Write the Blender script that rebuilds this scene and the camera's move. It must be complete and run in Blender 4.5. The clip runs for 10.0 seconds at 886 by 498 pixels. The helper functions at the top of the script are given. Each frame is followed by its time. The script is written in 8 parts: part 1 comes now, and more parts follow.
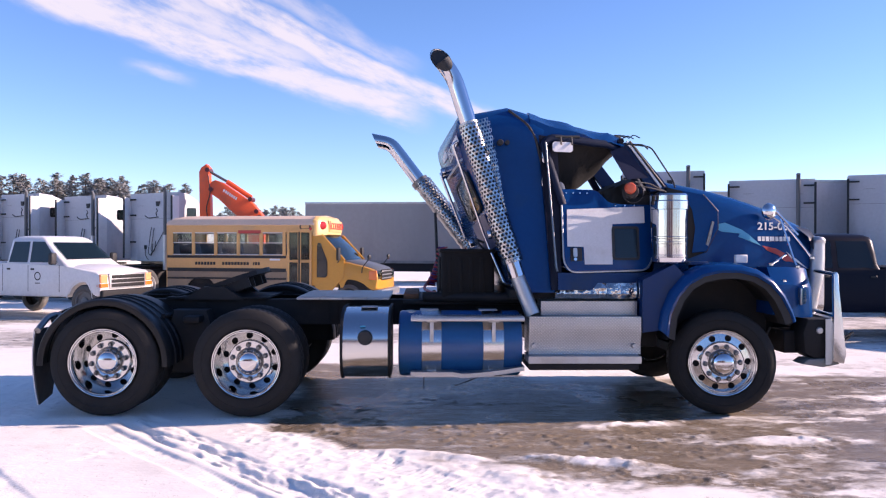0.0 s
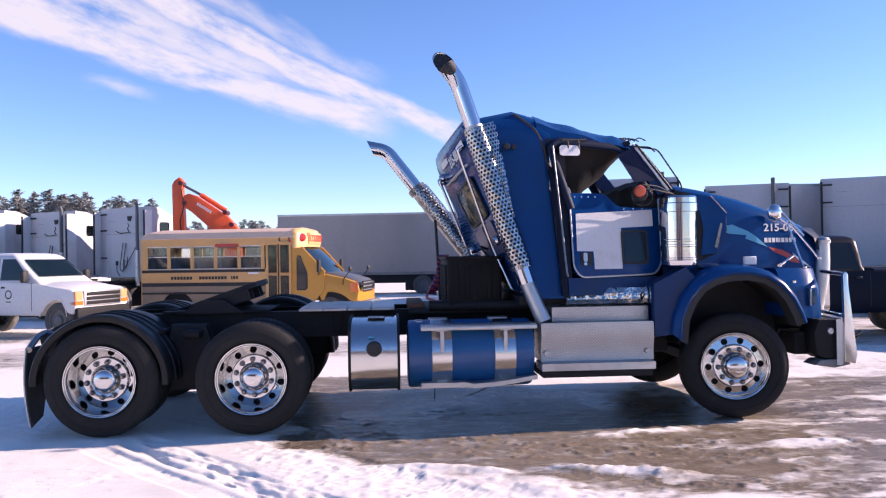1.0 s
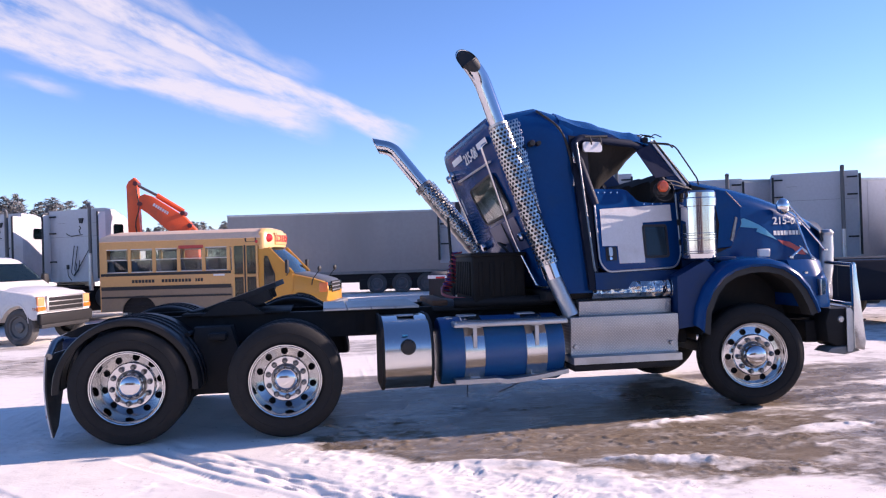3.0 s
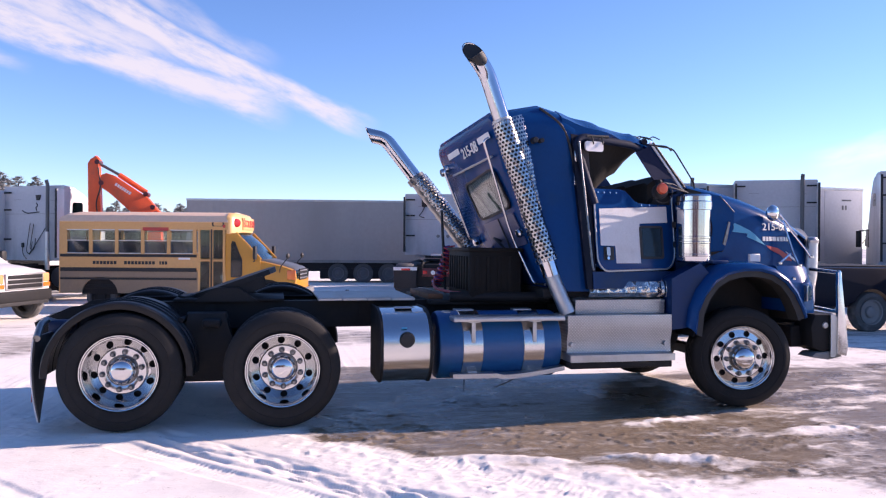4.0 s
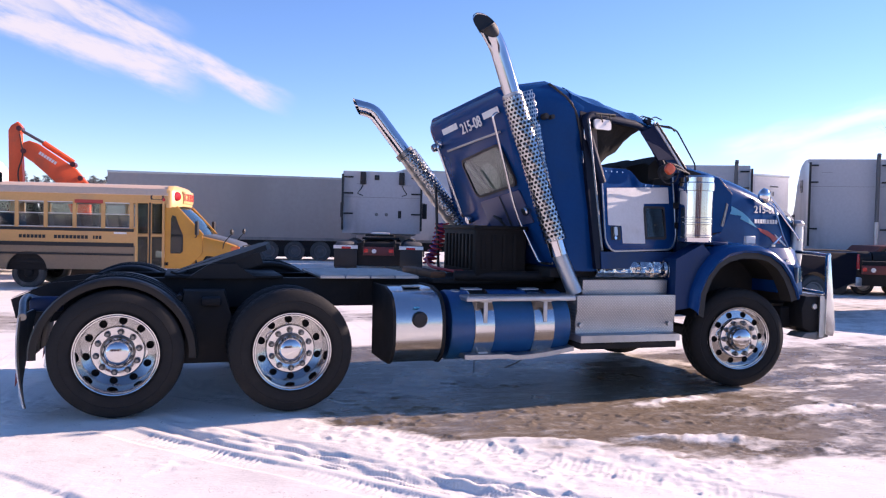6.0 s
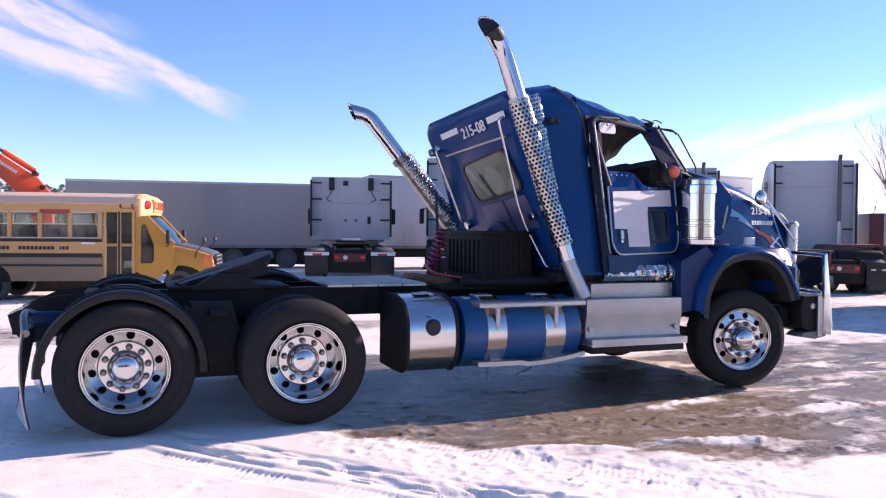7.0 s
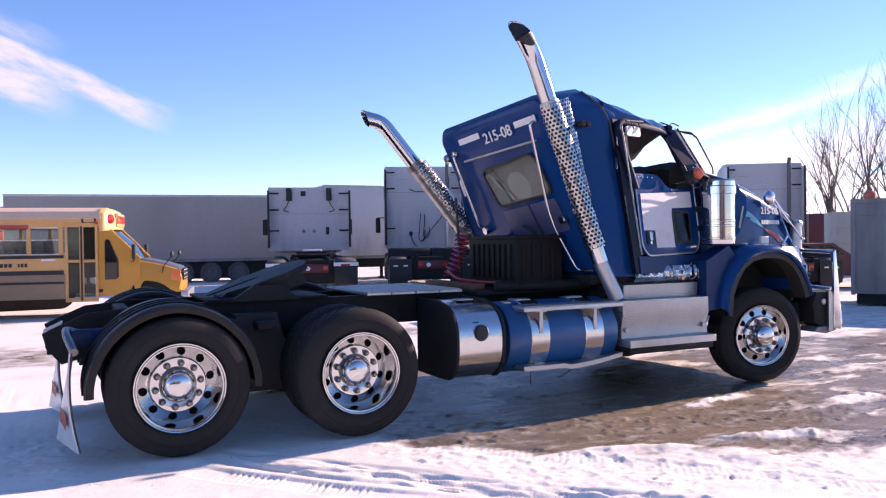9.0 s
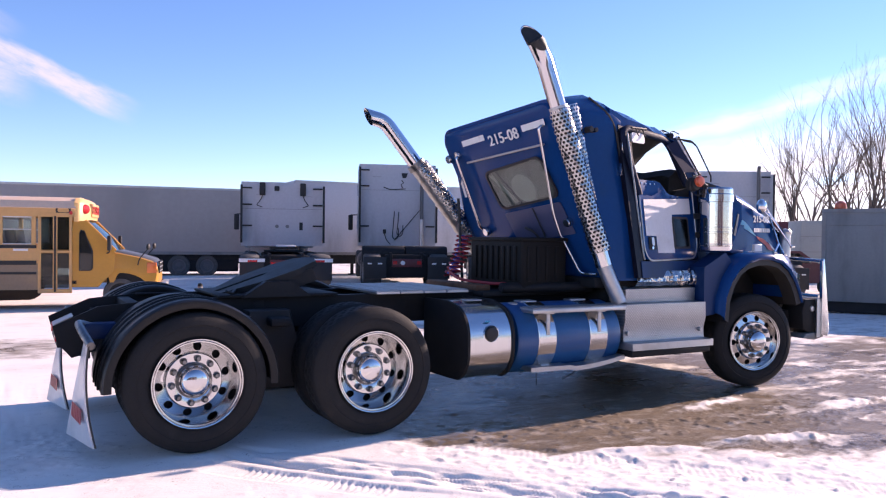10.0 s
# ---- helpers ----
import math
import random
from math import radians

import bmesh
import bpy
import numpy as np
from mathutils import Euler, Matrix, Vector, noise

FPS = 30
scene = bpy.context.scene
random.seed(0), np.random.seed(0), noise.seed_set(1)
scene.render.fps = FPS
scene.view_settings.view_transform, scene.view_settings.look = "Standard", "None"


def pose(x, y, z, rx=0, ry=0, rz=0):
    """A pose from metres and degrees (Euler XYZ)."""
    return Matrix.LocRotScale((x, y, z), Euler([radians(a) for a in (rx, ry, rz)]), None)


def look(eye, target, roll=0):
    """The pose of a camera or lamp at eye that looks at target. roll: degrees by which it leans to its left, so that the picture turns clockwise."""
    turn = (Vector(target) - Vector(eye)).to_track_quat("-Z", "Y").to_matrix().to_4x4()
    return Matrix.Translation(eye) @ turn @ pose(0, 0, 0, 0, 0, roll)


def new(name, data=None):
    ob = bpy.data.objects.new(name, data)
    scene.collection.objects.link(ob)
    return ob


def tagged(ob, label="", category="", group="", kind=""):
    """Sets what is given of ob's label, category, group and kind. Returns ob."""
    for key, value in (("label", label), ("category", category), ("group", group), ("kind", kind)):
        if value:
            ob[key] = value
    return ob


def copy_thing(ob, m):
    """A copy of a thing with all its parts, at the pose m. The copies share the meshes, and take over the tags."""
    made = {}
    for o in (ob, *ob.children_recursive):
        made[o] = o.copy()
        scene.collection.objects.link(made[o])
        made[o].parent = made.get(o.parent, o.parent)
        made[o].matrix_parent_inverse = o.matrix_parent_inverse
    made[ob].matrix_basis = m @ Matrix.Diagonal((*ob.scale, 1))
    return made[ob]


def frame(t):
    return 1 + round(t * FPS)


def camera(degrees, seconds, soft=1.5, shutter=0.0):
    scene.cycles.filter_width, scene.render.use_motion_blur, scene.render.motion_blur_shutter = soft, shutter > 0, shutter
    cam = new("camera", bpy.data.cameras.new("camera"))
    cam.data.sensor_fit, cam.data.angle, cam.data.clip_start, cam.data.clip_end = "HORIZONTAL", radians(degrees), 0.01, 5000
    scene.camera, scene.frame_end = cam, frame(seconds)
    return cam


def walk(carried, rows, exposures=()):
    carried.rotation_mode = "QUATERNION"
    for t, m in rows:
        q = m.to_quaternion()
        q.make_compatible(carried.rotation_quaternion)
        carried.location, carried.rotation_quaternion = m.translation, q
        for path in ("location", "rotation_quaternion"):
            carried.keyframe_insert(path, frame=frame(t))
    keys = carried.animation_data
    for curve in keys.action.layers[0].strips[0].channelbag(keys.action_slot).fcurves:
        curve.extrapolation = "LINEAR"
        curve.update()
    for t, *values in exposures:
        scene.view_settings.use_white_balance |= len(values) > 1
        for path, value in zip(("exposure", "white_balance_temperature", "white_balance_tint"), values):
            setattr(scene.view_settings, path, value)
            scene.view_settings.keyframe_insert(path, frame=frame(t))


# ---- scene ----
cam = camera(59.2, 10.0, 1.2)
PATH = [
    (0, (0.599, 0.517, 1.616), (0.655, 2.516, 1.608), 0.2),
    (0.5, (0.415, 0.58, 1.586), (0.503, 2.578, 1.599), -0.3),
    (1, (0.224, 0.71, 1.582), (0.364, 2.705, 1.602), -0.9),
    (1.5, (-0.015, 0.703, 1.577), (0.174, 2.694, 1.599), -0.3),
    (2, (-0.242, 0.661, 1.599), (-0.029, 2.65, 1.633), 0.2),
    (2.5, (-0.424, 0.727, 1.579), (-0.176, 2.711, 1.605), -1.3),
    (4, (-1.053, 0.918, 1.6), (-0.636, 2.874, 1.592), 0.4),
    (4.5, (-1.215, 1.013, 1.562), (-0.739, 2.955, 1.543), 0.6),
    (5, (-1.397, 1.178, 1.565), (-0.883, 3.111, 1.522), -0.8),
    (5.5, (-1.624, 1.264, 1.563), (-1.062, 3.182, 1.501), 0.6),
    (7, (-2.218, 1.609, 1.57), (-1.494, 3.473, 1.526), 0.5),
    (7.5, (-2.497, 1.696, 1.555), (-1.729, 3.543, 1.524), 1.0),
    (8, (-2.707, 1.781, 1.561), (-1.886, 3.604, 1.546), 1.6),
    (8.5, (-2.871, 1.936, 1.533), (-2.013, 3.743, 1.518), -0.6),
    (9, (-3.038, 2.024, 1.539), (-2.164, 3.823, 1.518), -0.8),
    (9.5, (-3.309, 2.109, 1.559), (-2.401, 3.891, 1.539), 0.1),
    (10, (-3.431, 2.175, 1.557), (-2.472, 3.93, 1.532), 0.6),
]
STOPS, KELVIN, TINT = 0.81, 6620.0, 31.5
walk(cam, [(t, look(eye, target, roll)) for t, eye, target, roll in PATH],
     [(0.0, STOPS + 0.02, KELVIN, TINT), (1.2, STOPS, KELVIN - 60, TINT), (2.0, STOPS - 0.05, KELVIN - 200, TINT), (2.7, STOPS - 0.05, KELVIN - 180, TINT),
      (4.0, STOPS - 0.02, KELVIN - 30, TINT), (5.0, STOPS - 0.01, KELVIN + 40, TINT), (7.0, STOPS + 0.03, KELVIN + 70, TINT), (8.5, STOPS + 0.05, KELVIN + 180, TINT + 2.0), (10.0, STOPS + 0.06, KELVIN + 220, TINT + 2.5)])

# ---- sky and sun ----
SUN_EL, SUN_AZ = 23.0, 3.8          # degrees up; degrees from +x towards +y
world = bpy.data.worlds.new("winter_sky")
scene.world = world
world.use_nodes = True
_wn = world.node_tree.nodes
_sky = _wn.new("ShaderNodeTexSky")
_sky.sky_type = "NISHITA"
_sky.sun_disc = False
_sky.sun_elevation = radians(SUN_EL)
_sky.sun_rotation = radians(90 - SUN_AZ)
_sky.air_density, _sky.dust_density, _sky.ozone_density = 1.0, 0.0, 3.9
_sky.altitude = 1800.0
_wn["Background"].inputs["Strength"].default_value = 0.130
_hs = _wn.new("ShaderNodeHueSaturation")
_hs.inputs["Saturation"].default_value = 1.10
world.node_tree.links.new(_sky.outputs["Color"], _hs.inputs["Color"])
world.node_tree.links.new(_hs.outputs["Color"], _wn["Background"].inputs["Color"])

sun_lamp = bpy.data.lights.new("sun", "SUN")
sun_lamp.energy, sun_lamp.angle, sun_lamp.color = 5.05, radians(0.55), (1.0, 0.87, 0.72)
sun = new("sun", sun_lamp)
_ce = math.cos(radians(SUN_EL))
sun.matrix_world = look((40 * _ce * math.cos(radians(SUN_AZ)), 40 * _ce * math.sin(radians(SUN_AZ)), 40 * math.sin(radians(SUN_EL))), (0, 0, 0))


# ---- materials ----
def nodes_of(name):
    m = bpy.data.materials.new(name)
    m.use_nodes = True
    return m, m.node_tree.nodes, m.node_tree.links, m.node_tree.nodes["Principled BSDF"]


def noise_node(nt, ln, scale, detail=4.0, rough=0.55, coords="Object", stretch=None):
    tc = nt.new("ShaderNodeTexCoord")
    n = nt.new("ShaderNodeTexNoise")
    n.inputs["Scale"].default_value = scale
    n.inputs["Detail"].default_value = detail
    n.inputs["Roughness"].default_value = rough
    if stretch:
        mp = nt.new("ShaderNodeMapping")
        mp.inputs["Scale"].default_value = stretch
        ln.new(tc.outputs[coords], mp.inputs["Vector"])
        ln.new(mp.outputs["Vector"], n.inputs["Vector"])
    else:
        ln.new(tc.outputs[coords], n.inputs["Vector"])
    return n


def ramp_node(nt, ln, src, lo, hi):
    r = nt.new("ShaderNodeMapRange")
    r.interpolation_type = "SMOOTHSTEP"
    r.inputs["From Min"].default_value, r.inputs["From Max"].default_value = lo, hi
    ln.new(src, r.inputs["Value"])
    return r


def mix_colour(nt, ln, fac, a, b):
    mx = nt.new("ShaderNodeMix")
    mx.data_type = "RGBA"
    if isinstance(fac, float):
        mx.inputs[0].default_value = fac
    else:
        ln.new(fac, mx.inputs[0])
    for sock, v in ((mx.inputs[6], a), (mx.inputs[7], b)):
        if isinstance(v, tuple):
            sock.default_value = (*v, 1.0)
        else:
            ln.new(v, sock)
    return mx.outputs[2]


def surface(name, col, rough=0.5, metal=0.0, dirt=None, dirt_amount=0.5, coat=0.0, grain=0.06, bump=0.0, bump_scale=40.0, scale=2.0, spec=0.5, streak=None):
    """A painted, metal or rubber surface with slow and fine variation, dirt and a little relief."""
    m, nt, ln, b = nodes_of(name)
    slow = noise_node(nt, ln, scale, 5.0, 0.6, stretch=streak)
    fine = noise_node(nt, ln, scale * 18, 3.0)
    dark = tuple(c * (1 - 2.2 * grain) for c in col)
    lite = tuple(min(1.0, c * (1 + 1.6 * grain)) for c in col)
    base = mix_colour(nt, ln, fine.outputs["Fac"], dark, lite)
    if dirt:
        msk = ramp_node(nt, ln, slow.outputs["Fac"], 0.62 - 0.3 * dirt_amount, 0.95 - 0.3 * dirt_amount)
        base = mix_colour(nt, ln, msk.outputs["Result"], base, dirt)
    ln.new(base, b.inputs["Base Color"])
    rr = nt.new("ShaderNodeMapRange")
    rr.inputs["To Min"].default_value = max(0.02, rough * 0.75)
    rr.inputs["To Max"].default_value = min(1.0, rough * 1.3)
    ln.new(slow.outputs["Fac"], rr.inputs["Value"])
    ln.new(rr.outputs["Result"], b.inputs["Roughness"])
    b.inputs["Metallic"].default_value = metal
    b.inputs["Specular IOR Level"].default_value = spec
    if coat:
        b.inputs["Coat Weight"].default_value = coat
        b.inputs["Coat Roughness"].default_value = 0.06
    if bump:
        bn = noise_node(nt, ln, bump_scale, 3.0)
        bp = nt.new("ShaderNodeBump")
        bp.inputs["Strength"].default_value = bump
        bp.inputs["Distance"].default_value = 0.01
        ln.new(bn.outputs["Fac"], bp.inputs["Height"])
        ln.new(bp.outputs["Normal"], b.inputs["Normal"])
    return m


def dented(m, strength, scale):
    """Slow waves in sheet metal."""
    nt, ln = m.node_tree.nodes, m.node_tree.links
    n = noise_node(nt, ln, scale, 2.0)
    bp = nt.new("ShaderNodeBump")
    bp.inputs["Strength"].default_value = strength
    bp.inputs["Distance"].default_value = 0.05
    ln.new(n.outputs["Fac"], bp.inputs["Height"])
    ln.new(bp.outputs["Normal"], nt["Principled BSDF"].inputs["Normal"])
    return m


def glass(name, tint=(0.55, 0.68, 0.64), gloss=1.0):
    m, nt, ln, b = nodes_of(name)
    nt.remove(b)
    tr = nt.new("ShaderNodeBsdfTransparent")
    tr.inputs["Color"].default_value = (*tint, 1)
    gl = nt.new("ShaderNodeBsdfGlossy")
    gl.inputs["Roughness"].default_value = 0.03
    lw = nt.new("ShaderNodeLayerWeight")
    lw.inputs["Blend"].default_value = 0.5
    pw = nt.new("ShaderNodeMath")
    pw.operation = "POWER"
    ln.new(lw.outputs["Facing"], pw.inputs[0])
    pw.inputs[1].default_value = 5.0
    fr = nt.new("ShaderNodeMath")
    fr.operation = "MULTIPLY_ADD"
    ln.new(pw.outputs[0], fr.inputs[0])
    fr.inputs[1].default_value, fr.inputs[2].default_value = 0.94 * gloss, 0.045 * gloss
    mx = nt.new("ShaderNodeMixShader")
    ln.new(fr.outputs[0], mx.inputs[0])
    ln.new(tr.outputs[0], mx.inputs[1])
    ln.new(gl.outputs[0], mx.inputs[2])
    ln.new(mx.outputs[0], nt["Material Output"].inputs["Surface"])
    return m


def tread_plate(name):
    """Aluminium with raised diagonal lozenges about three centimetres apart."""
    m, nt, ln, b = nodes_of(name)
    tc = nt.new("ShaderNodeTexCoord")
    hs = []
    for turn in (45, -45):
        mp = nt.new("ShaderNodeMapping")
        mp.inputs["Rotation"].default_value = (0, radians(turn), 0)
        ln.new(tc.outputs["Object"], mp.inputs["Vector"])
        wv = nt.new("ShaderNodeTexWave")
        wv.inputs["Scale"].default_value = 15.0
        ln.new(mp.outputs["Vector"], wv.inputs["Vector"])
        hs.append(wv.outputs["Fac"])
    mu = nt.new("ShaderNodeMath")
    mu.operation = "MULTIPLY"
    ln.new(hs[0], mu.inputs[0])
    ln.new(hs[1], mu.inputs[1])
    rp = ramp_node(nt, ln, mu.outputs[0], 0.35, 0.6)
    bp = nt.new("ShaderNodeBump")
    bp.inputs["Strength"].default_value, bp.inputs["Distance"].default_value = 1.0, 0.006
    ln.new(rp.outputs["Result"], bp.inputs["Height"])
    ln.new(bp.outputs["Normal"], b.inputs["Normal"])
    sl = noise_node(nt, ln, 5.0, 6.0)
    worn_col = mix_colour(nt, ln, sl.outputs["Fac"], (0.34, 0.34, 0.335), (0.52, 0.52, 0.51))
    ln.new(mix_colour(nt, ln, rp.outputs["Result"], worn_col, (0.56, 0.56, 0.555)), b.inputs["Base Color"])
    b.inputs["Metallic"].default_value = 0.85
    b.inputs["Roughness"].default_value = 0.42
    return m


M_blue = dented(surface("blue_truck_paint", (0.0012, 0.040, 0.150), 0.18, 0.0, dirt=(0.010, 0.042, 0.11), dirt_amount=0.3, coat=0.06, scale=1.6, spec=0.15), 0.09, 2.2)
M_blue_dark = surface("faded_blue_paint", (0.003, 0.028, 0.10), 0.40, 0.0, dirt=(0.02, 0.035, 0.06), dirt_amount=0.5, scale=2.5, spec=0.25)
M_blue_tank = surface("blue_tank_paint", (0.002, 0.075, 0.215), 0.35, 0.0, dirt=(0.01, 0.06, 0.145), dirt_amount=0.4, coat=0.1, scale=2.0)
M_chrome = surface("chrome", (0.62, 0.62, 0.63), 0.07, 1.0, grain=0.02, scale=3.0)
M_alu = surface("polished_aluminium", (0.60, 0.60, 0.595), 0.17, 1.0, grain=0.05, scale=4.0)
M_alu_dull = surface("dull_aluminium", (0.47, 0.47, 0.47), 0.40, 0.9, dirt=(0.33, 0.32, 0.30), dirt_amount=0.4, grain=0.05, scale=4.0)
M_sheet = dented(surface("crumpled_bright_trim", (0.50, 0.49, 0.47), 0.2, 1.0, grain=0.04), 0.6, 11.0)
M_plate = tread_plate("tread_plate")
M_rubber = surface("tyre_rubber", (0.015, 0.0145, 0.0145), 0.8, 0.0, dirt=(0.034, 0.031, 0.028), dirt_amount=0.35, grain=0.1, bump=0.25, bump_scale=60.0, scale=3.0, spec=0.3)
M_fender = surface("black_fender_plastic", (0.013, 0.013, 0.0135), 0.42, 0.0, dirt=(0.018, 0.017, 0.015), dirt_amount=0.3, scale=4.0, spec=0.25)
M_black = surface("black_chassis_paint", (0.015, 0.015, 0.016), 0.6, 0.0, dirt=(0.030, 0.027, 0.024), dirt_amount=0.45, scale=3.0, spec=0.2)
M_greasy = surface("greasy_black_steel", (0.018, 0.018, 0.019), 0.55, 0.0, dirt=(0.034, 0.031, 0.027), dirt_amount=0.5, scale=6.0, spec=0.22)
M_box = surface("black_moulded_plastic", (0.008, 0.0075, 0.007), 0.65, 0.0, dirt=(0.016, 0.014, 0.012), dirt_amount=0.3, bump=0.1, spec=0.2)
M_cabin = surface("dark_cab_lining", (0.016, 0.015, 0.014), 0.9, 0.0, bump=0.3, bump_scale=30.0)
M_seat = surface("blue_grey_seat_cloth", (0.045, 0.07, 0.12), 0.9, 0.0, bump=0.3, bump_scale=80.0)
M_white = surface("white_vehicle_paint", (0.67, 0.655, 0.64), 0.38, 0.0, dirt=(0.45, 0.42, 0.38), dirt_amount=0.3, coat=0.3, scale=0.9)
# grimy white, with the blue of skylit shade mixed into the paint
M_dirty_shaded_white = surface("grimed_blue_shaded_white", (0.47, 0.475, 0.495), 0.45, 0.0, dirt=(0.31, 0.305, 0.31), dirt_amount=0.45, scale=0.7, streak=(1.5, 1.5, 0.5))
M_white_panel = surface("grey_white_door_panel", (0.60, 0.60, 0.60), 0.5, 0.0, dirt=(0.46, 0.45, 0.43), dirt_amount=0.35, scale=3.0)
M_decal = surface("white_marking_film", (0.74, 0.74, 0.72), 0.45, 0.0, dirt=(0.45, 0.43, 0.4), dirt_amount=0.3, scale=12.0)
M_red_decal = surface("red_marking_film", (0.45, 0.045, 0.035), 0.45, 0.0, scale=8.0)
M_teal_decal = surface("teal_marking_film", (0.05, 0.32, 0.48), 0.4, 0.0, scale=8.0)
M_gasket = surface("black_rubber_seal", (0.016, 0.016, 0.0165), 0.6)
M_frame = surface("dull_dark_blue_frame", (0.007, 0.014, 0.036), 0.6, 0.0, dirt=(0.012, 0.016, 0.028), dirt_amount=0.4, scale=6.0, spec=0.15)
M_quarter = surface("dull_slate_blue_panel", (0.020, 0.025, 0.050), 0.8, 0.0, dirt=(0.014, 0.017, 0.032), dirt_amount=0.5, scale=5.0, spec=0.05)
M_olive = surface("olive_grey_lining", (0.115, 0.125, 0.095), 0.9, 0.0, dirt=(0.06, 0.066, 0.05), dirt_amount=0.5, scale=3.0, streak=(3, 3, 1))
M_olive_pale = surface("pale_olive_cloth", (0.24, 0.255, 0.20), 0.9, 0.0, dirt=(0.17, 0.18, 0.14), dirt_amount=0.4, scale=5.0)
M_amber = surface("amber_lens", (0.75, 0.16, 0.02), 0.2, 0.0, coat=0.6)
M_lamp_pale = surface("pale_amber_lens", (0.78, 0.32, 0.13), 0.2, 0.0, coat=0.5)
M_amber_dark = surface("aged_amber_lens", (0.58, 0.085, 0.025), 0.3, 0.0, coat=0.3)
M_red = surface("red_lens", (0.55, 0.02, 0.02), 0.2, 0.0, coat=0.6)
M_red_hose = surface("red_rubber_hose", (0.36, 0.02, 0.025), 0.55)
M_blue_hose = surface("blue_rubber_hose", (0.04, 0.06, 0.35), 0.5)
M_rust = surface("rusty_steel", (0.16, 0.07, 0.035), 0.8, 0.2, dirt=(0.07, 0.035, 0.02), dirt_amount=0.6, scale=6.0)
# body yellow turned tan, for dust and for the side's shade together
M_bus = surface("dusty_shaded_bus_yellow", (0.64, 0.35, 0.125), 0.55, 0.0, dirt=(0.46, 0.30, 0.16), dirt_amount=0.5, scale=0.8)
M_bus_nose = surface("yellow_bus_paint", (0.54, 0.245, 0.018), 0.38, 0.0, dirt=(0.42, 0.23, 0.05), dirt_amount=0.3, coat=0.3, scale=1.2)
# bus yellow paled for the cap and sign: sunlight put into the colour
M_bus_cap_lit = surface("sunlit_yellow_cap_paint", (0.78, 0.46, 0.17), 0.45, 0.0, dirt=(0.70, 0.46, 0.24), dirt_amount=0.4, coat=0.2, scale=1.5)
M_bus_seat = surface("grey_blue_bus_seat", (0.085, 0.095, 0.125), 0.7, 0.0, dirt=(0.12, 0.125, 0.14), dirt_amount=0.4, scale=3.0)
M_bus_roof = surface("dusty_bus_roof", (0.74, 0.52, 0.37), 0.6, 0.0, dirt=(0.68, 0.58, 0.48), dirt_amount=0.5, scale=1.0)
M_bus_grey = surface("dark_grey_bonnet", (0.09, 0.095, 0.1), 0.4, 0.0, scale=2.0)
M_grime = surface("road_grimed_panel", (0.26, 0.19, 0.125), 0.75, 0.0, dirt=(0.34, 0.24, 0.14), dirt_amount=0.4, scale=1.2)
M_trailer = surface("grey_trailer_side", (0.345, 0.312, 0.285), 0.6, 0.0, dirt=(0.28, 0.255, 0.232), dirt_amount=0.6, scale=0.25, streak=(1, 1, 0.3))
M_steel_grey = surface("galvanised_grey_panel", (0.225, 0.22, 0.21), 0.55, 0.1, dirt=(0.15, 0.147, 0.14), dirt_amount=0.6, scale=0.9, streak=(2, 2, 0.5))
M_pale_box = surface("dull_pale_green_panel", (0.30, 0.32, 0.30), 0.6, 0.0, dirt=(0.22, 0.225, 0.21), dirt_amount=0.5, scale=1.2)
M_orange = surface("orange_machine_paint", (0.8, 0.1, 0.02), 0.45, 0.0, dirt=(0.5, 0.1, 0.04), dirt_amount=0.4, scale=1.5)
M_navy = surface("dark_navy_paint", (0.007, 0.008, 0.017), 0.35, 0.0, dirt=(0.013, 0.013, 0.017), dirt_amount=0.35, scale=1.2, spec=0.12)
M_maroon = surface("dark_red_paint", (0.10, 0.014, 0.017), 0.45, 0.0, dirt=(0.1, 0.05, 0.045), dirt_amount=0.4, scale=1.2)
M_salt = surface("salt_dusted_tyre", (0.075, 0.073, 0.07), 0.85, 0.0, dirt=(0.2, 0.19, 0.18), dirt_amount=0.4, scale=3.0)
M_nut = surface("steel_wheel_nut", (0.22, 0.22, 0.22), 0.34, 1.0, dirt=(0.10, 0.095, 0.09), dirt_amount=0.5, scale=20.0)
M_glass = glass("window_glass")
M_bus_glass = glass("clear_bus_glass", (0.86, 0.9, 0.9))
M_glass_mid = glass("green_tinted_glass", (0.30, 0.36, 0.35))
# blue tint and raised gloss stand for sky reflected in the cab windows
M_glass_cab = glass("sky_tinted_cab_glass", (0.24, 0.30, 0.36), 1.4)
M_glass_dark = glass("tinted_window_glass", (0.2, 0.25, 0.25))
M_bark = surface("grey_brown_bark", (0.13, 0.10, 0.08), 0.9, 0.0, scale=3.0)
# needle green paled and greyed: distance haze put into the colour
M_needle = surface("haze_greyed_needles", (0.33, 0.335, 0.325), 0.8, 0.0, scale=1.0, grain=0.2)


# ---- mesh helpers ----
def part(name, bm, material, parent=None, label="", smooth=38.0):
    """Links a bmesh as one mesh object under a thing or a part."""
    me = bpy.data.meshes.new(name)
    bmesh.ops.recalc_face_normals(bm, faces=bm.faces)
    bm.to_mesh(me)
    bm.free()
    me.materials.append(material)
    if smooth:
        me.shade_smooth()
        me.set_sharp_from_angle(angle=radians(smooth))
    ob = new(name, me)
    if parent is not None:
        ob.parent = parent
    if label:
        ob["label"] = label
    return ob


def again(ob, parent, m):
    """Another object on the same mesh, with ob's children, at the local pose m."""
    o = copy_thing(ob, m)
    o.parent = parent
    return o


def yard_level(y):
    """The yard falls away gently beyond the truck."""
    return -0.0085 * (np.clip(y, 9.0, 80.0) - 9.0)


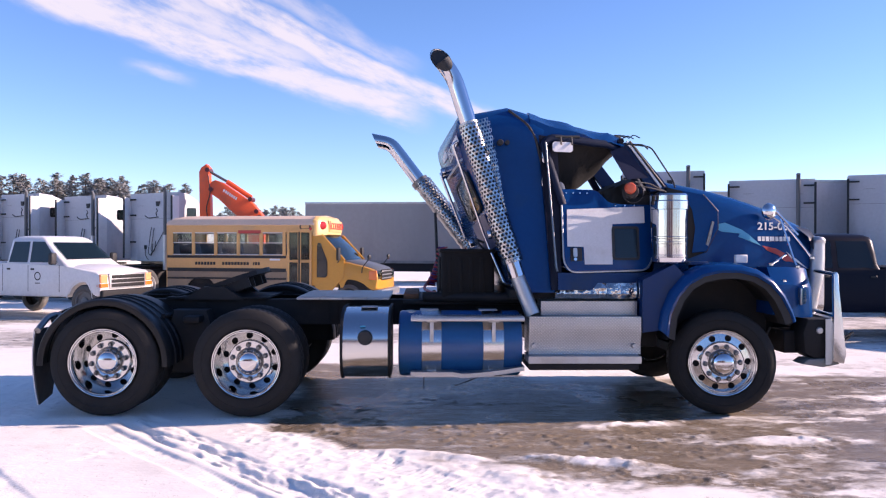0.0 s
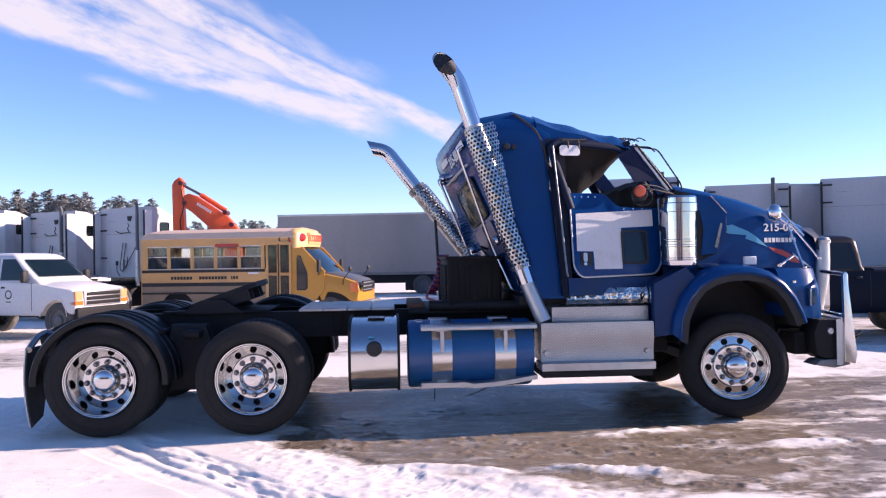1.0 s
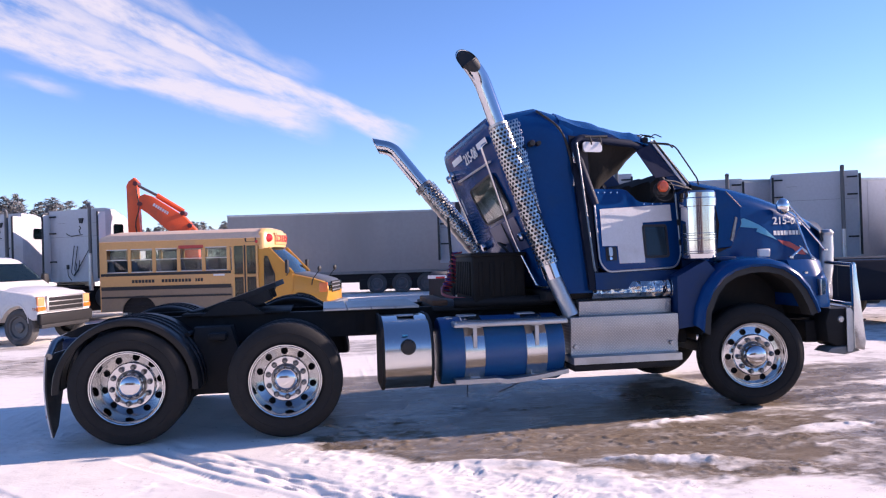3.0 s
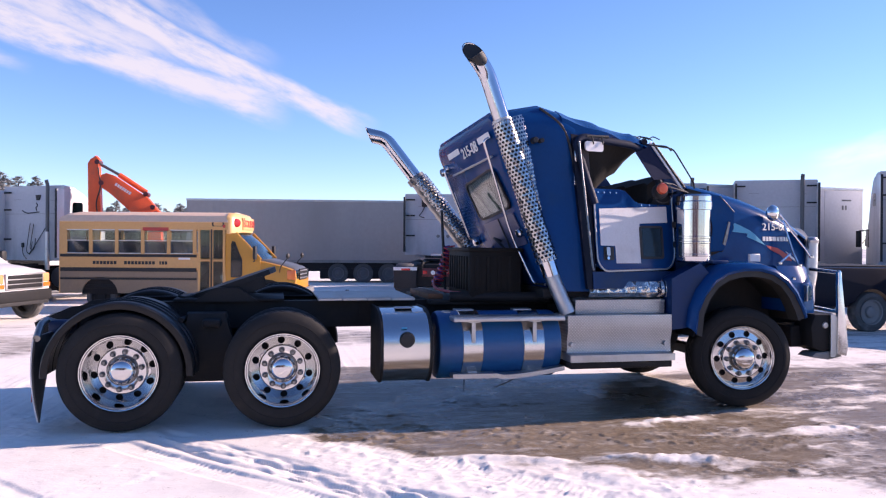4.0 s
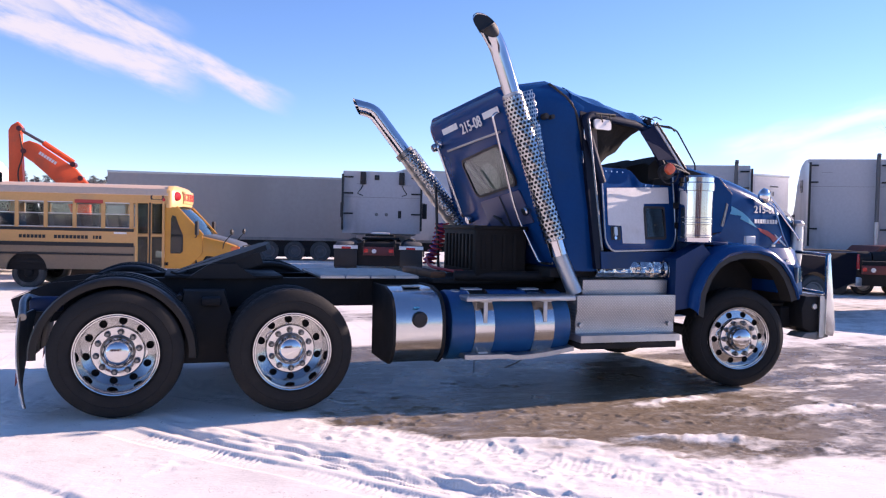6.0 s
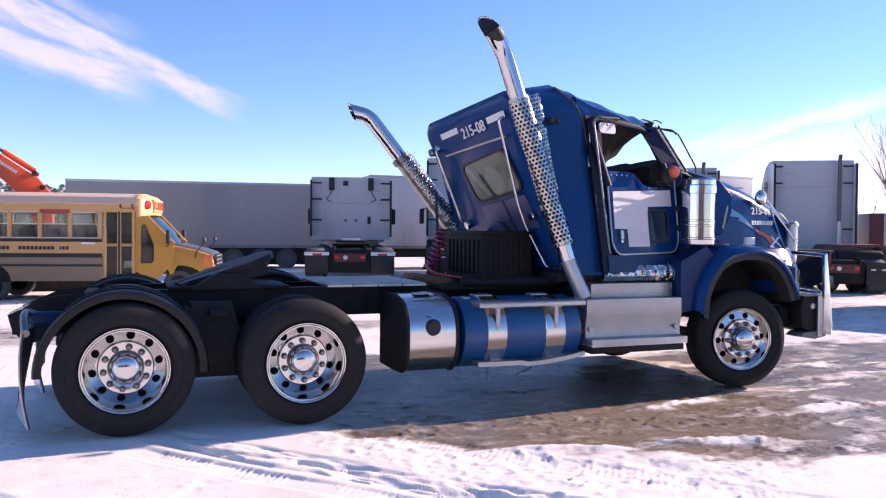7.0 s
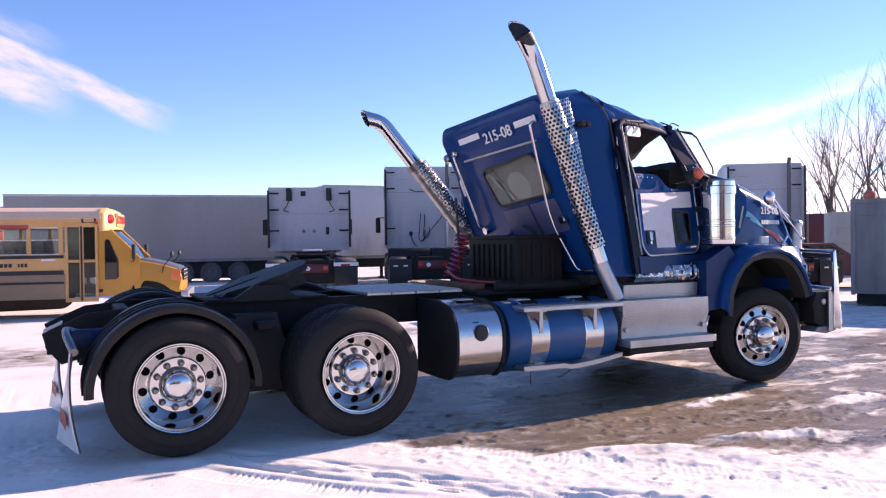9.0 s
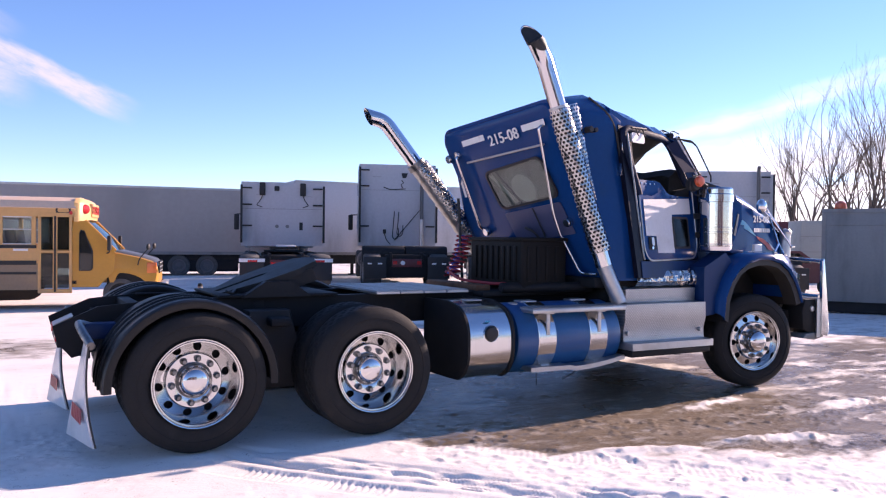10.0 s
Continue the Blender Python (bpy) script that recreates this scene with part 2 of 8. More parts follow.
def thing(name, base, label, category, group="", turn=0.0, kind=""):
    e = new(name)
    e.empty_display_size = 0.2
    x, y, z = base
    e.matrix_world = pose(x, y, z + float(yard_level(y)), 0, 0, turn)
    return tagged(e, label, category, group, kind)


def box(bm, lo, hi, bevel=0.0, seg=2, m=None):
    r = bmesh.ops.create_cube(bm, size=1.0)
    vs = r["verts"]
    c = [(a + b) / 2 for a, b in zip(lo, hi)]
    s = [abs(b - a) for a, b in zip(lo, hi)]
    bmesh.ops.scale(bm, vec=s, verts=vs)
    bmesh.ops.translate(bm, vec=c, verts=vs)
    if bevel:
        es = list({e for v in vs for e in v.link_edges})
        out = bmesh.ops.bevel(bm, geom=es, offset=min(bevel, min(s) * 0.45), segments=seg, affect="EDGES", profile=0.5)
        vs = list({v for f in out["faces"] for v in f.verts} | {v for v in vs if v.is_valid})
    if m is not None:
        bmesh.ops.transform(bm, matrix=m, verts=vs)
    return vs


def boxes(*specs, bevel=0.006):
    bm = bmesh.new()
    for lo, hi in specs:
        box(bm, lo, hi, bevel, 1)
    return bm


def one_box(lo, hi, bevel=0.01, seg=2):
    bm = bmesh.new()
    box(bm, lo, hi, bevel, seg)
    return bm


def tube_into(bm, pts, radius, seg=10, caps=True):
    pts = [Vector(p) for p in pts]
    rad = radius if isinstance(radius, (list, tuple)) else [radius] * len(pts)
    rings, ref = [], None
    for i, p in enumerate(pts):
        d = (pts[min(i + 1, len(pts) - 1)] - pts[max(i - 1, 0)]).normalized()
        if ref is None:
            ref = d.orthogonal().normalized()
        ref = (ref - d * ref.dot(d)).normalized()
        side = d.cross(ref)
        rings.append([bm.verts.new(p + rad[i] * (math.cos(a) * ref + math.sin(a) * side)) for a in (2 * math.pi * k / seg for k in range(seg))])
    for a, b in zip(rings, rings[1:]):
        for k in range(seg):
            bm.faces.new((a[k], a[(k + 1) % seg], b[(k + 1) % seg], b[k]))
    if caps:
        bm.faces.new(rings[0])
        bm.faces.new(rings[-1][::-1])


def tube(pts, radius, seg=10, caps=True):
    bm = bmesh.new()
    tube_into(bm, pts, radius, seg, caps)
    return bm


def bent(pts, cut=0.08, n=4):
    """Rounds the corners of a polyline."""
    pts = [Vector(p) for p in pts]
    out = [pts[0]]
    for a, b, c in zip(pts, pts[1:], pts[2:]):
        k = min(cut, (b - a).length * 0.45, (c - b).length * 0.45)
        p, q = b + (a - b).normalized() * k, b + (c - b).normalized() * k
        for i in range(n + 1):
            s = i / n
            out.append((1 - s) ** 2 * p + 2 * s * (1 - s) * b + s * s * q)
    return out + [pts[-1]]


def lathe_into(bm, profile, seg=40, axis="y", closed=False):
    """profile: (radius, distance along the axis)."""
    def at(r, h, a):
        c, s = r * math.cos(a), r * math.sin(a)
        return (c, h, s) if axis == "y" else (h, c, s) if axis == "x" else (c, s, h)
    rings = []
    for r, h in profile:
        rings.append([bm.verts.new(at(r, h, 2 * math.pi * k / seg)) for k in range(seg)] if r > 1e-6 else [bm.verts.new(at(0, h, 0))])
    pairs = list(zip(rings, rings[1:])) + ([(rings[-1], rings[0])] if closed else [])
    for a, b in pairs:
        for k in range(seg):
            quad = [a[k % len(a)], a[(k + 1) % len(a)], b[(k + 1) % len(b)], b[k % len(b)]]
            quad = list(dict.fromkeys(quad))
            if len(quad) > 2:
                bm.faces.new(quad)


def lathe(profile, seg=40, axis="y", closed=False):
    bm = bmesh.new()
    lathe_into(bm, profile, seg, axis, closed)
    return bm


def shift(bm, m):
    bmesh.ops.transform(bm, matrix=m, verts=bm.verts)
    return bm


def prism(outline, a, b, axis="y", bevel=0.0):
    """An outline (two coordinates) pulled from a to b along the axis."""
    bm = bmesh.new()

    def at(p, h):
        return (p[0], h, p[1]) if axis == "y" else (h, p[0], p[1]) if axis == "x" else (p[0], p[1], h)
    lo = [bm.verts.new(at(p, a)) for p in outline]
    hi = [bm.verts.new(at(p, b)) for p in outline]
    n = len(outline)
    caps = [bm.faces.new(lo), bm.faces.new(hi[::-1])]
    for k in range(n):
        bm.faces.new((lo[k], lo[(k + 1) % n], hi[(k + 1) % n], hi[k]))
    if bevel:
        es = list({e for f in caps for e in f.edges})
        bmesh.ops.bevel(bm, geom=es, offset=bevel, segments=2, affect="EDGES", profile=0.5)
    return bm


def loft(rings, closed=True, caps=True):
    bm = bmesh.new()
    vs = [[bm.verts.new(p) for p in r] for r in rings]
    for a, b in zip(vs, vs[1:]):
        n = len(a)
        for k in range(n if closed else n - 1):
            bm.faces.new((a[k], a[(k + 1) % n], b[(k + 1) % n], b[k]))
    if caps and closed:
        bm.faces.new(vs[0])
        bm.faces.new(vs[-1][::-1])
    return bm


def skin(bm, thick):
    """Gives an open sheet its thickness."""
    bmesh.ops.recalc_face_normals(bm, faces=bm.faces)
    bmesh.ops.solidify(bm, geom=bm.faces[:], thickness=thick)
    return bm


def arc(cx, cz, r, a0, a1, n):
    return [(cx + r * math.cos(radians(a0 + (a1 - a0) * k / n)), cz + r * math.sin(radians(a0 + (a1 - a0) * k / n))) for k in range(n + 1)]


def rounded(x0, z0, x1, z1, r, n=4):
    """Outline of a rectangle with round corners."""
    return (arc(x1 - r, z0 + r, r, -90, 0, n) + arc(x1 - r, z1 - r, r, 0, 90, n) + arc(x0 + r, z1 - r, r, 90, 180, n) + arc(x0 + r, z0 + r, r, 180, 270, n))


def ring_panel(outer, inner, a, b, axis="y"):
    """A flat ring between two outlines of equal length, pulled from a to b."""
    bm = bmesh.new()

    def at(p, h):
        return (p[0], h, p[1]) if axis == "y" else (h, p[0], p[1])
    o1, o2 = [bm.verts.new(at(p, a)) for p in outer], [bm.verts.new(at(p, b)) for p in outer]
    i1, i2 = [bm.verts.new(at(p, a)) for p in inner], [bm.verts.new(at(p, b)) for p in inner]
    n = len(outer)
    for k in range(n):
        j = (k + 1) % n
        for q in ((o1[k], o1[j], i1[j], i1[k]), (o2[k], i2[k], i2[j], o2[j]), (o1[k], o2[k], o2[j], o1[j]), (i1[k], i1[j], i2[j], i2[k])):
            bm.faces.new(q)
    return bm


def lettering(text, size, depth=0.003):
    """Letters as a mesh in the x-z plane, reading along x, facing -y."""
    cu = bpy.data.curves.new("lettering", "FONT")
    cu.body, cu.size, cu.extrude, cu.align_x, cu.align_y = text, size, depth, "CENTER", "CENTER"
    cu.offset = size * 0.012
    ob = bpy.data.objects.new("lettering", cu)
    scene.collection.objects.link(ob)
    bpy.context.view_layer.update()
    me = bpy.data.meshes.new_from_object(ob.evaluated_get(bpy.context.evaluated_depsgraph_get()))
    bm = bmesh.new()
    bm.from_mesh(me)
    bpy.data.objects.remove(ob)
    bpy.data.curves.remove(cu)
    bpy.data.meshes.remove(me)
    return shift(bm, pose(0, 0, 0, 90, 0, 0))


def letter_bars(widths, height, gap, thick=0.004):
    """Plain bars in place of writing, along x, facing -y."""
    bm = bmesh.new()
    total = sum(widths) + gap * (len(widths) - 1)
    x = -total / 2
    for w in widths:
        box(bm, (x, -thick, -height / 2), (x + w, 0, height / 2))
        x += w + gap
    return bm


# ---- ground: one sheet of packed snow, ice and slush ----
def spaced(lo, hi, step, far, grow=1.16):
    mid = list(np.arange(lo, hi + step / 2, step))
    up, d, v = [], step, hi
    while v < far:
        d *= grow
        v += d
        up.append(v)
    down, d, v = [], step, lo
    while v > -far:
        d *= grow
        v -= d
        down.append(v)
    return np.array(down[::-1] + mid + up)


GX, GY = spaced(-5.0, 6.5, 0.018, 3500.0, 1.12), spaced(4.2, 8.6, 0.017, 3500.0, 1.12)


def value_noise(x, y, seed):
    """Smooth noise between 0 and 1 on arrays."""
    rng = np.random.RandomState(seed)
    tab = rng.rand(256, 256)
    xi, yi = np.floor(x).astype(int), np.floor(y).astype(int)
    fx, fy = x - xi, y - yi
    fx, fy = fx * fx * (3 - 2 * fx), fy * fy * (3 - 2 * fy)
    a, b = tab[xi % 256, yi % 256], tab[(xi + 1) % 256, yi % 256]
    c, d = tab[xi % 256, (yi + 1) % 256], tab[(xi + 1) % 256, (yi + 1) % 256]
    return (a * (1 - fx) + b * fx) * (1 - fy) + (c * (1 - fx) + d * fx) * fy


def fractal(x, y, scale, octaves, seed):
    out, amp, tot = np.zeros_like(x), 1.0, 0.0
    for k in range(octaves):
        out += amp * value_noise(x * scale * 2 ** k + 17 * k, y * scale * 2 ** k - 9 * k, seed + k)
        tot += amp
        amp *= 0.55
    return out / tot


def step01(v, lo, hi):
    s = np.clip((v - lo) / (hi - lo), 0, 1)
    return s * s * (3 - 2 * s)


X, Y = np.meshgrid(GX, GY, indexing="ij")
near = np.exp(-((X - 0.5) / 14.0) ** 2 - ((Y - 7.0) / 9.0) ** 2)
warp = fractal(X, Y, 0.7, 3, 5) - 0.5
# where traffic has worn the snow down to grey ice
edge_y = np.interp(X, (-1.3, -0.9, 0.0, 0.9, 1.4, 2.0, 2.9, 5.0, 9.0), (8.9, 7.55, 6.9, 6.28, 6.0, 5.74, 5.5, 5.35, 5.25))
ragged = 0.85 * (fractal(X * 0.6, Y * 1.3, 2.6, 6, 6) - 0.5) + 0.25 * warp
worn = step01(Y - edge_y + ragged, -0.26, 0.36) * step01(X + 0.5 * ragged, -1.05, -0.35)
# the snow edge lies further back on the left
worn *= 1 - step01(Y + warp - 0.5 * step01(X, 0.5, 3.0) - 1.3 * (1 - step01(X + 0.5 * ragged, 1.5, 2.0)), 9.0, 10.2) * (1 - 0.35 * step01(X, 3.5, 6.0))
# one more ragged, darker patch of ground beyond the truck
worn = np.maximum(worn, step01(1.15 + 2.0 * ragged - ((X - 0.1) / 1.8) ** 2 - ((Y - 10.5) / 0.9) ** 2, 0.1, 0.5))
patch = fractal(X * 0.55, Y * 1.35, 2.0, 6, 11)
drift = step01(fractal(X * 0.55, Y * 1.45, 3.2, 6, 71), 0.50, 0.62)
# core: wet ice without drifts, widened to darken the truck's shadow zone
core = np.maximum(np.exp(-((X - 1.2) / 1.1) ** 2 - ((Y - 6.75) / 0.38) ** 2), np.exp(-((X - 1.3) / 1.9) ** 4 - ((Y - 7.95) / 0.75) ** 4))
worn_in = np.clip(worn * (1 - 0.42 * drift * (1 - 0.8 * core) * step01(X, -0.4, 1.6)), 0, 1)
worn_in *= 1 - 0.50 * step01(patch, 0.52, 0.66) * step01(X + 1.5 * warp, 2.6, 4.7)
far_worn = 0.5 * step01(fractal(X * 0.12, Y * 0.5, 0.8, 4, 31), 0.5, 0.62) * step01(Y, 10.5, 13.0)
worn_in = np.maximum(worn_in, far_worn)
H = 0.05 * (fractal(X, Y, 0.25, 3, 2) - 0.5)
snow_in = 1 - worn_in
H += near * snow_in * (0.019 * (fractal(X, Y, 1.6, 3, 3) - 0.42) + 0.005 * (fractal(X, Y, 6.0, 3, 18) - 0.5))
# trodden places full of small pits and crumbs
trodden = step01(fractal(X, Y, 0.8, 3, 43) + 0.12 * np.exp(-((Y - edge_y + 0.35) / 0.35) ** 2), 0.50, 0.62)
crumb = fractal(X * 0.8, Y * 1.1, 9.0, 3, 8)
fine_crumb = fractal(X * 0.9, Y * 1.1, 14.0, 2, 9)
H += near * snow_in * trodden * (0.006 * step01(crumb, 0.58, 0.80) - 0.005 * step01(crumb, 0.46, 0.28) + 0.012 * step01(fine_crumb, 0.60, 0.85) - 0.006 * step01(fine_crumb, 0.40, 0.2))
H += near * worn_in * 0.014 * step01(fine_crumb, 0.52, 0.82) * step01(patch, 0.40, 0.60)
H += near * worn_in * 0.024 * (fractal(X * 0.5, Y * 1.6, 4.5, 5, 4) - 0.55)
H += near * worn * 0.022 * snow_in * step01(fractal(X * 0.7, Y * 1.4, 6.0, 4, 77), 0.40, 0.75)
# wheel tracks that cross the snow towards the corner: one with a crisp tread, one churned
along = (X + 2.6) * 0.67 - (Y - 7.9) * 0.743
off = (X + 2.6) * 0.743 + (Y - 7.9) * 0.67
run = step01(along, -0.2, 0.8) * (1 - step01(along, 5.5, 7.5))
bend = 0.10 * np.clip(along - 2.9, 0, 9) ** 1.6
bars = step01(np.sin(along * 128.0 + 26.0 * np.abs(off + 0.02)), -0.2, 0.5) * step01(fractal(X, Y, 7.0, 2, 91), 0.30, 0.55)
lane = step01(0.115 - np.abs(off + 0.02 - 0.3 * bend), 0.0, 0.025)
H += run * lane * (0.35 + 0.65 * step01(fractal(X, Y, 1.5, 2, 95), 0.3, 0.6)) * (-0.022 + 0.010 * bars)
churn = step01(fractal(along * 0.45, off * 2.2, 5.0, 4, 51), 0.36, 0.70)
lane2 = step01(0.20 - np.abs(off - 0.34 - bend), 0.0, 0.08)
H += run * lane2 * (-0.046 + 0.046 * churn)
for o, f in ((-1.15, 0.7), (1.15, 0.4)):
    lane = step01(0.15 - np.abs(off - o), 0.0, 0.04)
    H += near * step01(along, -1.5, 0.5) * (1 - step01(along, 5.5, 7.5)) * f * lane * (-0.024 + 0.012 * bars)
# low ridges of pushed-up slush on the ice
lumps = step01(fractal(X * 0.8, Y * 1.2, 7.0, 4, 61), 0.30, 0.75)
for cx, cy, slant, half, deep, tall in ((1.86, 6.30, -0.22, 0.50, 0.085, 0.062), (0.75, 6.52, -0.35, 0.35, 0.07, 0.030), (2.4, 7.48, 0.2, 0.55, 0.10, 0.030), (3.9, 6.98, 0.0, 0.50, 0.12, 0.030), (1.25, 5.98, -0.3, 0.16, 0.09, 0.040)):
    du, dv = X - cx, Y - cy - slant * (X - cx)
    shape = np.exp(-(du / half) ** 4 - (dv / deep) ** 2)
    H += tall * shape * (0.70 + 0.22 * lumps + 0.22 * step01(fine_crumb, 0.42, 0.72))
    worn_in *= 1 - 0.85 * np.exp(-(du / (half * 1.15)) ** 4 - (dv / (deep * 1.2)) ** 2) * (0.55 + 0.45 * step01(lumps, 0.1, 0.5))
# tyres stand in the flat
for wx, pad in ((-2.31, 0.036), (-0.99, 0.036), (3.46, 0.004)):
    for wy in (8.0, 9.95):
        stand = np.exp(-((X - wx) / 0.45) ** 2 - ((Y - wy) / 0.45) ** 2)
        H = H * (1 - stand) + pad * stand
H += yard_level(Y)

NX, NY = X.shape
ground_mesh = bpy.data.meshes.new("ground")
co = np.stack([X, Y, H], axis=-1).reshape(-1, 3).astype(np.float32)
ii = np.arange(NX * NY).reshape(NX, NY)
quads = np.stack([ii[:-1, :-1], ii[1:, :-1], ii[1:, 1:], ii[:-1, 1:]], axis=-1).reshape(-1, 4).astype(np.int32)
ground_mesh.vertices.add(len(co))
ground_mesh.vertices.foreach_set("co", co.ravel())
ground_mesh.loops.add(quads.size)
ground_mesh.loops.foreach_set("vertex_index", quads.ravel())
ground_mesh.polygons.add(len(quads))
ground_mesh.polygons.foreach_set("loop_start", np.arange(0, quads.size, 4, dtype=np.int32))
ground_mesh.polygons.foreach_set("loop_total", np.full(len(quads), 4, dtype=np.int32))
ground_mesh.update(calc_edges=True)
ground_mesh.shade_smooth()
_at = ground_mesh.attributes.new("worn", "FLOAT", "POINT")
_at.data.foreach_set("value", worn_in.ravel().astype(np.float32))
ground = tagged(new("ground", ground_mesh), "packed snow yard with worn grey ice and tyre ruts", "ground", kind="structure")


def ground_material():
    m, nt, ln, b = nodes_of("snow_and_ice")
    at = nt.new("ShaderNodeAttribute")
    at.attribute_name = "worn"
    n1 = noise_node(nt, ln, 3.4, 9.0, 0.68, stretch=(0.8, 1.3, 1))
    n2 = noise_node(nt, ln, 22.0, 5.0, 0.6, stretch=(0.7, 1.3, 1))
    n3 = noise_node(nt, ln, 0.9, 4.0, 0.55)
    add = nt.new("ShaderNodeMath")
    add.operation = "MULTIPLY_ADD"
    ln.new(n1.outputs["Fac"], add.inputs[0])
    add.inputs[1].default_value = 1.35
    ln.new(at.outputs["Fac"], add.inputs[2])
    add2 = nt.new("ShaderNodeMath")
    add2.operation = "MULTIPLY_ADD"
    ln.new(n2.outputs["Fac"], add2.inputs[0])
    add2.inputs[1].default_value = 0.40
    ln.new(add.outputs[0], add2.inputs[2])
    msk = ramp_node(nt, ln, add2.outputs[0], 1.06, 1.62)
    snow = mix_colour(nt, ln, n1.outputs["Fac"], (0.80, 0.748, 0.685), (0.885, 0.835, 0.77))
    soil = ramp_node(nt, ln, n3.outputs["Fac"], 0.5, 0.75)
    snow = mix_colour(nt, ln, soil.outputs["Result"], snow, (0.71, 0.66, 0.61))
    ice = mix_colour(nt, ln, n1.outputs["Fac"], (0.115, 0.084, 0.053), (0.315, 0.250, 0.178))
    spots = ramp_node(nt, ln, n2.outputs["Fac"], 0.58, 0.86)
    ice = mix_colour(nt, ln, spots.outputs["Result"], ice, (0.56, 0.505, 0.44))
    n7 = noise_node(nt, ln, 4.5, 9.0, 0.70, stretch=(0.65, 1.45, 1))
    rime = nt.new("ShaderNodeMath")               # thin wind-blown rime on the ice
    rime.operation = "MULTIPLY"
    ln.new(ramp_node(nt, ln, n7.outputs["Fac"], 0.50, 0.66).outputs["Result"], rime.inputs[0])
    rime.inputs[1].default_value = 0.45
    ice = mix_colour(nt, ln, rime.outputs[0], ice, (0.66, 0.615, 0.56))
    n8 = noise_node(nt, ln, 34.0, 5.0, 0.72, stretch=(0.6, 1.35, 1))
    flecks = nt.new("ShaderNodeMath")             # frozen crumbs of snow on the ice
    flecks.operation = "MULTIPLY"
    ln.new(ramp_node(nt, ln, n8.outputs["Fac"], 0.55, 0.66).outputs["Result"], flecks.inputs[0])
    flecks.inputs[1].default_value = 0.26
    ice = mix_colour(nt, ln, flecks.outputs[0], ice, (0.60, 0.55, 0.49))
    pits = nt.new("ShaderNodeMath")               # dark wet pits
    pits.operation = "MULTIPLY"
    ln.new(ramp_node(nt, ln, n8.outputs["Fac"], 0.44, 0.34).outputs["Result"], pits.inputs[0])
    pits.inputs[1].default_value = 0.28
    ice = mix_colour(nt, ln, pits.outputs[0], ice, (0.075, 0.055, 0.038))
    dark = ramp_node(nt, ln, n3.outputs["Fac"], 0.52, 0.68)
    dk = nt.new("ShaderNodeMath")
    dk.operation = "MULTIPLY"
    ln.new(dark.outputs["Result"], dk.inputs[0])
    dk.inputs[1].default_value = 0.55
    ice = mix_colour(nt, ln, dk.outputs[0], ice, (0.10, 0.075, 0.05))
    # scattered grit and dirty clumps in the snow
    n5 = noise_node(nt, ln, 75.0, 3.0, 0.7)
    n6 = noise_node(nt, ln, 7.0, 5.0, 0.7, stretch=(0.6, 1.4, 1))
    grit = nt.new("ShaderNodeMath")
    grit.operation = "MULTIPLY"
    ln.new(ramp_node(nt, ln, n5.outputs["Fac"], 0.53, 0.68).outputs["Result"], grit.inputs[0])
    ln.new(ramp_node(nt, ln, n6.outputs["Fac"], 0.50, 0.66).outputs["Result"], grit.inputs[1])
    snow = mix_colour(nt, ln, grit.outputs[0], snow, (0.30, 0.25, 0.20))
    ln.new(mix_colour(nt, ln, msk.outputs["Result"], snow, ice), b.inputs["Base Color"])
    rg = nt.new("ShaderNodeMapRange")
    rg.inputs["To Min"].default_value, rg.inputs["To Max"].default_value = 0.75, 0.36
    ln.new(msk.outputs["Result"], rg.inputs["Value"])
    wet = nt.new("ShaderNodeMath")               # films of melt water on the ice
    wet.operation = "MULTIPLY"
    ln.new(ramp_node(nt, ln, n3.outputs["Fac"], 0.46, 0.62).outputs["Result"], wet.inputs[0])
    ln.new(msk.outputs["Result"], wet.inputs[1])
    dry = nt.new("ShaderNodeMath")
    dry.operation = "MULTIPLY_ADD"
    ln.new(wet.outputs[0], dry.inputs[0])
    dry.inputs[1].default_value = -0.22
    ln.new(rg.outputs["Result"], dry.inputs[2])
    ln.new(dry.outputs[0], b.inputs["Roughness"])
    b.inputs["Specular IOR Level"].default_value = 0.24
    n4 = noise_node(nt, ln, 40.0, 3.0, 0.55)
    mm = nt.new("ShaderNodeMath")
    mm.operation = "MULTIPLY_ADD"
    ln.new(n2.outputs["Fac"], mm.inputs[0])
    mm.inputs[1].default_value = 2.6
    ln.new(n4.outputs["Fac"], mm.inputs[2])
    lift = nt.new("ShaderNodeMapRange")
    lift.inputs["To Min"].default_value, lift.inputs["To Max"].default_value = 0.11, 0.24
    ln.new(msk.outputs["Result"], lift.inputs["Value"])
    bp = nt.new("ShaderNodeBump")
    bp.inputs["Distance"].default_value = 0.016
    ln.new(lift.outputs["Result"], bp.inputs["Strength"])
    ln.new(mm.outputs[0], bp.inputs["Height"])
    ln.new(bp.outputs["Normal"], b.inputs["Normal"])
    return m


ground_mesh.materials.append(ground_material())


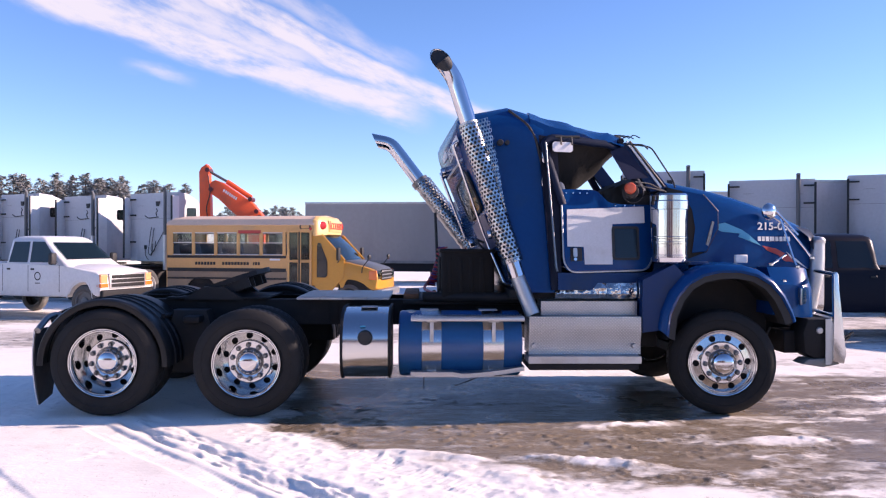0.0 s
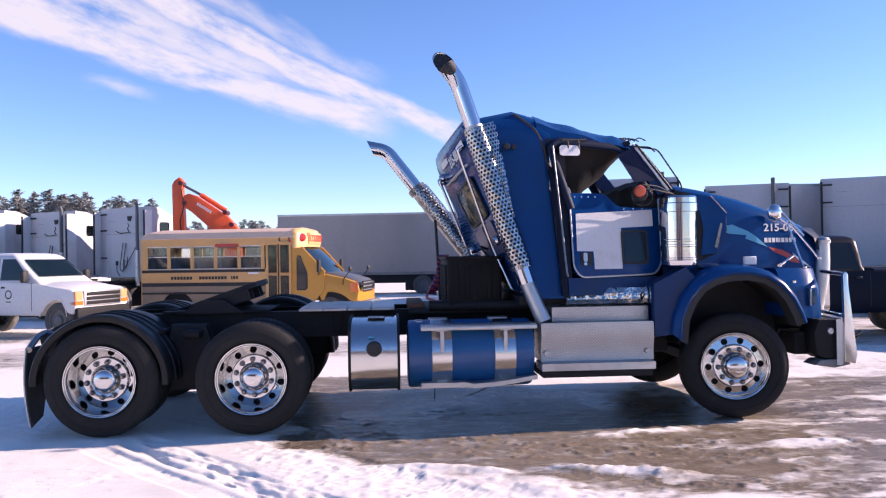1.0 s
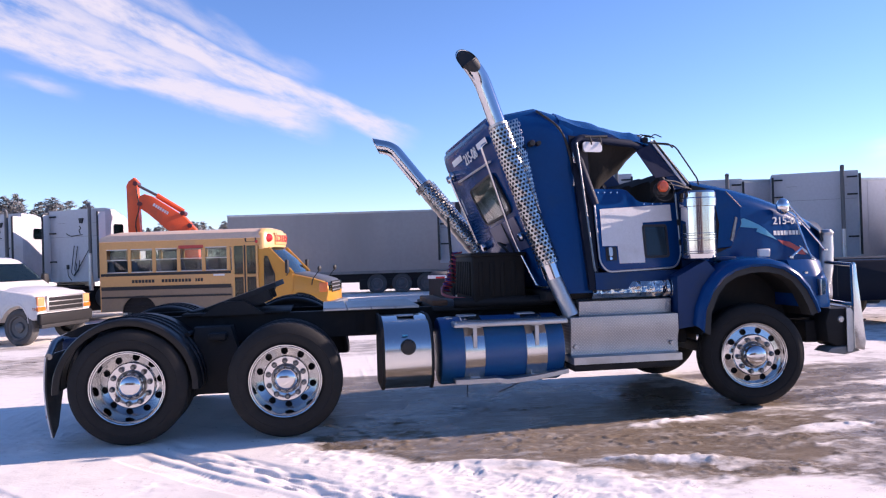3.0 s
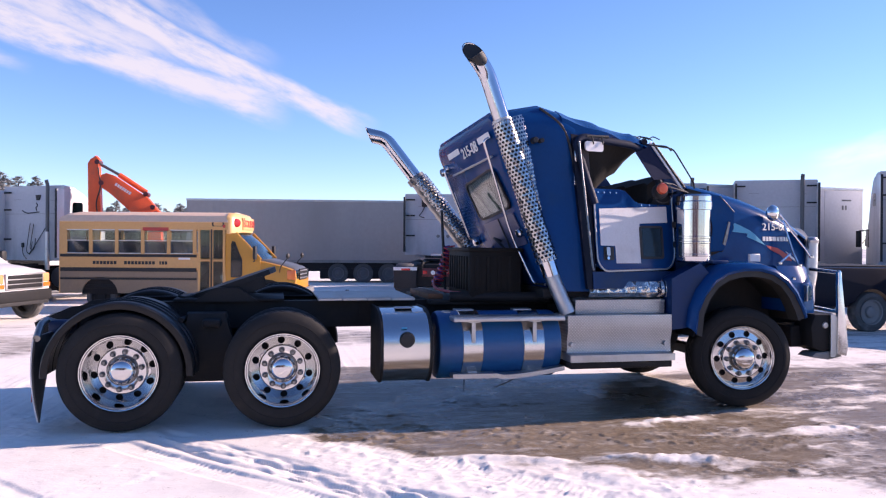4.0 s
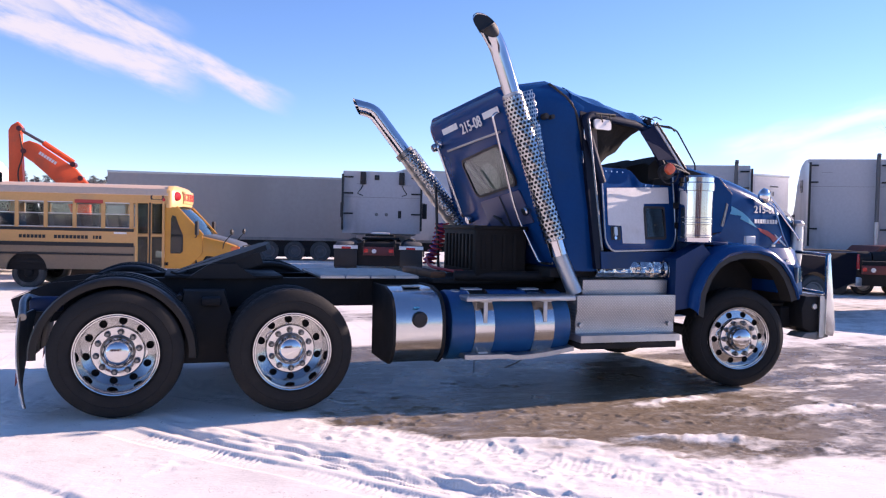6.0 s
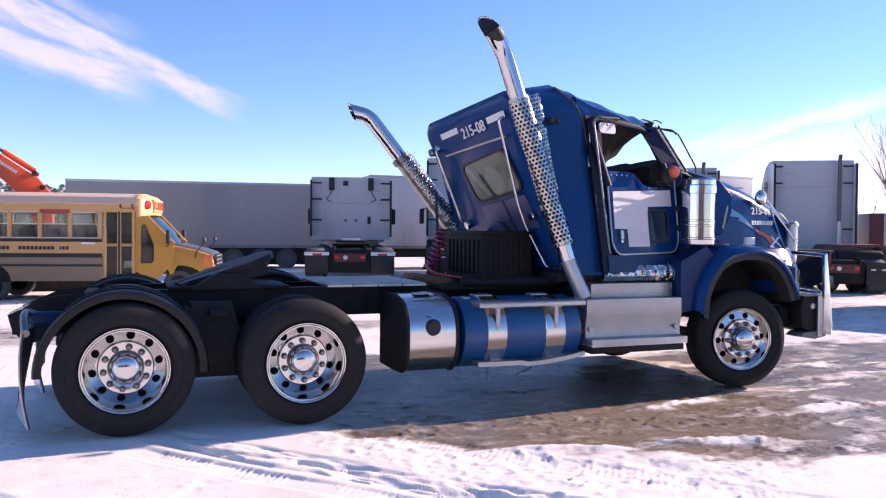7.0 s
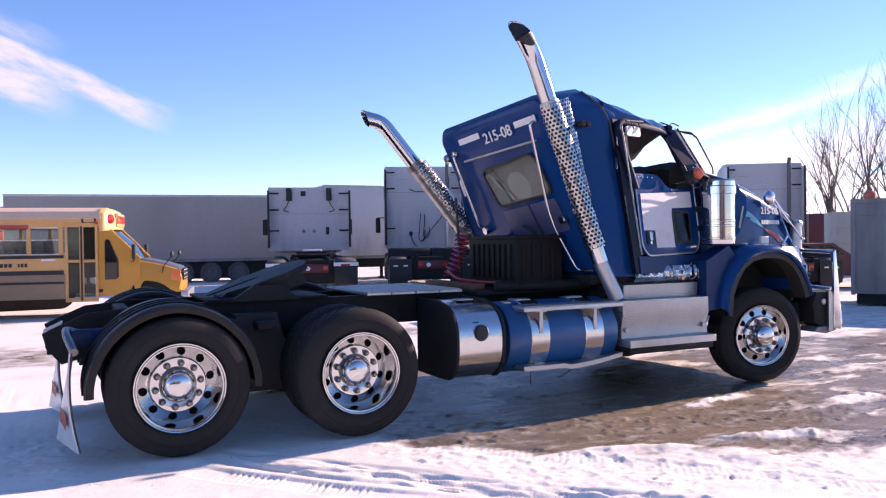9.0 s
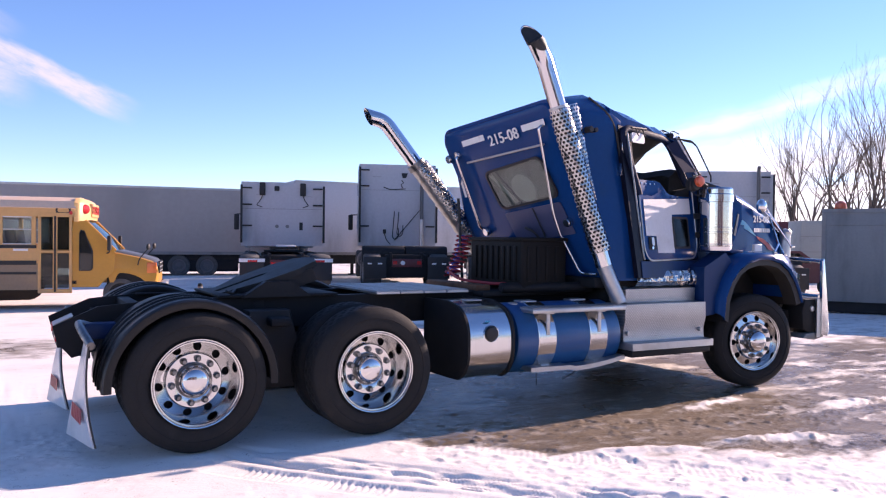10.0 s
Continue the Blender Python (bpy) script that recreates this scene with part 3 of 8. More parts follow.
# ---- high thin cloud, far behind everything ----
def cloud_material():
    m, nt, ln, b = nodes_of("thin_cloud")
    nt.remove(b)
    uv = nt.new("ShaderNodeTexCoord")

    def band(turn, v0, half, u0, u1, seed, soft, strength, tail=0.09):
        mp = nt.new("ShaderNodeMapping")
        mp.inputs["Rotation"].default_value = (0, 0, radians(turn))
        ln.new(uv.outputs["UV"], mp.inputs["Vector"])
        wob = nt.new("ShaderNodeTexNoise")
        wob.noise_dimensions = "3D"
        wob.inputs["Scale"].default_value, wob.inputs["Detail"].default_value = 11.0, 6.0
        ms = nt.new("ShaderNodeMapping")
        ms.inputs["Location"].default_value = (seed, seed * 0.7, 0)
        ms.inputs["Scale"].default_value = (1.0, 3.2, 1.0)
        ln.new(mp.outputs["Vector"], ms.inputs["Vector"])
        ln.new(ms.outputs["Vector"], wob.inputs["Vector"])
        sp = nt.new("ShaderNodeSeparateXYZ")
        ln.new(mp.outputs["Vector"], sp.inputs[0])

        def calc(op, a, c, d=None):
            n = nt.new("ShaderNodeMath")
            n.operation = op
            for i, v in enumerate((a, c, d)):
                if v is None:
                    continue
                if isinstance(v, (int, float)):
                    n.inputs[i].default_value = v
                else:
                    ln.new(v, n.inputs[i])
            return n.outputs[0]
        v = calc("SUBTRACT", sp.outputs[1], v0)
        v = calc("MULTIPLY_ADD", calc("SUBTRACT", wob.outputs["Fac"], 0.5), 0.034, v)
        edge = calc("SUBTRACT", 1.0, calc("DIVIDE", calc("ABSOLUTE", v, 0), half))
        body = ramp_node(nt, ln, edge, 0.0, soft).outputs["Result"]
        lo = ramp_node(nt, ln, sp.outputs[0], u0 - 0.03, u0 + 0.02).outputs["Result"]
        hi = ramp_node(nt, ln, sp.outputs[0], u1 - tail, u1 + 0.02).outputs["Result"]
        body = calc("MULTIPLY", calc("MULTIPLY", body, lo), calc("SUBTRACT", 1.0, hi))
        fib = nt.new("ShaderNodeTexNoise")
        fib.inputs["Scale"].default_value, fib.inputs["Detail"].default_value, fib.inputs["Roughness"].default_value = 16.0, 8.0, 0.62
        mf = nt.new("ShaderNodeMapping")
        mf.inputs["Location"].default_value = (seed + 3, seed, 0)
        mf.inputs["Scale"].default_value = (0.8, 2.6, 1.0)
        ln.new(mp.outputs["Vector"], mf.inputs["Vector"])
        ln.new(mf.outputs["Vector"], fib.inputs["Vector"])
        f = ramp_node(nt, ln, fib.outputs["Fac"], 0.22, 0.60).outputs["Result"]
        return calc("MULTIPLY", calc("MULTIPLY", body, f), strength), calc

    total = None
    for spec in CLOUD_BANDS:
        a, calc = band(*spec)
        total = a if total is None else calc("MAXIMUM", total, a)
    em = nt.new("ShaderNodeEmission")
    em.inputs["Color"].default_value = (0.97, 0.985, 1.0, 1)
    sp = nt.new("ShaderNodeSeparateXYZ")
    ln.new(uv.outputs["UV"], sp.inputs[0])
    glow = nt.new("ShaderNodeMapRange")          # cloud is brighter towards the sun
    glow.inputs["From Min"].default_value, glow.inputs["From Max"].default_value = 0.45, 0.85
    glow.inputs["To Min"].default_value, glow.inputs["To Max"].default_value = 0.52, 0.85
    ln.new(sp.outputs[0], glow.inputs["Value"])
    ln.new(glow.outputs["Result"], em.inputs["Strength"])
    tr = nt.new("ShaderNodeBsdfTransparent")
    mx = nt.new("ShaderNodeMixShader")
    ln.new(total, mx.inputs[0])
    ln.new(tr.outputs[0], mx.inputs[1])
    ln.new(em.outputs[0], mx.inputs[2])
    ln.new(mx.outputs[0], nt["Material Output"].inputs["Surface"])
    return m


# turn, height across, half width, start, end, seed, softness, strength (radians on the sky)
CLOUD_BANDS = (
    (14.2, 0.168, 0.027, -1.2, -0.035, 3.1, 0.6, 0.90, 0.05),
    (18.0, 0.176, 0.034, -1.2, -0.15, 4.6, 0.9, 0.80, 0.10),
    (22.0, 0.183, 0.021, -0.60, 0.048, 7.7, 0.6, 0.90, 0.05),
    (24.0, 0.204, 0.018, -0.40, -0.10, 2.4, 1.0, 0.50, 0.05),
    (12.0, 0.137, 0.013, -0.378, -0.325, 1.3, 1.0, 0.55, 0.03),
    (-8.0, -0.066, 0.095, 0.74, 1.8, 5.2, 0.8, 0.97),
    (-14.0, -0.062, 0.022, 0.67, 1.2, 9.4, 1.0, 0.40),
)
cloud_bm = bmesh.new()
_uvl = cloud_bm.loops.layers.uv.new("UVMap")
_cols = []
for k in range(41):
    az = radians(-75 + 150 * k / 40)
    _cols.append([(cloud_bm.verts.new((3000 * math.sin(az), 3000 * math.cos(az), 3000 * math.tan(e - 0.005))), az, e) for e in (radians(0.5), radians(15), radians(30), radians(42))])
for ca, cb in zip(_cols, _cols[1:]):
    for j in range(3):
        q = (ca[j], cb[j], cb[j + 1], ca[j + 1])
        fc = cloud_bm.faces.new([p[0] for p in q])
        for lp, p in zip(fc.loops, q):
            lp[_uvl].uv = (p[1], p[2])
clouds = tagged(part("cloud_backdrop", cloud_bm, cloud_material(), smooth=0), "streaks of thin white cloud in a blue sky", "clouds", kind="structure")
# ---- the wrecked blue truck ----
truck = thing("semi_truck", (0.0, 9.05, 0.0), "blue wrecked tractor truck with bent cab and twin chrome stacks", "truck")


M_rim = surface("polished_wheel", (0.62, 0.62, 0.615), 0.12, 1.0, dirt=(0.40, 0.39, 0.38), dirt_amount=0.4, grain=0.05, scale=7.0)


def wheel_parts(dual):
    """A ten-hole aluminium wheel with its tyre; the axle runs along y, the outer face looks to -y at 0."""
    r_t, w = 0.497, 0.285
    bm = bmesh.new()
    prof = [(0.314, 0.03), (0.328, 0.010), (0.344, 0.004), (0.392, -0.006), (0.404, -0.003), (0.410, -0.008), (0.43, -0.004), (0.462, 0.008), (0.484, 0.026)]
    tread_y = [0.036, 0.075, 0.083, 0.118, 0.126, 0.160, 0.168, 0.203, 0.211, 0.250]
    seg = 160
    rings = []
    for r, h in prof:
        rings.append([(r, h)] * seg)
    for j, h in enumerate(tread_y):
        row = []
        for k in range(seg):
            lug = 0.009 if 0 < j < 9 and (k + 2 * (j // 2)) % 5 == 0 else 0.0
            row.append((r_t - lug - (0.006 if j in (0, 9) else 0.0), h))
        rings.append(row)
    for r, h in ((0.484, w - 0.026), (0.462, w - 0.008), (0.42, w + 0.004), (0.35, w - 0.006), (0.314, w - 0.03)):
        rings.append([(r, h)] * seg)
    vs = [[bm.verts.new((r * math.cos(2 * math.pi * k / seg), h, r * math.sin(2 * math.pi * k / seg))) for k, (r, h) in enumerate(row)] for row in rings]
    for a, b in zip(vs, vs[1:]):
        for k in range(seg):
            bm.faces.new((a[k], a[(k + 1) % seg], b[(k + 1) % seg], b[k]))
    tyre = bm
    d = 0.185 if dual else 0.035                  # depth of the disc behind the tyre's face
    cone = 0.045 if dual else 0.022               # the disc falls back towards the rim

    def disc(r):
        return d + 0.004 + (cone - 0.004) * (r - 0.19) / 0.092
    rim = bmesh.new()
    lathe_into(rim, [(0.314, 0.03), (0.3175, -0.003), (0.313, -0.010), (0.306, -0.008), (0.3025, 0.002), (0.300, 0.004), (0.296, -0.002), (0.290, -0.001), (0.2865, 0.010), (0.285, 0.026), (0.284, d + cone - 0.01), (0.282, d + cone)], 64)
    # disc with ten round holes
    n, hole_r, r0, r1, rh = 10, 0.031, 0.19, 0.282, 0.238
    for s in range(n):
        a0, a1 = 2 * math.pi * s / n, 2 * math.pi * (s + 1) / n
        am = (a0 + a1) / 2
        outline = [(r1, a0 + (a1 - a0) * k / 4) for k in range(5)] + [(r0 + (r1 - r0) * 0.5, a1)] + [(r0, a1 - (a1 - a0) * k / 4) for k in range(5)] + [(r0 + (r1 - r0) * 0.5, a0)]
        pts = [Vector((r * math.cos(a), r * math.sin(a))) for r, a in outline]
        c = Vector((rh * math.cos(am), rh * math.sin(am)))
        ring_o = [rim.verts.new((p.x, disc(p.length), p.y)) for p in pts]
        holes = []
        for p in pts:
            q = c + (p - c).normalized() * hole_r
            holes.append((rim.verts.new((q.x, disc(q.length) - 0.001, q.y)), rim.verts.new((q.x, disc(q.length) + 0.03, q.y))))
        m = len(pts)
        for k in range(m):
            j = (k + 1) % m
            rim.faces.new((ring_o[k], ring_o[j], holes[j][0], holes[k][0]))
            rim.faces.new((holes[k][0], holes[j][0], holes[j][1], holes[k][1]))
    lathe_into(rim, [(0.19, d + 0.004), (0.204, d + 0.002), (0.200, d - 0.030), (0.192, d - 0.040), (0.135, d - 0.041), (0.122, d - 0.034)], 48)
    bmesh.ops.remove_doubles(rim, verts=rim.verts, dist=0.0005)
    back = lathe([(0.283, d + cone + 0.04), (0.05, d + cone + 0.04), (0.0, d + cone + 0.04)], 32)
    cap_out = 0.062 if dual else -0.09
    hub = lathe([(0.124, d - 0.005), (0.120, d - 0.045), (0.111, d - 0.06), (0.110, max(cap_out + 0.07, d - 0.08))], 40)
    cap = lathe([(0.112, cap_out + 0.075), (0.108, cap_out + 0.045), (0.09, cap_out + 0.018), (0.06, cap_out + 0.004), (0.0, cap_out)], 40)
    nuts = []
    for s in range(10):
        a = 2 * math.pi * (s + 0.5) / 10
        nb = lathe([(0.026, d - 0.041), (0.026, d - 0.050), (0.021, d - 0.054), (0.0195, d - 0.078), (0.014, d - 0.084), (0.0, d - 0.085)], 8)
        shift(nb, Matrix.Translation((0.158 * math.cos(a), 0, 0.158 * math.sin(a))))
        nuts.append(nb)
    return tyre, rim, back, cap, nuts, hub


def make_wheel(dual, place):
    tyre, rim, back, cap, nuts, hub = wheel_parts(dual)
    w = part("wheel", rim, M_rim, truck, "polished ten-hole aluminium wheel", 30)
    part("tyre", tyre, M_rubber, w, "worn black road tyre", 50)
    part("wheel_back", back, M_black, w)
    part("hub", hub, M_nut, w)
    part("hub_cap", cap, M_chrome, w, "domed chrome hub cap")
    for nb in nuts:
        part("lug_nut", nb, M_nut, w)
    w.matrix_basis = place
    return w


RX, MX, FX = -2.318, -0.997, 3.468
wheel_rear = make_wheel(True, pose(RX, -1.30, 0.532, 0, 8, 0))
again(wheel_rear, truck, pose(MX, -1.365, 0.532, 0, 33, 0))
wheel_front = make_wheel(False, pose(FX, -1.195, 0.512, 0, 14, -12))
again(wheel_rear, truck, pose(RX, 1.335, 0.532, 0, 20, 180))
again(wheel_rear, truck, pose(MX, 1.335, 0.532, 0, 5, 180))
again(wheel_front, truck, pose(FX, 1.195, 0.512, 0, 0, 168))
inner = part("inner_tyre", wheel_parts(True)[0], M_rubber, truck)
inner.matrix_basis = pose(RX, -1.01, 0.532, 0, 11, 0)
for x, y, t in ((MX, -1.01, 0), (RX, 1.01, 180), (MX, 1.01, 180)):
    again(inner, truck, pose(x, y, 0.532, 0, 5, t))

# axles, differentials and springs
for x in (RX, MX):
    bm = tube([(x, -0.8, 0.525), (x, -0.25, 0.525), (x, -0.2, 0.525), (x, 0.2, 0.525), (x, 0.25, 0.525), (x, 0.8, 0.525)], [0.075, 0.08, 0.2, 0.2, 0.08, 0.075], 18)
    part("drive_axle", bm, M_greasy, truck)
part("front_axle", one_box((FX - 0.06, -0.95, 0.42), (FX + 0.06, 0.95, 0.53), 0.02), M_greasy, truck)
for y in (-0.43, 0.43):
    bm = bmesh.new()
    for k in range(5):
        box(bm, (-2.35 + 0.12 * k, y - 0.045, 0.60 + 0.022 * k), (-0.98 - 0.12 * k, y + 0.045, 0.618 + 0.022 * k))
    part("leaf_spring", bm, M_greasy, truck)
    rail = bmesh.new()
    o = 0.09 if y < 0 else -0.09
    box(rail, (-2.52, y - 0.006, 0.80), (4.35, y + 0.006, 1.06), 0.002, 1)
    for z in (0.80, 1.048):
        box(rail, (-2.52, min(y, y + o), z), (4.35, max(y, y + o), z + 0.012), 0.002, 1)
    part("frame_rail", rail, M_black, truck, "long black steel chassis rail")
for x in (-2.62, -1.66, -0.3, 0.9):
    part("cross_member", one_box((x - 0.05, -0.44, 0.83), (x + 0.05, 0.44, 1.03), 0.01), M_black, truck)
for y in (-0.43, 0.43):
    tail = prism([(-3.17, 0.76), (-3.20, 0.88), (-2.89, 1.02), (-2.45, 1.06), (-2.45, 0.90), (-2.85, 0.70), (-3.07, 0.64)], y - 0.012, y + 0.012)
    part("tail_plate", tail, M_black, truck, "sloping black frame end plate")
part("tail_lamp_bar", one_box((-3.17, -0.44, 0.72), (-3.12, 0.44, 0.84), 0.01), M_black, truck)
part("tail_label", prism([(-3.195, 0.885), (-3.19, 0.895), (-3.06, 0.955), (-3.065, 0.945)], -0.42, -0.18), M_alu_dull, truck, "bright plate on the frame end")
for y in (-0.36, 0.36):
    part("tail_lamp", shift(lathe([(0.0, -0.012), (0.04, -0.008), (0.048, 0.01)], 20, "x"), Matrix.Translation((-3.172, y, 0.80))), M_red, truck, "round red tail lamp")
bm = bmesh.new()
for y, z in ((-0.30, 0.93), (-0.22, 0.90), (0.15, 0.95), (-0.37, 1.0)):
    tube_into(bm, bent([(-2.9, y, z), (-2.1, y + 0.05, z - 0.04), (-1.4, y - 0.03, z + 0.03), (-0.2, y, z)], 0.3, 5), 0.018, 6)
part("air_line", bm, M_greasy, truck)
for x in (-2.75, -1.75, -1.55):
    part("air_tank", shift(lathe([(0.0, -0.3), (0.07, -0.28), (0.1, -0.24), (0.1, 0.24), (0.07, 0.28), (0.0, 0.3)], 20, "y"), Matrix.Translation((x, 0.0, 0.66))), M_black, truck)
for y in (-0.62, 0.45):
    part("suspension_bracket", one_box((-1.78, y, 0.6), (-1.58, y + 0.17, 0.95), 0.006, 1), M_black, truck)
for y in (-0.80, 0.62):
    beam = prism([(-2.02, 0.42), (-1.92, 0.36), (-1.40, 0.36), (-1.30, 0.42), (-1.42, 0.62), (-1.50, 0.98), (-1.84, 0.98), (-1.90, 0.62)], y, y + 0.18, "y", 0.015)
    part("suspension_hanger", beam, M_greasy, truck, "greasy black suspension hanger between the axles")
    part("air_spring", shift(lathe([(0.10, 0.60), (0.135, 0.63), (0.14, 0.67), (0.115, 0.70), (0.14, 0.73), (0.135, 0.79), (0.10, 0.82)], 20, "z"), Matrix.Translation((-1.22 if y < 0 else -1.95, y + 0.1, 0.0))), M_gasket, truck)
for x in (-1.95, -1.38):
    part("torque_rod", tube([(x, -0.62, 0.50), (x + 0.12, -0.35, 0.86)], 0.03, 8), M_greasy, truck)
for k, (x, z) in enumerate(((-1.69, 0.84), (-1.60, 0.76), (-1.73, 0.73))):
    part("valve", shift(lathe([(0.0, -0.03), (0.028, -0.025), (0.03, 0.02), (0.018, 0.05)], 12), Matrix.Translation((x, -0.66, z))), M_alu_dull, truck)


# half-round fenders over the last axle
def fender_arch():
    """Outer skin with three ridges, from behind the tyre over the top to its front."""
    rows = []
    ys = [0.012, 0.0, 0.004, 0.03, 0.10, 0.20, 0.21, 0.23, 0.24, 0.36, 0.37, 0.39, 0.40, 0.52, 0.53, 0.55, 0.56, 0.80]
    rs = [0.555, 0.575, 0.608, 0.622, 0.618, 0.618, 0.632, 0.632, 0.618, 0.618, 0.632, 0.632, 0.618, 0.618, 0.632, 0.632, 0.618, 0.618]
    for k in range(37):
        a = radians(-3 + 185 * k / 36)
        flat = -0.012 * max(0.0, math.sin(a)) ** 4
        rows.append([(RX + r * 0.975 * math.cos(a), y, 0.515 + (r * 0.945 - flat) * math.sin(a)) for y, r in zip(ys, rs)])
    bm = loft(rows, closed=False, caps=False)
    return skin(bm, 0.008)


f1 = part("rear_fender", fender_arch(), M_fender, truck, "black ribbed half-round plastic fender", 50)
f1.matrix_basis = pose(-0.015, -1.28, 0.004)
f2 = part("rear_fender", fender_arch(), M_fender, truck, "black ribbed half-round plastic fender", 50)
f2.matrix_basis = pose(-0.015, 0.45, 0.004)
f3 = part("rear_fender", fender_arch(), M_fender, truck, "black ribbed half-round plastic fender", 50)
f3.matrix_basis = pose(MX - RX, 0.45, 0.05)
part("splash_panel", prism(arc(MX, 0.56, 0.585, -3, 183, 24), 0.462, 0.47), M_black, f3, "flat black inner splash panel").matrix_basis = f3.matrix_basis.inverted()
for y in (-0.62, 0.62):
    for dx, z in ((-0.35, 0.98), (0.45, 0.92)):
        part("fender_arm", tube([(RX + dx, y * 0.75, z), (RX + dx, y * 1.6, z + 0.015)], 0.022, 10), M_black, truck)
bm = one_box((RX + 0.62, -0.95, 0.86), (RX + 0.78, -0.66, 0.93), 0.02)
part("fender_bracket", bm, M_black, truck)


# mud flaps on bent chrome tubes
def flap_mesh(back):
    rows = []
    for k in range(13):
        s = k / 12
        half = 0.25 + 0.02 * s
        rows.append([(back - 0.035 * s - 0.02 * math.sin(s * 3.0) - half * u * (0.30 * s ** 1.6 - 0.05), half * u, -0.70 * s) for u in (-1, -0.5, 0, 0.5, 1)])
    return skin(loft(rows, closed=False, caps=False), 0.010)


M_flap = surface("dull_black_flap", (0.055, 0.05, 0.045), 0.75, 0.0, dirt=(0.12, 0.11, 0.10), dirt_amount=0.5, scale=4.0)
for y in (-0.885, 0.80):
    fl = part("mud_flap", flap_mesh(0.0), M_flap, truck, "curled mud flap, white behind with a red label", 60)
    fl.matrix_basis = pose(-2.985 if y < 0 else -3.06, y, 0.82 if y < 0 else 0.76)
    part("flap_facing", flap_mesh(-0.013), M_white, fl, "white rear face", 60)
    lab = part("flap_label", letter_bars([0.05] * 6, 0.10, 0.010, 0.003), M_red_decal, fl)
    lab.matrix_basis = pose(-0.079, 0.0, -0.50, -3, 0, -90 + 6)
    tb = tube(bent([(-2.92, y * 0.74, 0.88), (-3.04, y * 0.74, 0.925), (-3.035, y * 0.96, 0.90), (-2.99, y * 1.28, 0.81)], 0.07, 6), 0.029, 14)
    part("flap_hanger", tb, M_nut, truck, "bent bright flap hanger tube")
    part("hanger_bracket", one_box((-3.02, y * 0.72 - 0.05, 0.80), (-2.78, y * 0.72 + 0.05, 0.92), 0.015), M_blue_dark, truck)

# fifth wheel, tipped up at its front
fw = bmesh.new()
for sgn in (-1, 1):
    out = [(-0.46, 0.05 * sgn), (-0.44, 0.22 * sgn), (-0.1, 0.44 * sgn), (0.2, 0.45 * sgn), (0.40, 0.33 * sgn), (0.46, 0.1 * sgn), (0.46, 0.0), (0.05, 0.0), (-0.02, 0.05 * sgn)]
    lo = [fw.verts.new((x, y, -0.03)) for x, y in out]
    hi = [fw.verts.new((x, y, 0.02)) for x, y in out]
    fw.faces.new(lo)
    fw.faces.new(hi)
    for k in range(len(out)):
        fw.faces.new((lo[k], lo[(k + 1) % len(out)], hi[(k + 1) % len(out)], hi[k]))
for y in (-0.42, -0.2, 0.2, 0.42):
    box(fw, (-0.3, y - 0.012, -0.13), (0.32, y + 0.012, -0.02))
fifth = part("fifth_wheel", fw, M_greasy, truck, "greasy black coupling plate tipped forward")
fifth.matrix_basis = pose(-1.50, 0.0, 1.21, 0, -19, 0)
for y in (-0.47, 0.47):
    part("pivot_bracket", prism([(-1.82, 1.06), (-1.22, 1.06), (-1.40, 1.19), (-1.62, 1.19)], y - 0.04, y + 0.04), M_greasy, truck)
part("slide_plate", one_box((-2.0, -0.5, 1.062), (-0.98, 0.5, 1.085), 0.005), M_black, truck)
part("release_handle", tube(bent([(-1.75, -0.1, 1.12), (-1.9, -0.5, 1.10), (-1.95, -0.52, 1.12)]), 0.012, 8), M_greasy, truck)

# ribbed aluminium deck plate behind the cab
for k in range(4):
    x0 = -0.66 + 0.236 * k
    dp = part("deck_plate", one_box((x0, -0.60, 1.065), (x0 + 0.228, 0.60, 1.09), 0.004, 1), M_alu_dull, truck, "ribbed aluminium deck plate")
    for j in range(9):
        part("deck_rib", one_box((x0 + 0.012 + 0.024 * j, -0.58, 1.09), (x0 + 0.024 + 0.024 * j, 0.58, 1.097), 0), M_alu_dull, dp)

# rounded aluminium tank with a filler cap, dark end plates
prof = [(-0.95, 0.37)] + arc(-1.04, 0.63, 0.27, -110, -180, 6) + arc(-1.04, 0.72, 0.27, 180, 95, 7) + [(-0.95, 1.015), (-0.52, 1.015), (-0.52, 0.37)]
side_tank = part("side_tank", prism(prof, -0.125, 0.292, "x"), M_alu, truck, "polished aluminium side tank with round front")
big = [(y * 1.0 - 0.012 if y < -0.9 else y, z + (0.012 if z > 0.7 else -0.012)) for y, z in prof]
for x in (-0.15, 0.292):
    part("end_plate", prism(big, x, x + 0.024, "x"), M_black, side_tank)
part("filler_cap", shift(lathe([(0.06, 0.05), (0.062, 0.0), (0.056, -0.02), (0.03, -0.026), (0.0, -0.026)], 24), pose(0.084, -1.312, 0.765)), M_gasket, side_tank, "black filler cap")
part("cap_ring", shift(lathe([(0.062, 0.0), (0.070, -0.004), (0.072, 0.02)], 24), pose(0.084, -1.312, 0.765)), M_chrome, side_tank)
part("cap_label", shift(letter_bars([0.05], 0.014, 0.0), pose(0.06, -1.285, 0.865, -32, 0, 0)), M_teal_decal, side_tank)
part("tank_bracket", boxes(((0.02, -1.0, 1.015), (0.18, -0.9, 1.03))), M_alu_dull, side_tank)

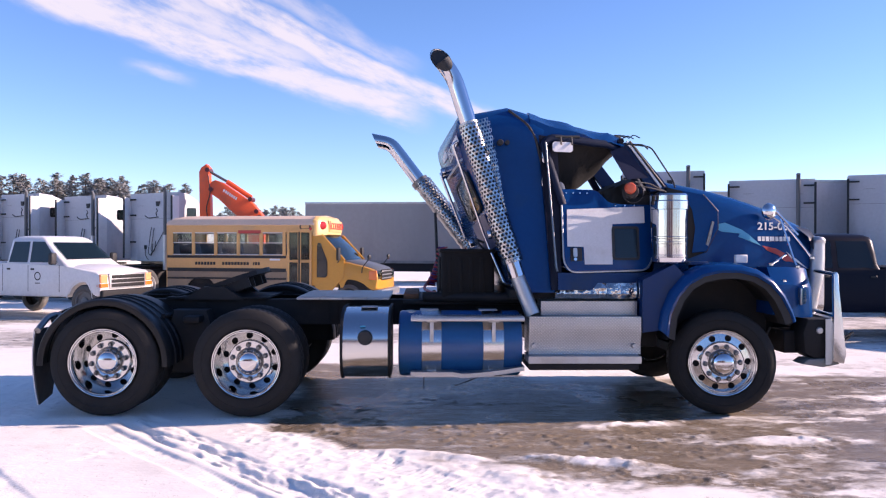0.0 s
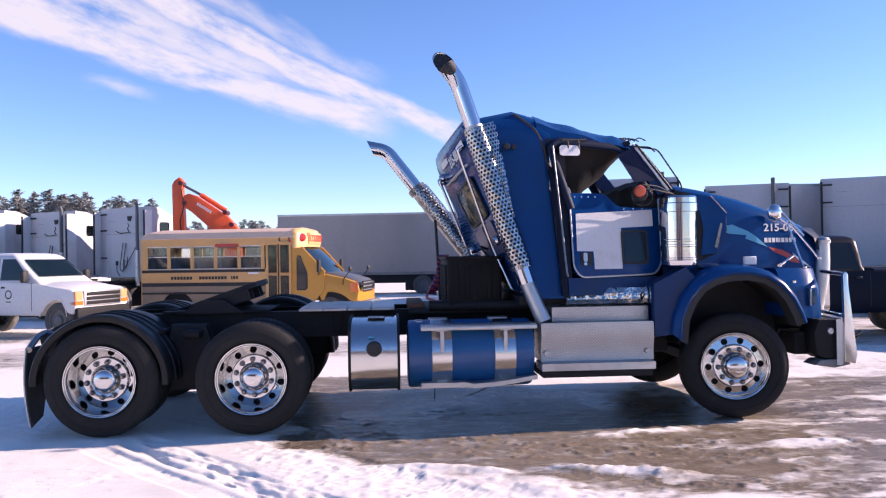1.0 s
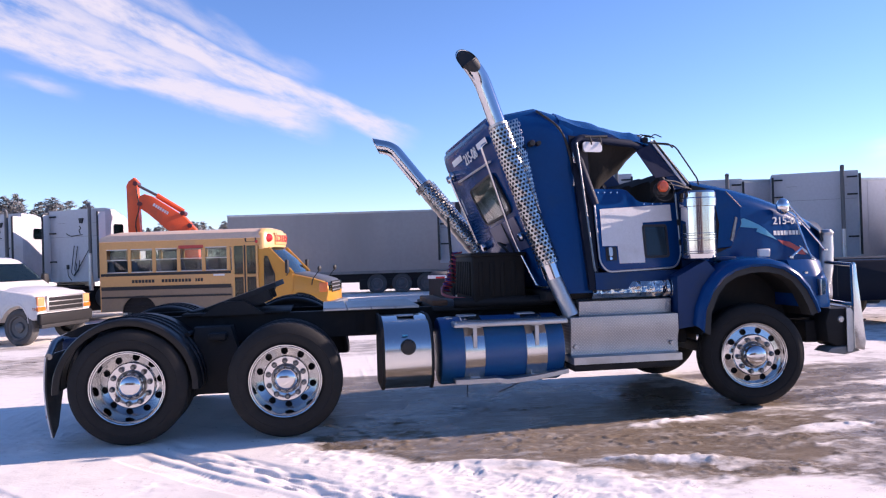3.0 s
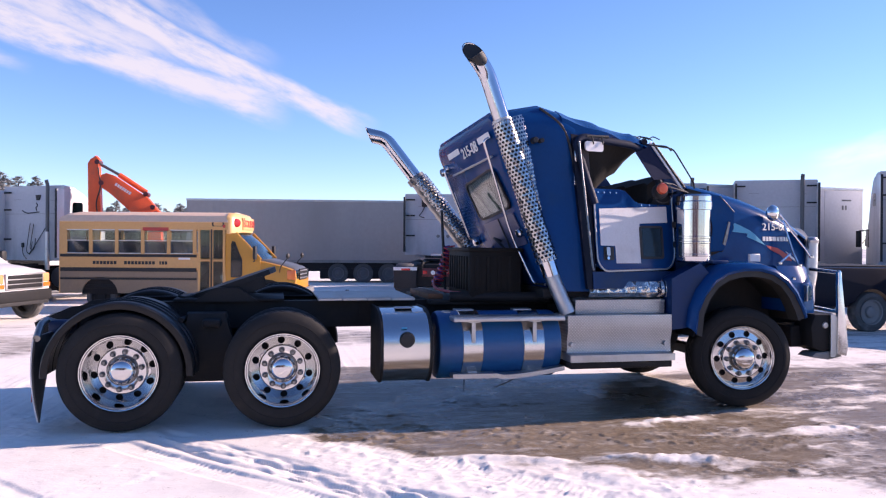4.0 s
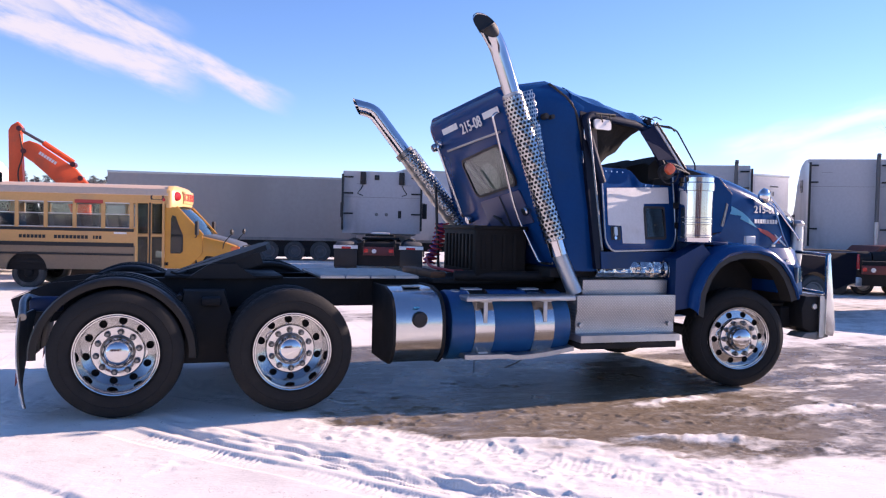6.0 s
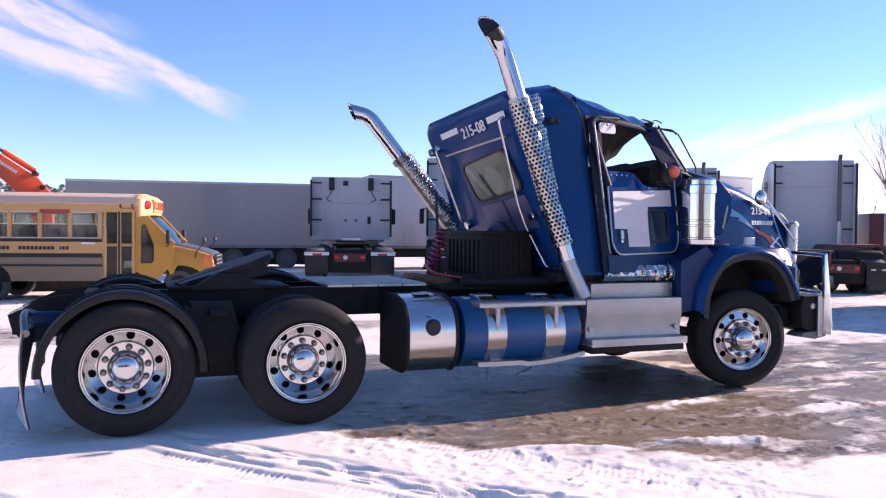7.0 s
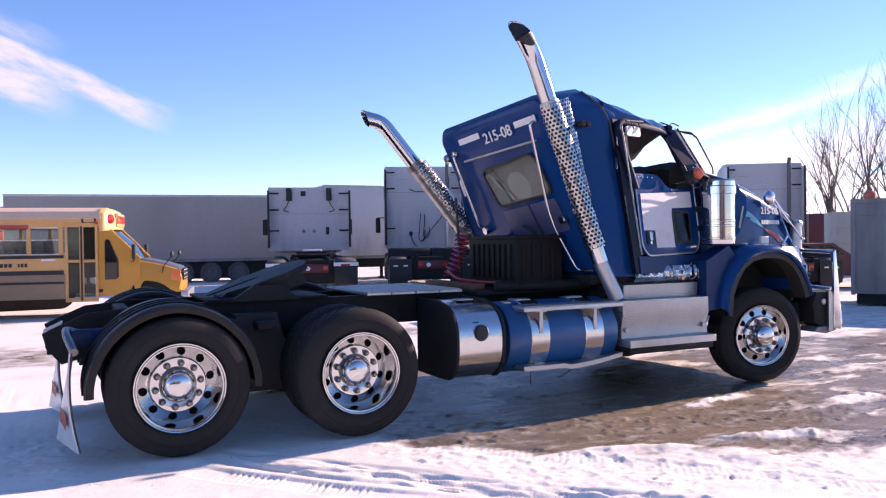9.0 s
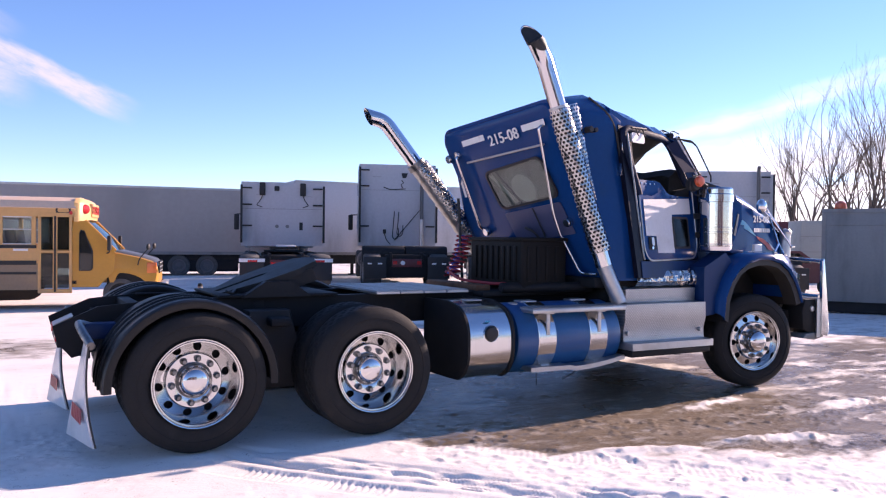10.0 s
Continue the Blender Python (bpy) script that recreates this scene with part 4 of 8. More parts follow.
# round blue fuel tank with bright straps and two treads
TX0, TX1, TY, TZ, TR = 0.385, 1.56, -0.955, 0.675, 0.315
fuel = part("fuel_tank", shift(lathe([(0.0, TX0), (TR - 0.05, TX0 + 0.004), (TR - 0.012, TX0 + 0.012), (TR, TX0 + 0.035), (TR, TX1 - 0.035), (TR - 0.012, TX1 - 0.012), (TR - 0.05, TX1 - 0.004), (0.0, TX1)], 56, "x"), Matrix.Translation((0, TY, TZ))), M_blue_tank, truck, "round blue fuel tank")
for x0, x1 in ((0.605, 0.795), (1.18, 1.38)):
    part("strap", shift(lathe([(TR + 0.002, x0), (TR + 0.008, x0 + 0.004), (TR + 0.008, x1 - 0.004), (TR + 0.002, x1)], 56, "x"), Matrix.Translation((0, TY, TZ))), M_alu, fuel, "polished strap round the tank")
    xm = (x0 + x1) / 2
    part("strap_bolt", boxes(((xm - 0.018, -1.28, 0.72), (xm + 0.018, -1.262, 0.92)), ((xm - 0.05, -1.30, 0.905), (xm + 0.05, -1.1, 0.925)), bevel=0.003), M_alu_dull, fuel)
    part("strap_foot", boxes(((xm - 0.045, -1.24, 0.425), (xm + 0.045, -1.12, 0.46))), M_alu_dull, fuel)
bm = one_box((0.505, -1.315, 0.915), (1.565, -1.02, 0.955), 0.008)
for j in range(34):
    box(bm, (0.52 + 0.031 * j, -1.30, 0.955), (0.535 + 0.031 * j, -1.03, 0.962))
part("upper_tread", bm, M_alu_dull, fuel, "serrated aluminium step tread")
rows = []
for k in range(17):
    s = k / 16
    x = 0.505 + 1.06 * s
    z = 0.405 + 0.05 * s - 0.035 * math.sin(math.pi * s) * (1 if s > 0.4 else 0.5) + 0.02
    y = -1.30 - 0.03 * math.sin(math.pi * s)
    rows.append([(x, y, z - 0.02), (x, y, z + 0.02), (x, y + 0.2, z + 0.022), (x, y + 0.2, z - 0.018)])
part("lower_tread", loft(rows), M_alu_dull, fuel, "bent aluminium step tread")
part("tank_cap", shift(lathe([(0.05, 0.95), (0.05, 0.985), (0.035, 0.995), (0.0, 0.995)], 20, "z"), Matrix.Translation((0.50, -1.0, 0.0))), M_alu_dull, fuel)
for x in (0.68, 1.25):
    part("tank_fitting", boxes(((x - 0.09, -1.0, 0.985), (x + 0.09, -0.88, 1.005))), M_alu_dull, fuel)
part("loose_wire", tube(bent([(1.22, -1.1, 0.40), (1.05, -1.18, 0.34), (0.92, -1.2, 0.30)]), 0.006, 6), M_gasket, fuel)
part("hanging_wire", tube([(0.63, -1.2, 0.38), (0.625, -1.21, 0.27)], 0.005, 6), M_gasket, fuel)

# battery box steps in tread plate
steps = part("battery_box", prism([(-1.23, 0.60), (-1.215, 0.70), (-1.25, 0.80), (-1.245, 0.955), (-0.9, 0.955), (-0.9, 0.60)], 1.615, 2.675, "x", 0.006), M_plate, truck, "tread plate battery box")
part("top_step", prism([(-1.10, 0.958), (-1.105, 1.09), (-1.0, 1.11), (-0.85, 1.11), (-0.85, 0.958)], 1.745, 2.675, "x", 0.006), M_plate, steps, "tread plate upper step")
part("low_step", prism([(-1.385, 0.535), (-1.385, 0.60), (-1.1, 0.606), (-1.1, 0.535)], 1.59, 2.64, "x", 0.006), M_alu_dull, steps, "dented bright lower step")
part("step_underside", one_box((1.60, -1.36, 0.47), (2.62, -0.7, 0.532), 0.01), M_black, steps)
for x, z in ((1.66, 0.68), (2.61, 0.68)):
    part("latch", shift(lathe([(0.0, -0.02), (0.02, -0.018), (0.022, 0.01)], 14), pose(x, -1.235, z)), M_alu_dull, steps)


# ---- exhaust stacks ----
def perforated_shield(r, length, sweep, nx, nz, wave=0.0):
    """A half-round sheet with round holes, its axis up z, open towards +y."""
    bm = bmesh.new()

    def at(u, v):
        a = radians(-90 - sweep / 2 + sweep * u)
        rr = r * (1 + wave * math.sin(9 * v + 2 * u))
        return (rr * math.cos(a), rr * math.sin(a), length * v)
    for i in range(nx):
        for j in range(nz):
            o5 = 0.25 / nx if j % 2 else -0.25 / nx
            u0, u1, v0, v1 = i / nx + o5, (i + 1) / nx + o5, j / nz, (j + 1) / nz
            sq = [(u0, v0), ((u0 + u1) / 2, v0), (u1, v0), (u1, (v0 + v1) / 2), (u1, v1), ((u0 + u1) / 2, v1), (u0, v1), (u0, (v0 + v1) / 2)]
            cu, cv = (u0 + u1) / 2, (v0 + v1) / 2
            hole = []
            for k in range(8):
                a = radians(-135 + 45 * k)
                hole.append((cu + 0.70 * (u1 - u0) / 2 * math.cos(a), cv + 0.70 * (v1 - v0) / 2 * math.sin(a)))
            o = [bm.verts.new(at(*p)) for p in sq]
            h = [bm.verts.new(at(*p)) for p in hole]
            for k in range(8):
                bm.faces.new((o[k], o[(k + 1) % 8], h[(k + 1) % 8], h[k]))
    bmesh.ops.remove_doubles(bm, verts=bm.verts, dist=0.0008)
    return bm


M_muffler = surface("heat_stained_steel", (0.40, 0.385, 0.36), 0.35, 0.85, dirt=(0.22, 0.20, 0.175), dirt_amount=0.5, scale=8.0)
M_shield = dented(surface("perforated_chrome", (0.42, 0.42, 0.415), 0.22, 1.0, grain=0.06), 0.35, 9.0)


def aim(p, q, spin=0.0):
    """Pose with its origin at p and z towards q."""
    z = (Vector(q) - Vector(p)).normalized()
    x = Vector((0, 1, 0)).cross(z).normalized()
    y = z.cross(x)
    return Matrix.Translation(p) @ Matrix((x, y, z)).transposed().to_4x4() @ pose(0, 0, 0, 0, 0, spin)


P_foot, P_knee, P_top = Vector((1.67, -1.10, 0.96)), Vector((1.53, -1.03, 1.32)), Vector((0.918, -0.855, 3.27))
P_tip = Vector((0.79, -0.875, 3.44))
near_pipe = tube(bent([P_knee, P_top, P_tip], 0.16, 7), 0.083, 28, caps=False)
near_mouth = (P_tip - P_top).normalized()


def mitre(bm, tip, way, lean):
    """Cuts a pipe's mouth askew, so that it opens to the near side."""
    for v in bm.verts:
        if (v.co - tip).dot(way) > -0.012:
            v.co += way * lean * (v.co.y - tip.y)
    return bm


near_stack = part("exhaust_pipe", mitre(near_pipe, P_tip, near_mouth, 1.6), M_chrome, truck, "tall polished chrome exhaust stack")
part("lower_pipe", tube([P_foot, P_knee, P_knee + (P_top - P_knee) * 0.05], 0.072, 24), M_alu_dull, near_stack, "dull grey exhaust pipe")
# black disc plugs the mouth: the pipe's shaded inside put in as colour
part("stack_lining", mitre(tube([P_tip - near_mouth * 0.013, P_tip - near_mouth * 0.008], 0.081, 28), P_tip, near_mouth, 1.6), M_gasket, near_stack, "black disc for the shaded inside of the stack mouth")
s_lo, s_hi = P_knee + (P_top - P_knee) * 0.07, P_knee + (P_top - P_knee) * 0.76
sh = part("heat_shield", perforated_shield(0.106, (s_hi - s_lo).length, 215, 10, 38, 0.035), M_shield, near_stack, "perforated chrome heat shield", 60)
sh.matrix_basis = aim(s_lo, s_hi, 12) @ pose(0.0, 0, 0)
leaf = perforated_shield(0.22, (s_hi - s_lo).length * 0.66, 34, 4, 25, 0.01)
for v in leaf.verts:
    v.co.x = -0.064 + (v.co.x + 0.064) * (0.15 + 0.85 * v.co.z / ((s_hi - s_lo).length * 0.66))
sh2 = part("sprung_leaf", leaf, M_shield, near_stack, "half of the heat shield sprung open", 60)
sh2.matrix_basis = aim(s_lo + (s_hi - s_lo) * 0.345, s_hi, 0) @ pose(0.118, 0.150, 0.0, 0, 0, 4)
# black ring carries that painted shade out to the lip
part("sooty_tip", mitre(tube([P_tip - near_mouth * 0.03, P_tip + near_mouth * 0.002], 0.0855, 28, caps=False), P_tip + near_mouth * 0.002, near_mouth, 1.6), M_gasket, near_stack, "black ring round the shaded stack mouth")
part("muffler", tube([s_lo + (s_hi - s_lo) * 0.02, s_hi - (s_hi - s_lo) * 0.03], 0.088, 24), M_greasy, near_stack, "dark muffler behind the shield")

F_knee, F_top, F_tip = Vector((1.33, 0.95, 1.42)), Vector((0.222, 1.215, 2.885)), Vector((0.022, 1.225, 2.925))
far_pipe = tube(bent([F_knee, F_top, F_tip], 0.13, 8), 0.083, 28, caps=False)
mouth = (F_tip - F_top).normalized()
for v in far_pipe.verts:                          # mitred mouth, its upper lip longer
    if (v.co - F_tip).dot(mouth) > -0.01:
        v.co += mouth * 0.75 * (v.co.z - F_tip.z)
far_stack = part("exhaust_pipe", far_pipe, M_chrome, truck, "leaning polished chrome exhaust stack with mitred mouth")
# black plug painted for the shade inside the far mouth
part("stack_lining", tube([F_tip - mouth * 0.12, F_tip - mouth * 0.075], 0.080, 24), M_gasket, far_stack)
g_lo, g_hi = F_knee, F_knee + (F_top - F_knee) * 0.66
sh = part("heat_shield", perforated_shield(0.132, (g_hi - g_lo).length, 215, 11, 32, 0.02), M_shield, far_stack, "perforated chrome heat shield", 60)
sh.matrix_basis = aim(g_lo, g_hi, 84)
can = bmesh.new()
tube_into(can, [g_lo + (g_hi - g_lo) * (k / 40) for k in range(41)], [0.094 if k % 4 else 0.100 for k in range(41)], 24)
part("muffler", can, M_muffler, far_stack, "dull grey muffler can")
part("stack_clamp", lathe([(0.086, -0.02), (0.112, -0.018), (0.112, 0.05), (0.086, 0.055)], 24, "z"), M_nut, far_stack).matrix_basis = aim(g_hi, F_top)
part("stack_clamp", lathe([(0.084, -0.01), (0.094, -0.008), (0.094, 0.022), (0.084, 0.025)], 24, "z"), M_alu_dull, near_stack).matrix_basis = aim(s_hi, P_top)


# ---- sleeper: leaning back wall, peaked roof ----
def cab_ring(xb, xt, zb, zt, wb, wt, rad, lift=0.0, skew=0.0, crown=0.02):
    """A rounded arch across the cab: xb, zb, wb at the sill; xt, zt, wt at the roof; lift raises the near side."""
    pts = []
    outline = [(-wb, zb), (-wb + (wb - wt) * 0.33, zb + (zt - zb) * 0.33), (-wt - 0.0 + (wb - wt) * 0.30, zb + (zt - zb) * 0.70)]
    outline += [(-wt + rad - rad * math.cos(radians(a)), zt - rad + rad * math.sin(radians(a))) for a in (0, 22, 45, 68, 90)]
    outline += [(-wt * 0.4, zt + crown), (0.0, zt + crown * 1.4)]
    outline += [(-y, z) for y, z in outline[-2::-1]]
    for y, z in outline:
        s = (z - zb) / (zt - zb)
        zz = z + lift * (-y / wt) * s
        pts.append((xb + (xt - xb) * s - skew * y, y, zz))
    return pts


ring0 = cab_ring(1.478, 0.868, 1.18, 2.79, 1.03, 0.89, 0.12, 0.065, 0.094, 0.0)
ring0b = cab_ring(1.50, 0.893, 1.17, 2.812, 1.045, 0.905, 0.12, 0.065, 0.094, 0.0)
ring1 = cab_ring(1.75, 1.44, 1.17, 2.925, 1.05, 0.90, 0.20, 0.06)
ring2 = cab_ring(1.86, 1.67, 1.17, 2.86, 1.06, 0.93, 0.20, 0.05)
ring3 = cab_ring(1.905, 1.78, 1.17, 2.80, 1.055, 0.925, 0.18, 0.04)
sl = loft([ring0b, ring1, ring2, ring3], closed=False, caps=False)
sleeper = part("sleeper", skin(sl, -0.03), M_blue, truck, "blue sleeper shell", 32)
bw = bmesh.new()
lo_ring = [Vector(p) for p in ring0]
mid = []
for s in (1.0, 0.93):
    c = Vector((1.165, 0.0, 1.98))
    mid.append([bw.verts.new(c + (p - c) * s + Vector((-0.0 if s == 1.0 else -0.022, 0, 0))) for p in lo_ring])
edge = [bw.verts.new(p) for p in ring0b]
n = len(edge)
for a, b in ((edge, mid[0]), (mid[0], mid[1])):
    for k in range(n):
        bw.faces.new((a[k], a[(k + 1) % n], b[(k + 1) % n], b[k]))
bw.faces.new(mid[1])
part("back_wall", bw, M_blue, sleeper, "blue sleeper back wall leaning rearwards", 30)


def on_back(y, z, out=0.0):
    """A place on the back wall, out metres proud of it."""
    s = (z - 1.18) / 1.61
    return Vector((1.478 - 0.61 * s - 0.094 * y - 0.024 - out * 0.94, y, z - out * 0.35))


back_tilt = math.degrees(math.atan2(0.61, 1.61))


def back_plane(y, z, out):
    """Pose at the wall: local x runs towards -y, z up the wall, -y out of it."""
    return Matrix.Translation(on_back(y, z, out)) @ pose(0, 0, 0, 0, -back_tilt, 0) @ pose(0, 0, 0, 0, 0, -90 + 5.4)


LEAN = Matrix(((1, 0, -0.20, 0), (0, 1, 0, 0), (0, 0, 1, 0), (0, 0, 0, 1)))   # the racked wall leans its window
wo, wi = rounded(-0.475, -0.225, 0.475, 0.225, 0.085), rounded(-0.45, -0.20, 0.45, 0.20, 0.07)
wb = part("sleeper_window", shift(ring_panel(wo, wi, -0.016, 0.004), LEAN), M_gasket, sleeper, "wide rear window in black rubber")
wb.matrix_basis = back_plane(-0.217, 2.137, 0.008) @ pose(0, 0, 0, 0, -5.0, 0)
part("pane", shift(prism(wi, -0.0085, -0.0065), LEAN), M_bus_glass, wb, "dirty greenish glass")
part("curtain", shift(prism(wi, 0.0015, 0.004), LEAN), M_olive, wb, "drab olive lining behind the glass")
part("seat_top", shift(prism([(0.02 + 0.17 * math.cos(a), -0.05 + 0.15 * math.sin(a)) for a in (2 * math.pi * k / 24 for k in range(24))], -0.002, 0.0), LEAN), M_olive_pale, wb, "pale round seat top behind the glass")
part("inner_stay", shift(prism([(-0.42, 0.17), (-0.36, 0.17), (-0.16, -0.17), (-0.22, -0.17)], -0.003, 0.0), LEAN), M_olive_pale, wb)
part("inner_post", shift(prism([(-0.29, 0.20), (-0.265, 0.20), (-0.10, -0.20), (-0.125, -0.20)], -0.005, -0.0035), LEAN), M_gasket, wb)
# body blue greyed to paint the reflections on the lower back wall
M_wall_sheen = surface("blue_grey_wall_sheen", (0.060, 0.068, 0.135), 0.35, 0.1, dirt=(0.04, 0.046, 0.09), dirt_amount=0.4, scale=3.0)
lower = part("lower_panel", shift(prism(rounded(-0.45, -0.17, 0.45, 0.17, 0.02), -0.006, 0.004), LEAN), M_wall_sheen, sleeper, "lower wall panel, greyed blue for its reflections")
lower.matrix_basis = back_plane(-0.32, 1.735, 0.006) @ pose(0, 0, 0, 0, -4.5, 0)
part("panel_cable", tube(bent([on_back(-0.30, 1.89, 0.012), on_back(-0.35, 1.72, 0.02), on_back(-0.40, 1.56, 0.03)], 0.08), 0.010, 6), M_gasket, sleeper)
for y, w in ((0.345, 0.40), (-0.655, 0.34)):
    st = part("reflective_strip", prism(rounded(-w / 2, -0.032, w / 2, 0.032, 0.006, 2), -0.003, 0.002), M_decal, sleeper, "white reflective strip")
    st.matrix_basis = back_plane(y, 2.638 - 0.05 * y, 0.010) @ pose(0, 0, 0, 0, -3.0, 0)
num = part("fleet_number", shift(lettering("215-08", 0.155), Matrix.Diagonal((1.14, 1, 1, 1))), M_decal, sleeper, "white fleet number")
num.matrix_basis = back_plane(-0.168, 2.605, 0.010) @ pose(0, 0, 0, 0, -3.0, 0)
bar = tube([on_back(0.53, 2.41, 0.03), on_back(-0.76, 2.49, 0.03)], 0.012, 8)
part("drip_rail", bar, M_alu_dull, sleeper)
near_bar = [on_back(-0.80, 2.66, 0.0), on_back(-0.80, 2.65, 0.07), on_back(-0.66, 1.83, 0.07), on_back(-0.67, 1.66, 0.07), on_back(-0.80, 1.26, 0.07), on_back(-0.98, 1.25, 0.04)]
part("grab_bar", tube(bent(near_bar, 0.06, 4), 0.014, 10), M_chrome, sleeper, "long bent chrome grab bar")
far_bar = [on_back(0.63, 2.50, 0.0), on_back(0.63, 2.49, 0.08), on_back(0.58, 1.71, 0.08), on_back(0.58, 1.69, 0.0)]
part("grab_bar", tube(bent(far_bar, 0.05, 4), 0.016, 10), M_chrome, sleeper)
part("side_strip", prism(rounded(-0.02, -0.16, 0.02, 0.16, 0.006, 2), -0.004, 0.002), M_decal, sleeper).matrix_basis = back_plane(0.775, 2.19, 0.008) @ pose(0, 0, 0, 0, 1, 0)
for y, z in ((0.84, 2.47), (0.56, 1.66), (-0.78, 1.745), (0.66, 2.50)):
    lampb = lathe([(0.045, 0.02), (0.05, -0.02), (0.04, -0.04), (0.0, -0.045)], 18)
    part("work_lamp", lampb, M_chrome, sleeper, "small chrome work lamp").matrix_basis = back_plane(y, z, 0.02)
for k, y in enumerate((-0.20,)):
    hs = tube(bent([on_back(y, 1.66, 0.02), on_back(y + 0.02, 1.72 + 0.03 * k, 0.09), on_back(y - 0.12, 1.70, 0.11), on_back(y - 0.15, 1.58, 0.06)], 0.08, 5), 0.013, 8)
    part("hose_loop", hs, M_gasket, sleeper)
# trim along the side seam, side lamp and handle
seam = [(1.455, -0.86, 2.955), (1.64, -0.94, 2.80), (1.715, -0.955, 2.66), (1.77, -0.965, 2.42), (1.845, -1.02, 1.85), (1.905, -1.07, 1.22)]
part("seam_trim", tube(bent([Vector(p) for p in seam], 0.12, 5), 0.013, 8), M_gasket, sleeper, "dark seam trim")
part("side_lamp", shift(lathe([(0.03, 0.05), (0.03, -0.02), (0.024, -0.035), (0.0, -0.035)], 16), pose(1.36, -1.0, 2.62)), M_gasket, sleeper)
part("lamp_plate", shift(lathe([(0.022, 0.05), (0.022, -0.03), (0.0, -0.032)], 16), pose(1.43, -0.99, 2.62)), M_gasket, sleeper)
for z0, z1 in ((2.42, 2.56), (2.20, 2.33)):
    part("hinge_cover", one_box((1.765, -1.0, z0), (1.80, -0.955, z1), 0.008), M_alu, sleeper)
# ---- cab: door, pillars, roof, inside ----
def side_y(x, z):
    """How far out the near door face lies; it tapers to the front and leans in towards the roof."""
    return -1.126 + 0.154 * (z - 1.374) + 0.21 * (x - 2.0)


def on_side(bm, out=0.0, mirror=False):
    """Lays a mesh drawn in x-z, with its depth along y, on the door face."""
    for v in bm.verts:
        v.co.y += side_y(v.co.x, v.co.z) - out
        if mirror:
            v.co.y = -v.co.y
    return bm


DOOR_X0, DOOR_X1, SILL = 1.955, 2.865, 2.14
door_low = [(1.975 + 0.06, 1.37)] + [(2.79, 1.385), (2.835, 1.40), (2.86, 1.45), (2.868, 1.52), (2.87, 2.03), (2.62, 2.03), (2.47, 2.035), (2.42, 2.055), (2.37, 2.11), (2.32, 2.155), (2.26, 2.17), (1.945, 2.17), (1.955, 1.50), (1.965, 1.43), (1.99, 1.39)]
for mirror in (False, True):
    near_side = not mirror
    door = part("cab_door", on_side(prism(door_low, -0.012, 0.05, "y", 0.004), 0.0, mirror), M_blue, truck, "blue cab door with its window gone" if near_side else "", 30)
    post = bent([Vector((1.965, 0, 2.02)), Vector((1.78, 0, 2.62)), Vector((1.87, 0, 2.675)), Vector((2.47, 0, 2.625)), Vector((2.57, 0, 2.55)), Vector((2.80, 0, 2.16))], 0.08, 4)
    bm = bmesh.new()
    tube_into(bm, post, 0.040, 10)
    part("window_frame", on_side(bm, 0.0, mirror), M_frame, door, "bent dark window frame")
    bm = bmesh.new()
    tube_into(bm, bent([Vector((1.948, 0, 2.12)), Vector((1.958, 0, 1.46)), Vector((2.03, 0, 1.368)), Vector((2.80, 0, 1.385)), Vector((2.875, 0, 1.50)), Vector((2.88, 0, 2.12))], 0.07, 4), 0.010, 6)
    part("door_seal", on_side(bm, 0.010, mirror), M_alu_dull if near_side else M_gasket, door, "thin bright door edge")
    if near_side:
        panel = [(1.998, 1.615), (2.002, 1.972), (2.80, 2.012), (2.80, 1.850), (2.462, 1.835), (2.452, 1.443), (2.168, 1.443), (2.163, 1.612)]
        part("door_panel", on_side(prism(panel, -0.006, 0.0), 0.0125), M_white_panel, door, "grey-white L-shaped door panel")
        part("window_rim", on_side(ring_panel(rounded(2.452, 1.485, 2.735, 1.815, 0.03), rounded(2.478, 1.508, 2.712, 1.792, 0.02), -0.012, 0.004), 0.0135), M_gasket, door)
        part("low_window", on_side(prism(rounded(2.478, 1.508, 2.712, 1.792, 0.02), -0.008, -0.006), 0.0135), M_glass_mid, door, "small low door window")
        part("window_lining", on_side(prism(rounded(2.478, 1.508, 2.712, 1.792, 0.02), -0.004, 0.0), 0.0135), M_olive, door)
        part("handle_plate", on_side(prism(rounded(2.028, 1.475, 2.145, 1.605, 0.012), -0.006, 0.0), 0.0135), M_gasket, door)
        part("door_handle", on_side(prism(rounded(2.052, 1.515, 2.092, 1.60, 0.016), -0.03, -0.006), 0.0135), M_alu_dull, door, "bright door handle")
        part("door_lock", on_side(shift(lathe([(0.016, 0.0), (0.016, -0.014), (0.0, -0.014)], 14), pose(2.073, 0, 1.495)), 0.0195), M_alu, door)
        part("window_visor", on_side(prism(rounded(1.995, 2.555, 2.20, 2.655, 0.03), -0.07, -0.045), 0.0), M_white, door, "small pale mirror head").matrix_basis = pose(-0.13, -0.02, -0.025)
        bm = bmesh.new()
        tube_into(bm, [(1.90, 0, 2.68), (2.15, 0, 2.69)], 0.014, 8)
        for x in (1.95, 2.06):
            tube_into(bm, [(x, -0.02, 2.68), (x, -0.05, 2.60)], 0.008, 6)
        part("mirror_arm", on_side(bm, 0.03), M_gasket, door)
        for x in (2.0, 2.07, 2.14, 2.21, 2.5, 2.6, 2.7):
            part("hinge_bolt", on_side(shift(lathe([(0.009, 0.0), (0.009, -0.006), (0.0, -0.007)], 8), pose(x, 0, 2.135 if x < 2.3 else 2.02)), 0.0125), M_alu, door)
